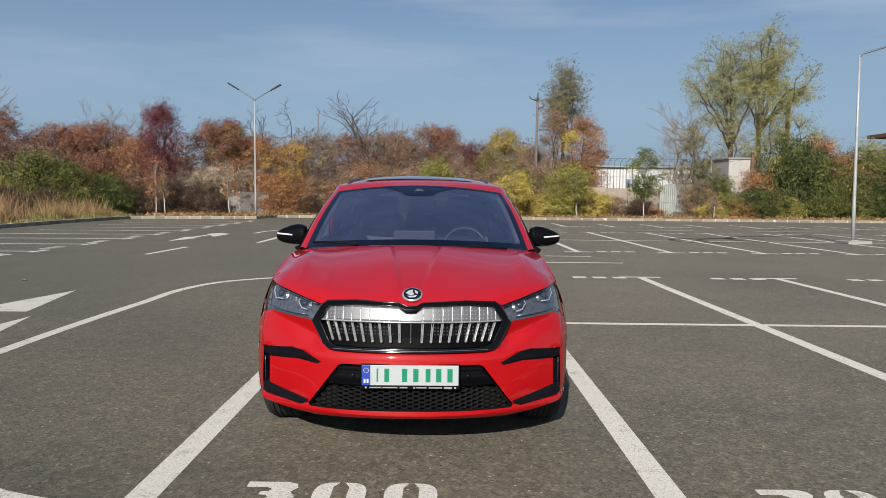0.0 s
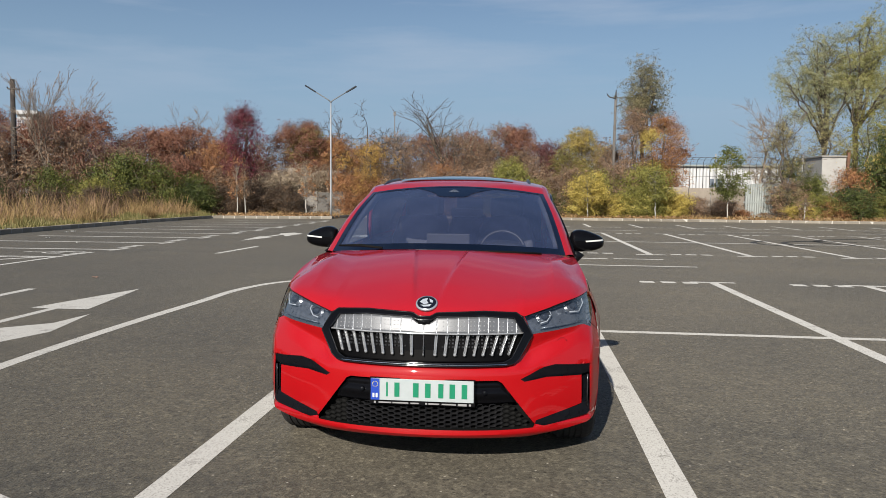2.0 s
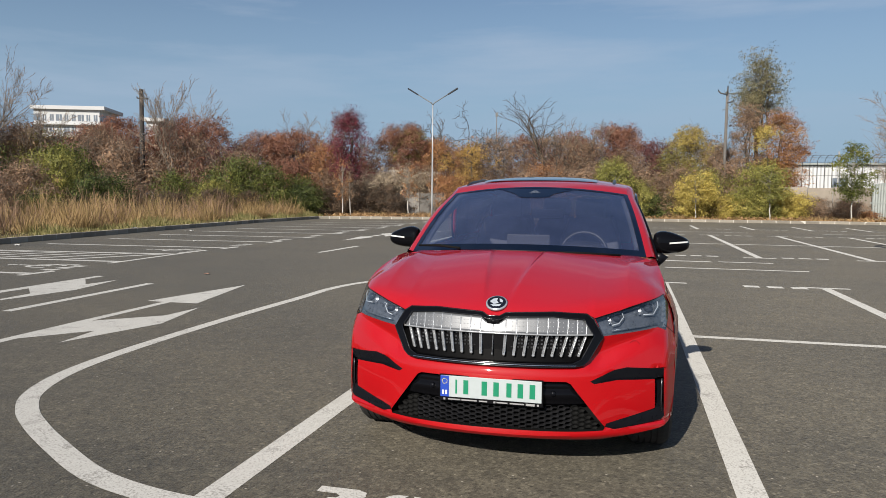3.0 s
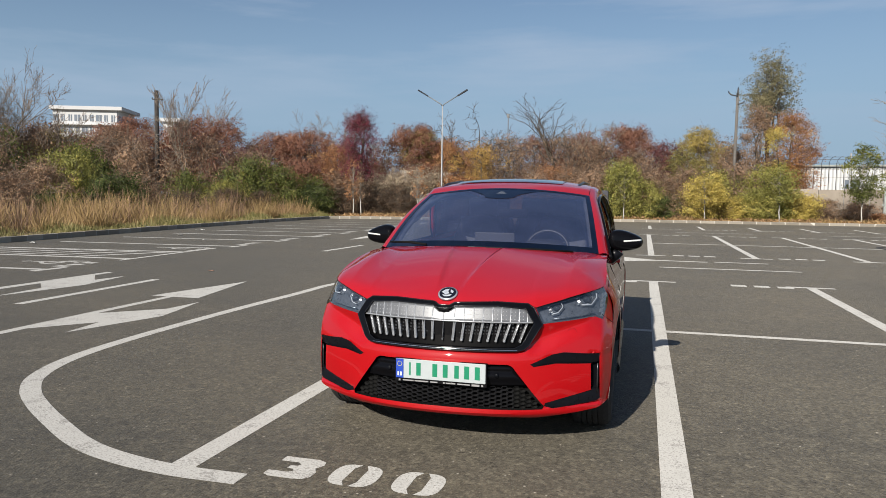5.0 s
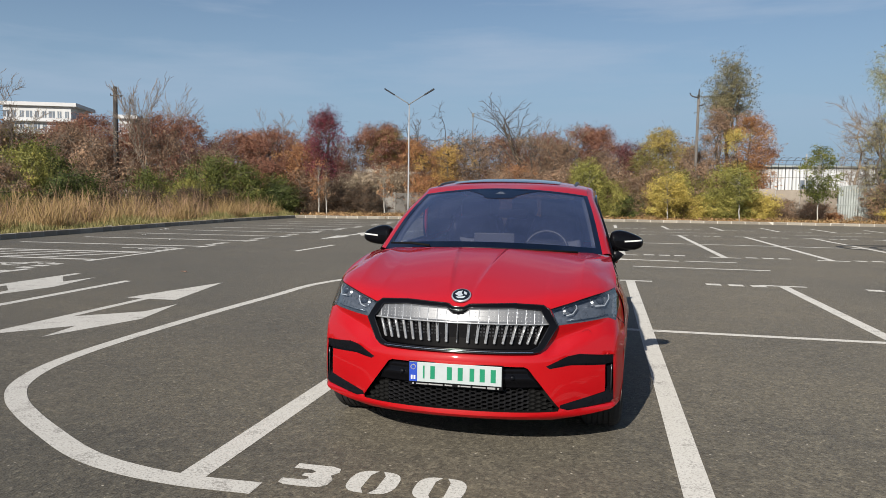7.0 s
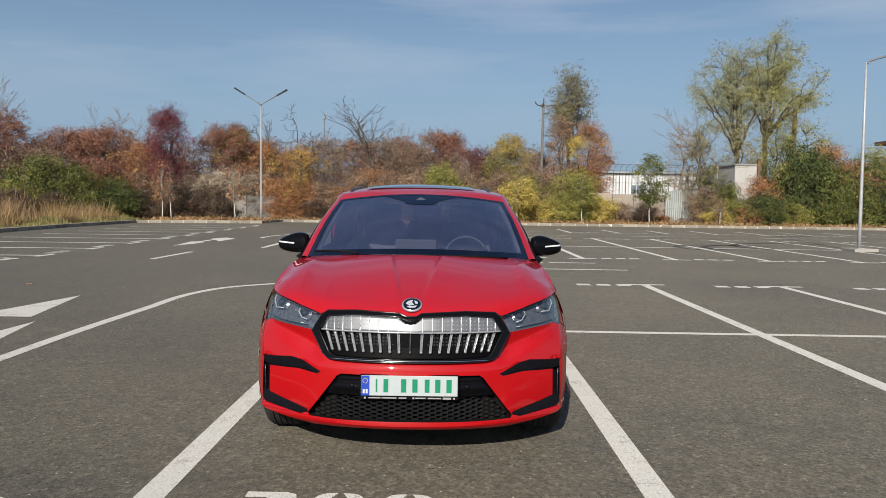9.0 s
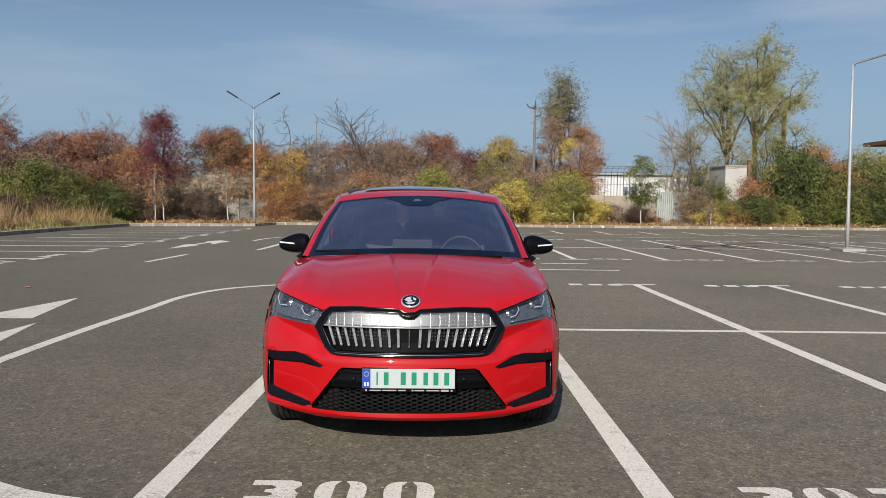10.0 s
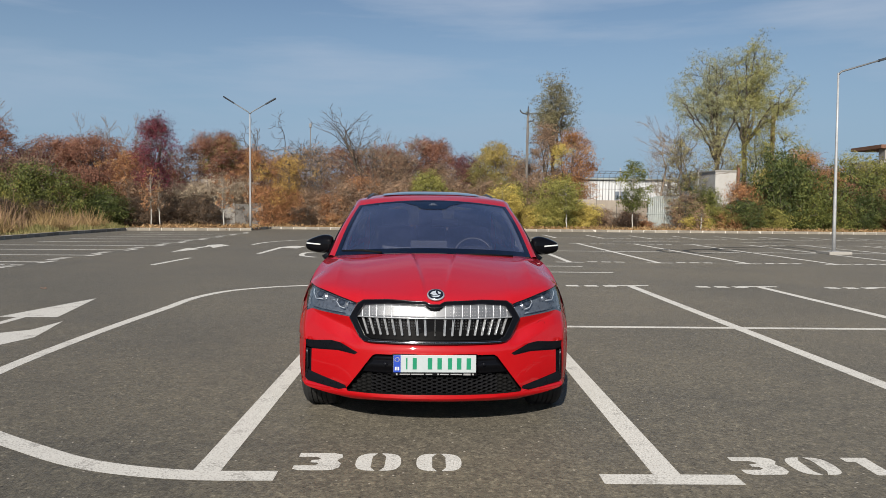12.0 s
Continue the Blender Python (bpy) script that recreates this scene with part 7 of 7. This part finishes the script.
    def girth(t):
        """Round-off towards the ends, middle height and half height of the shell at t, from the inner end to the tip."""
        w = max(0.0, 1 - abs(t) ** (10 if t < 0 else 7)) ** 0.5
        zt, zb = soft_interp(t, [-1, -0.5, 0, 0.5, 1], [0.090, 0.108, 0.098, 0.074, 0.050], 0.2), soft_interp(t, [-1, -0.5, 0, 0.5, 1], [-0.030, -0.052, -0.052, -0.042, -0.022], 0.2)
        return w, (zt + zb) / 2, (zt - zb) / 2

    def shell(u, v):
        a = 2 * math.pi * v
        t = -1 + 2 * u
        w, zc, hh = girth(t)
        c, d = math.cos(a), math.sin(a)
        z = zc + hh * w * math.copysign(abs(d) ** 0.8, d)
        y = 0.085 * w * (-(abs(c) ** 0.7) if c > 0 else 0.45 * abs(c) ** 0.5)
        return (s * 0.126 * t, y + 0.03 * t, z)

    def lit_face(u, v):
        """A strip on the shell's face that rises a little towards the tip."""
        t = -0.12 + 1.0 * u
        w, zc, hh = girth(t)
        z = 0.024 + 0.010 * u + 0.011 * (v - 0.5)
        d = min(1.0, abs(z - zc) / max(0.004, hh * w)) ** 1.25
        return (s * 0.126 * t, -0.085 * w * math.sqrt(1 - d * d) ** 0.7 + 0.03 * t - 0.003, z)
    V, F = grid(shell, 22, 28)
    child("mirror_shell", arrays("mirror_shell", V, F, GLOSS_BLACK, True), mir)
    V, F = grid(lit_face, 16, 4)
    child("indicator", from_bm(thick(V, F, 0.004), "indicator", WHITE_PLASTIC, True), mir, "white indicator strip")
    V, F = tube_arrays([(s * -0.06, 0.0, -0.05), (s * -0.085, 0.0, -0.09), (s * -0.115, -0.005, -0.125), (s * -0.15, -0.005, -0.145)], [0.055, 0.046, 0.038, 0.034], 12)
    child("mirror_foot", arrays("mirror_foot", V, F, SATIN_BLACK, True), mir)
    V, F = grid(lambda u, v: (s * (-0.095 + 0.165 * u), 0.034, -0.030 + (0.105 - 0.030 * u) * v), 4, 4)
    child("mirror_glass", from_bm(thick(V, F, 0.003), "mirror_glass", CHROME), mir, "mirror glass")

# wipers
for pts in ([(-0.72, 1.225, 1.088), (-0.55, 1.13, 1.098), (-0.40, 1.07, 1.088)], [(0.05, 0.985, 1.080), (0.35, 1.03, 1.078), (0.62, 1.15, 1.062)]):
    pts = [(x, y - 0.006, z + 0.002) for x, y, z in pts]
    ctube("wiper", pts, [0.007, 0.010, 0.008], MATT_BLACK, "black wiper arm", 6)
V, F = grid(lambda u, v: (lambda x: (x, 0.94 + 0.5 * x * x + 0.06 * v, 1.078 - 0.045 * (x / 0.78) ** 2 + 0.002 * v))(-0.74 + 1.48 * u), 24, 2)
cpart("cowl", arrays("cowl", V, F, MATT_BLACK, True), "black cowl strip below the windscreen")

# tail window, lamps and plate band at the back
V, F = grid(lambda u, v: ((2 * v - 1) * (0.64 + 0.10 * (1 - u)), 4.66 - 0.26 * u - 0.05 * (2 * v - 1) ** 2, 1.075 + 0.43 * u - 0.04 * (2 * v - 1) ** 2 * u), 8, 16)
cpart("rear_window", facing_out(arrays("rear_window", V, F, REAR_GLASS, True)), "tinted rear window")
for s in (1, -1):
    bm = bmesh.new()
    box(bm, min(s * 0.50, s * 0.735), max(s * 0.50, s * 0.735), 4.24, 4.32, 0.95, 1.52, 0.02)
    cpart("rear_pillar_lining", from_bm(bm, "rear_pillar_lining", CABIN), "dark rear pillar lining")
TAIL = plain("tail_lamp_red", (0.35, 0.008, 0.01), 0.12, coat=0.5)
for s in (1, -1):
    V, F = grid(lambda u, v: (s * (0.42 + 0.40 * u), 4.605 - 0.10 * u ** 3 + 0.012, 0.86 + 0.02 * u + 0.085 * v), 10, 3)
    cpart("tail_lamp", from_bm(thick(V, F, 0.02), "tail_lamp", TAIL, True), "red tail lamp")
bm = bmesh.new()
box(bm, -0.70, 0.70, 4.50, 4.63, 0.28, 0.42, 0.03)
cpart("rear_diffuser", from_bm(bm, "rear_diffuser", SATIN_BLACK), "black rear apron")

# underbody and inner arches
bm = bmesh.new()
box(bm, -0.62, 0.62, 0.35, 4.45, 0.17, 0.30, 0.03)
box(bm, -0.84, 0.84, 1.36, 3.18, 0.19, 0.30, 0.03)
box(bm, -0.45, 0.45, 0.16, 0.45, 0.225, 0.30, 0.02)
box(bm, -0.60, 0.60, 0.30, 1.35, 0.28, 0.78, 0.03)
box(bm, -0.60, 0.60, 3.15, 4.40, 0.28, 0.80, 0.03)
cpart("underbody", from_bm(bm, "underbody", MATT_BLACK), "black underbody")
V, F = grid(lambda u, v: (lambda x: (x, skin(x, float(np.interp(abs(x), [0, 0.25, 0.53, 0.84], [0.216, 0.212, 0.203, 0.243])))[1] + 0.015 + 0.40 * v, float(np.interp(abs(x), [0, 0.25, 0.53, 0.84], [0.222, 0.218, 0.210, 0.250])) - 0.03 * min(1.0, 6 * v)))(-0.84 + 1.68 * u), 40, 6)
cpart("splitter", arrays("splitter", V, F, MATT_BLACK), "black lower splitter")
for s in (1, -1):
    for cy, r in ((FW, 0.385), (RW, 0.408)):
        V, F = grid(lambda u, v: (s * (side(cy, 0.6) - 0.045 - 0.24 * v), cy + r * math.cos(math.pi * (1.08 * u - 0.04)), 0.36 + r * math.sin(math.pi * (1.08 * u - 0.04))), 24, 3)
        cpart("arch_liner", arrays("arch_liner", V, F, MATT_BLACK, True), "black wheel-arch liner")
        V, F = grid(lambda u, v: (lambda a: (s * (side(cy + (r + 0.02) * math.cos(a), 0.36 + (r + 0.02) * math.sin(a)) + 0.001 + 0.003 * math.sin(math.pi * v)), cy + (r - 0.004 + 0.020 * v) * math.cos(a), 0.36 + (r - 0.004 + 0.020 * v) * math.sin(a)))(math.pi * (0.02 + 0.80 * u) if cy == FW else math.pi * u), 30, 3)
        cpart("arch_lip", arrays("arch_lip", V, F, RED, True), "red wheel-arch lip")
    V, F = grid(lambda u, v: (s * (side(1.4 + 1.75 * u, 0.30) - 0.005 + 0.022 * math.sin(math.pi * v)), 1.32 + 1.90 * u, 0.20 + 0.09 * v), 20, 5)
    cpart("sill", arrays("sill", V, F, SATIN_BLACK, True), "black sill strip")

# ---- wheels
def wheel(cx, cy, s):
    w = cpart("wheel", None, "dark alloy wheel with a low-profile tyre")
    w.matrix_basis = CAR_M @ Matrix.Translation((cx, cy, WHEEL_R))
    half = 0.118
    prof = [(-half + 0.012, 0.262), (-half, 0.285), (-half - 0.004, 0.318), (-half + 0.012, 0.346), (-half + 0.035, 0.3595)]
    # tread ribs with grooves between
    for g in range(5):
        x0 = -half + 0.036 + g * 0.033
        prof += [(x0, 0.3615), (x0 + 0.026, 0.3615), (x0 + 0.0265, 0.353), (x0 + 0.0325, 0.353)]
    prof = prof[:-2] + [(half - 0.035, 0.3595), (half - 0.012, 0.346), (half + 0.004, 0.318), (half, 0.285), (half - 0.012, 0.262)]
    n = 48
    V = [(x, r * math.cos(2 * math.pi * k / n), r * math.sin(2 * math.pi * k / n)) for k in range(n) for x, r in prof]
    m_ = len(prof)
    F = [(k * m_ + i, k * m_ + i + 1, ((k + 1) % n) * m_ + i + 1, ((k + 1) % n) * m_ + i) for k in range(n) for i in range(m_ - 1)]
    child("tyre", arrays("tyre", V, F, TYRE, False), w, "black tyre with tread grooves")
    rp = [(-0.105, 0.262), (-0.09, 0.245), (0.0, 0.235), (0.095, 0.25), (0.108, 0.268)]
    V = [(x * s, r * math.cos(2 * math.pi * k / n), r * math.sin(2 * math.pi * k / n)) for k in range(n) for x, r in rp]
    m_ = len(rp)
    F = [(k * m_ + i, k * m_ + i + 1, ((k + 1) % n) * m_ + i + 1, ((k + 1) % n) * m_ + i) for k in range(n) for i in range(m_ - 1)]
    rim = child("rim", arrays("rim", V, F, ALLOY, True), w, "dark alloy rim")
    for k in range(5):
        bm = bmesh.new()
        box(bm, 0.055, 0.095, -0.032, 0.032, 0.03, 0.255, 0.008)
        for v in bm.verts:
            if v.co.z > 0.15:
                v.co.y *= 1.5
        child("spoke", from_bm(bm, "spoke", ALLOY), w, m=pose(0, 0, 0, 72 * k, 0, 0) @ Matrix.Diagonal((s, 1, 1, 1)))
    bm = bmesh.new()
    bmesh.ops.create_cone(bm, segments=20, radius1=0.06, radius2=0.05, depth=0.05, cap_ends=True, matrix=Matrix.Translation((0.07 * s, 0, 0)) @ pose(0, 0, 0, 0, 90 * s))
    child("hub", from_bm(bm, "hub", ALLOY, True), w)
    bm = bmesh.new()
    bmesh.ops.create_cone(bm, segments=28, radius1=0.17, radius2=0.17, depth=0.025, cap_ends=True, matrix=pose(0, 0, 0, 0, 90))
    child("brake_disc", from_bm(bm, "brake_disc", SILVER, True), w, "steel brake disc")


for s in (1, -1):
    wheel(s * 0.795, FW, s)
    wheel(s * 0.795, RW, s)

# ---- cabin seen through the glass
cab = cpart("cabin", None, "dark cabin with seats and steering wheel")
bm = bmesh.new()
box(bm, -0.80, 0.80, 1.30, 4.4, 0.28, 0.36, 0.02)
cpart("cabin_floor", from_bm(bm, "cabin_floor", CABIN), parent=cab)
V, F = grid(lambda u, v: ((2 * v - 1) * (0.74 + 0.03 * u), 1.06 + 0.42 * (2 * v - 1) ** 2 * (1 - u) + 0.72 * u, 1.050 - 0.02 * (2 * v - 1) ** 2 - 0.02 * u - 0.16 * max(0, u - 0.85) / 0.15), 16, 24)
dash = cpart("dashboard", from_bm(thick(V, F, 0.03), "dashboard", DASH, True), "dark dashboard", parent=cab)
bm = bmesh.new()
box(bm, -0.19, 0.125, 1.70, 1.72, 0.98, 1.155, 0.008)
cpart("screen", from_bm(bm, "screen", CABIN_GREY), "grey back of the central screen", parent=cab)
bm = bmesh.new()
box(bm, -0.72, 0.72, 1.45, 1.74, 0.45, 1.0, 0.03)
cpart("dash_body", from_bm(bm, "dash_body", DASH), parent=cab)
V, F = grid(lambda u, v: (0.36 + 0.19 * (2 * u - 1), 1.60 + 0.20 * v, 1.04 + 0.075 * (1 - (2 * u - 1) ** 4) * math.sin(math.pi * min(1.0, 0.15 + 0.85 * v))), 12, 6)
cpart("instrument_cowl", from_bm(thick(V, F, 0.01), "instrument_cowl", DASH, True), "dark instrument cowl", parent=cab)
sw = Matrix.Translation((0.36, 1.86, 1.022)) @ pose(0, 0, 0, 68)
V, F = grid(lambda u, v: tuple(sw @ Vector(((0.164 + 0.014 * math.cos(2 * math.pi * v)) * math.cos(2 * math.pi * u), (0.158 + 0.014 * math.cos(2 * math.pi * v)) * math.sin(2 * math.pi * u), 0.014 * math.sin(2 * math.pi * v)))), 40, 10)
cpart("steering_wheel", arrays("steering_wheel", V, F, WHEEL_BLACK, True), "dark steering wheel", parent=cab)
bm = bmesh.new()
box(bm, -0.07, 0.07, -0.055, 0.055, -0.02, 0.02, 0.012, m=sw)
box(bm, -0.175, 0.175, -0.018, 0.018, -0.01, 0.006, 0.004, m=sw)
cpart("wheel_hub", from_bm(bm, "wheel_hub", WHEEL_BLACK), parent=cab)


def seat(cx, cy, w):
    st = cpart("seat", None, parent=cab)
    st.matrix_basis = Matrix.Translation((cx, cy, 0))
    bm = bmesh.new()
    box(bm, -w / 2, w / 2, -0.28, 0.28, 0.52, 0.70, 0.05)
    me = from_bm(bm, "seat_cushion", SEAT_GREY, True)
    a = new("seat_cushion", me)
    a.parent = cab
    a.matrix_basis = Matrix.Translation((cx, cy, 0))
    V, F = grid(lambda u, v: (cx + (2 * v - 1) * w / 2 * (1 - 0.25 * max(0, u - 0.7) / 0.3), cy + 0.24 + 0.16 * u + 0.05 * (1 - (2 * v - 1) ** 2), 0.62 + 0.62 * u), 10, 10)
    cpart("backrest", from_bm(thick(V, F, 0.11), "backrest", SEAT_GREY, True), parent=cab)
    bm = bmesh.new()
    box(bm, cx - 0.135, cx + 0.135, cy + 0.40, cy + 0.50, 1.24, 1.42, 0.045)
    cpart("headrest", from_bm(bm, "headrest", CABIN, True), parent=cab)
    bpy.data.objects.remove(st)


for cx in (-0.37, 0.37):
    seat(cx, 2.42, 0.52)
for cx in (-0.40, 0.0, 0.40):
    seat(cx, 3.30, 0.44)
bm = bmesh.new()
box(bm, -0.015, 0.215, 1.74, 1.77, 1.272, 1.340, 0.014)
cpart("inner_mirror", from_bm(bm, "inner_mirror", GLOSS_BLACK), "inside mirror", parent=cab)
for s in (1, -1):
    V, F = grid(lambda u, v: (s * (0.80 - 0.0 * v), 1.45 + 2.8 * u, 0.40 + 0.62 * v), 6, 3)
    cpart("door_lining", arrays("door_lining", V, F, CABIN), parent=cab)

# ---------------------------------------------------------------- kerb stones, one by one
MORTAR = stone_material("mortar", (0.34, 0.32, 0.28), (0.50, 0.48, 0.43), 6)


def kerb_run(name, pts, material, label, step=0.62, h=0.165, w=0.17):
    k = tagged(new(name), label, "kerb", kind="structure")
    shared = {}
    rng = random.Random(len(pts) + int(step * 100))
    for (xa, ya), (xb_, yb_) in zip(pts, pts[1:]):
        L = math.hypot(xb_ - xa, yb_ - ya)
        n = max(1, round(L / step))
        ang = math.degrees(math.atan2(yb_ - ya, xb_ - xa))
        key = round(L / n, 3)
        if key not in shared:
            bm = bmesh.new()
            box(bm, -key / 2 + 0.02, key / 2 - 0.02, 0.0, w, -0.05, h)
            bmesh.ops.bevel(bm, geom=[e for e in bm.edges if all(v.co.z > 0.05 for v in e.verts)], offset=0.014, segments=1, affect="EDGES")
            shared[key] = from_bm(bm, "kerb_stone", material)
        bm = bmesh.new()
        box(bm, -L / 2, L / 2, 0.004, w - 0.004, -0.05, h - 0.006)
        child("mortar", from_bm(bm, "mortar", MORTAR), k, m=pose((xa + xb_) / 2, (ya + yb_) / 2, 0, 0, 0, ang))
        for i in range(n):
            t = (i + 0.5) / n
            child("kerb_stone", shared[key], k, m=pose(xa + (xb_ - xa) * t, ya + (yb_ - ya) * t, rng.uniform(-0.008, 0.006), rng.uniform(-1, 1), rng.uniform(-0.5, 0.5), ang + rng.uniform(-0.7, 0.7)))


kerb_run("kerb_side", [(-15.3, -8), (-15.4, 6), (-15.75, 12.0), (-16.6, 22.0), (-17.0, 30.0), (-16.8, 37.3)], KERB_DARK, "low weathered dark concrete kerb beside the grass")
kerb_run("kerb_corner", [(-10.1, 39.3), (-9.7, 42.6)], KERB_DARK, "short dark concrete kerb at the corner")
kerb_run("kerb_back", [(-16.8, 37.3), (-10.1, 39.3)], KERB, "pale concrete kerb by the lamp post")
kerb_run("kerb_back_long", [(-9.7, 42.6), (52, 42.6)], KERB, "long pale concrete kerb along the back", step=0.8)


# ---------------------------------------------------------------- scraps blown against the kerb
SCRAP = plain("pale_paper", (0.52, 0.52, 0.50), 0.8, vary=0.1, scale=40)
SCRAP_TAN = plain("flattened_carton", (0.30, 0.17, 0.12), 0.8, vary=0.2, scale=40)


def scrap(x, y, z, w, turn, material, label):
    """A crumpled flat scrap, lying on the ground."""
    rng = random.Random(int(abs(x * 131 + y * 17)))
    V, F = grid(lambda u, v: ((u - 0.5) * w * (1 - 0.25 * abs(v - 0.5)), (v - 0.5) * w * 0.7, 0.012 + rng.uniform(0.0, 0.22) * w), 4, 3)
    me = from_bm(thick(V, F, 0.002), "paper_scrap", material)
    ob = new("paper_scrap", me)
    ob.matrix_basis = pose(x, y, z, 0, 0, turn)
    tagged(ob, label, "litter", group="scraps by the kerb")


for x, y, z, w, turn in ((-14.98, 12.55, 0.0, 0.16, 20), (-15.25, 20.8, 0.0, 0.13, 70), (-15.32, 21.3, 0.0, 0.15, 10), (-13.75, 17.5, 0.0, 0.14, 40), (-11.65, 15.75, 0.0, 0.10, 15), (-17.2, 20.4, 0.10, 0.2, 30)):
    scrap(x, y, z, w, turn, SCRAP, "small crumpled white paper scrap near the kerb")
scrap(-6.41, 7.85, 0.0, 0.10, 25, SCRAP_TAN, "small flattened reddish carton on the asphalt")
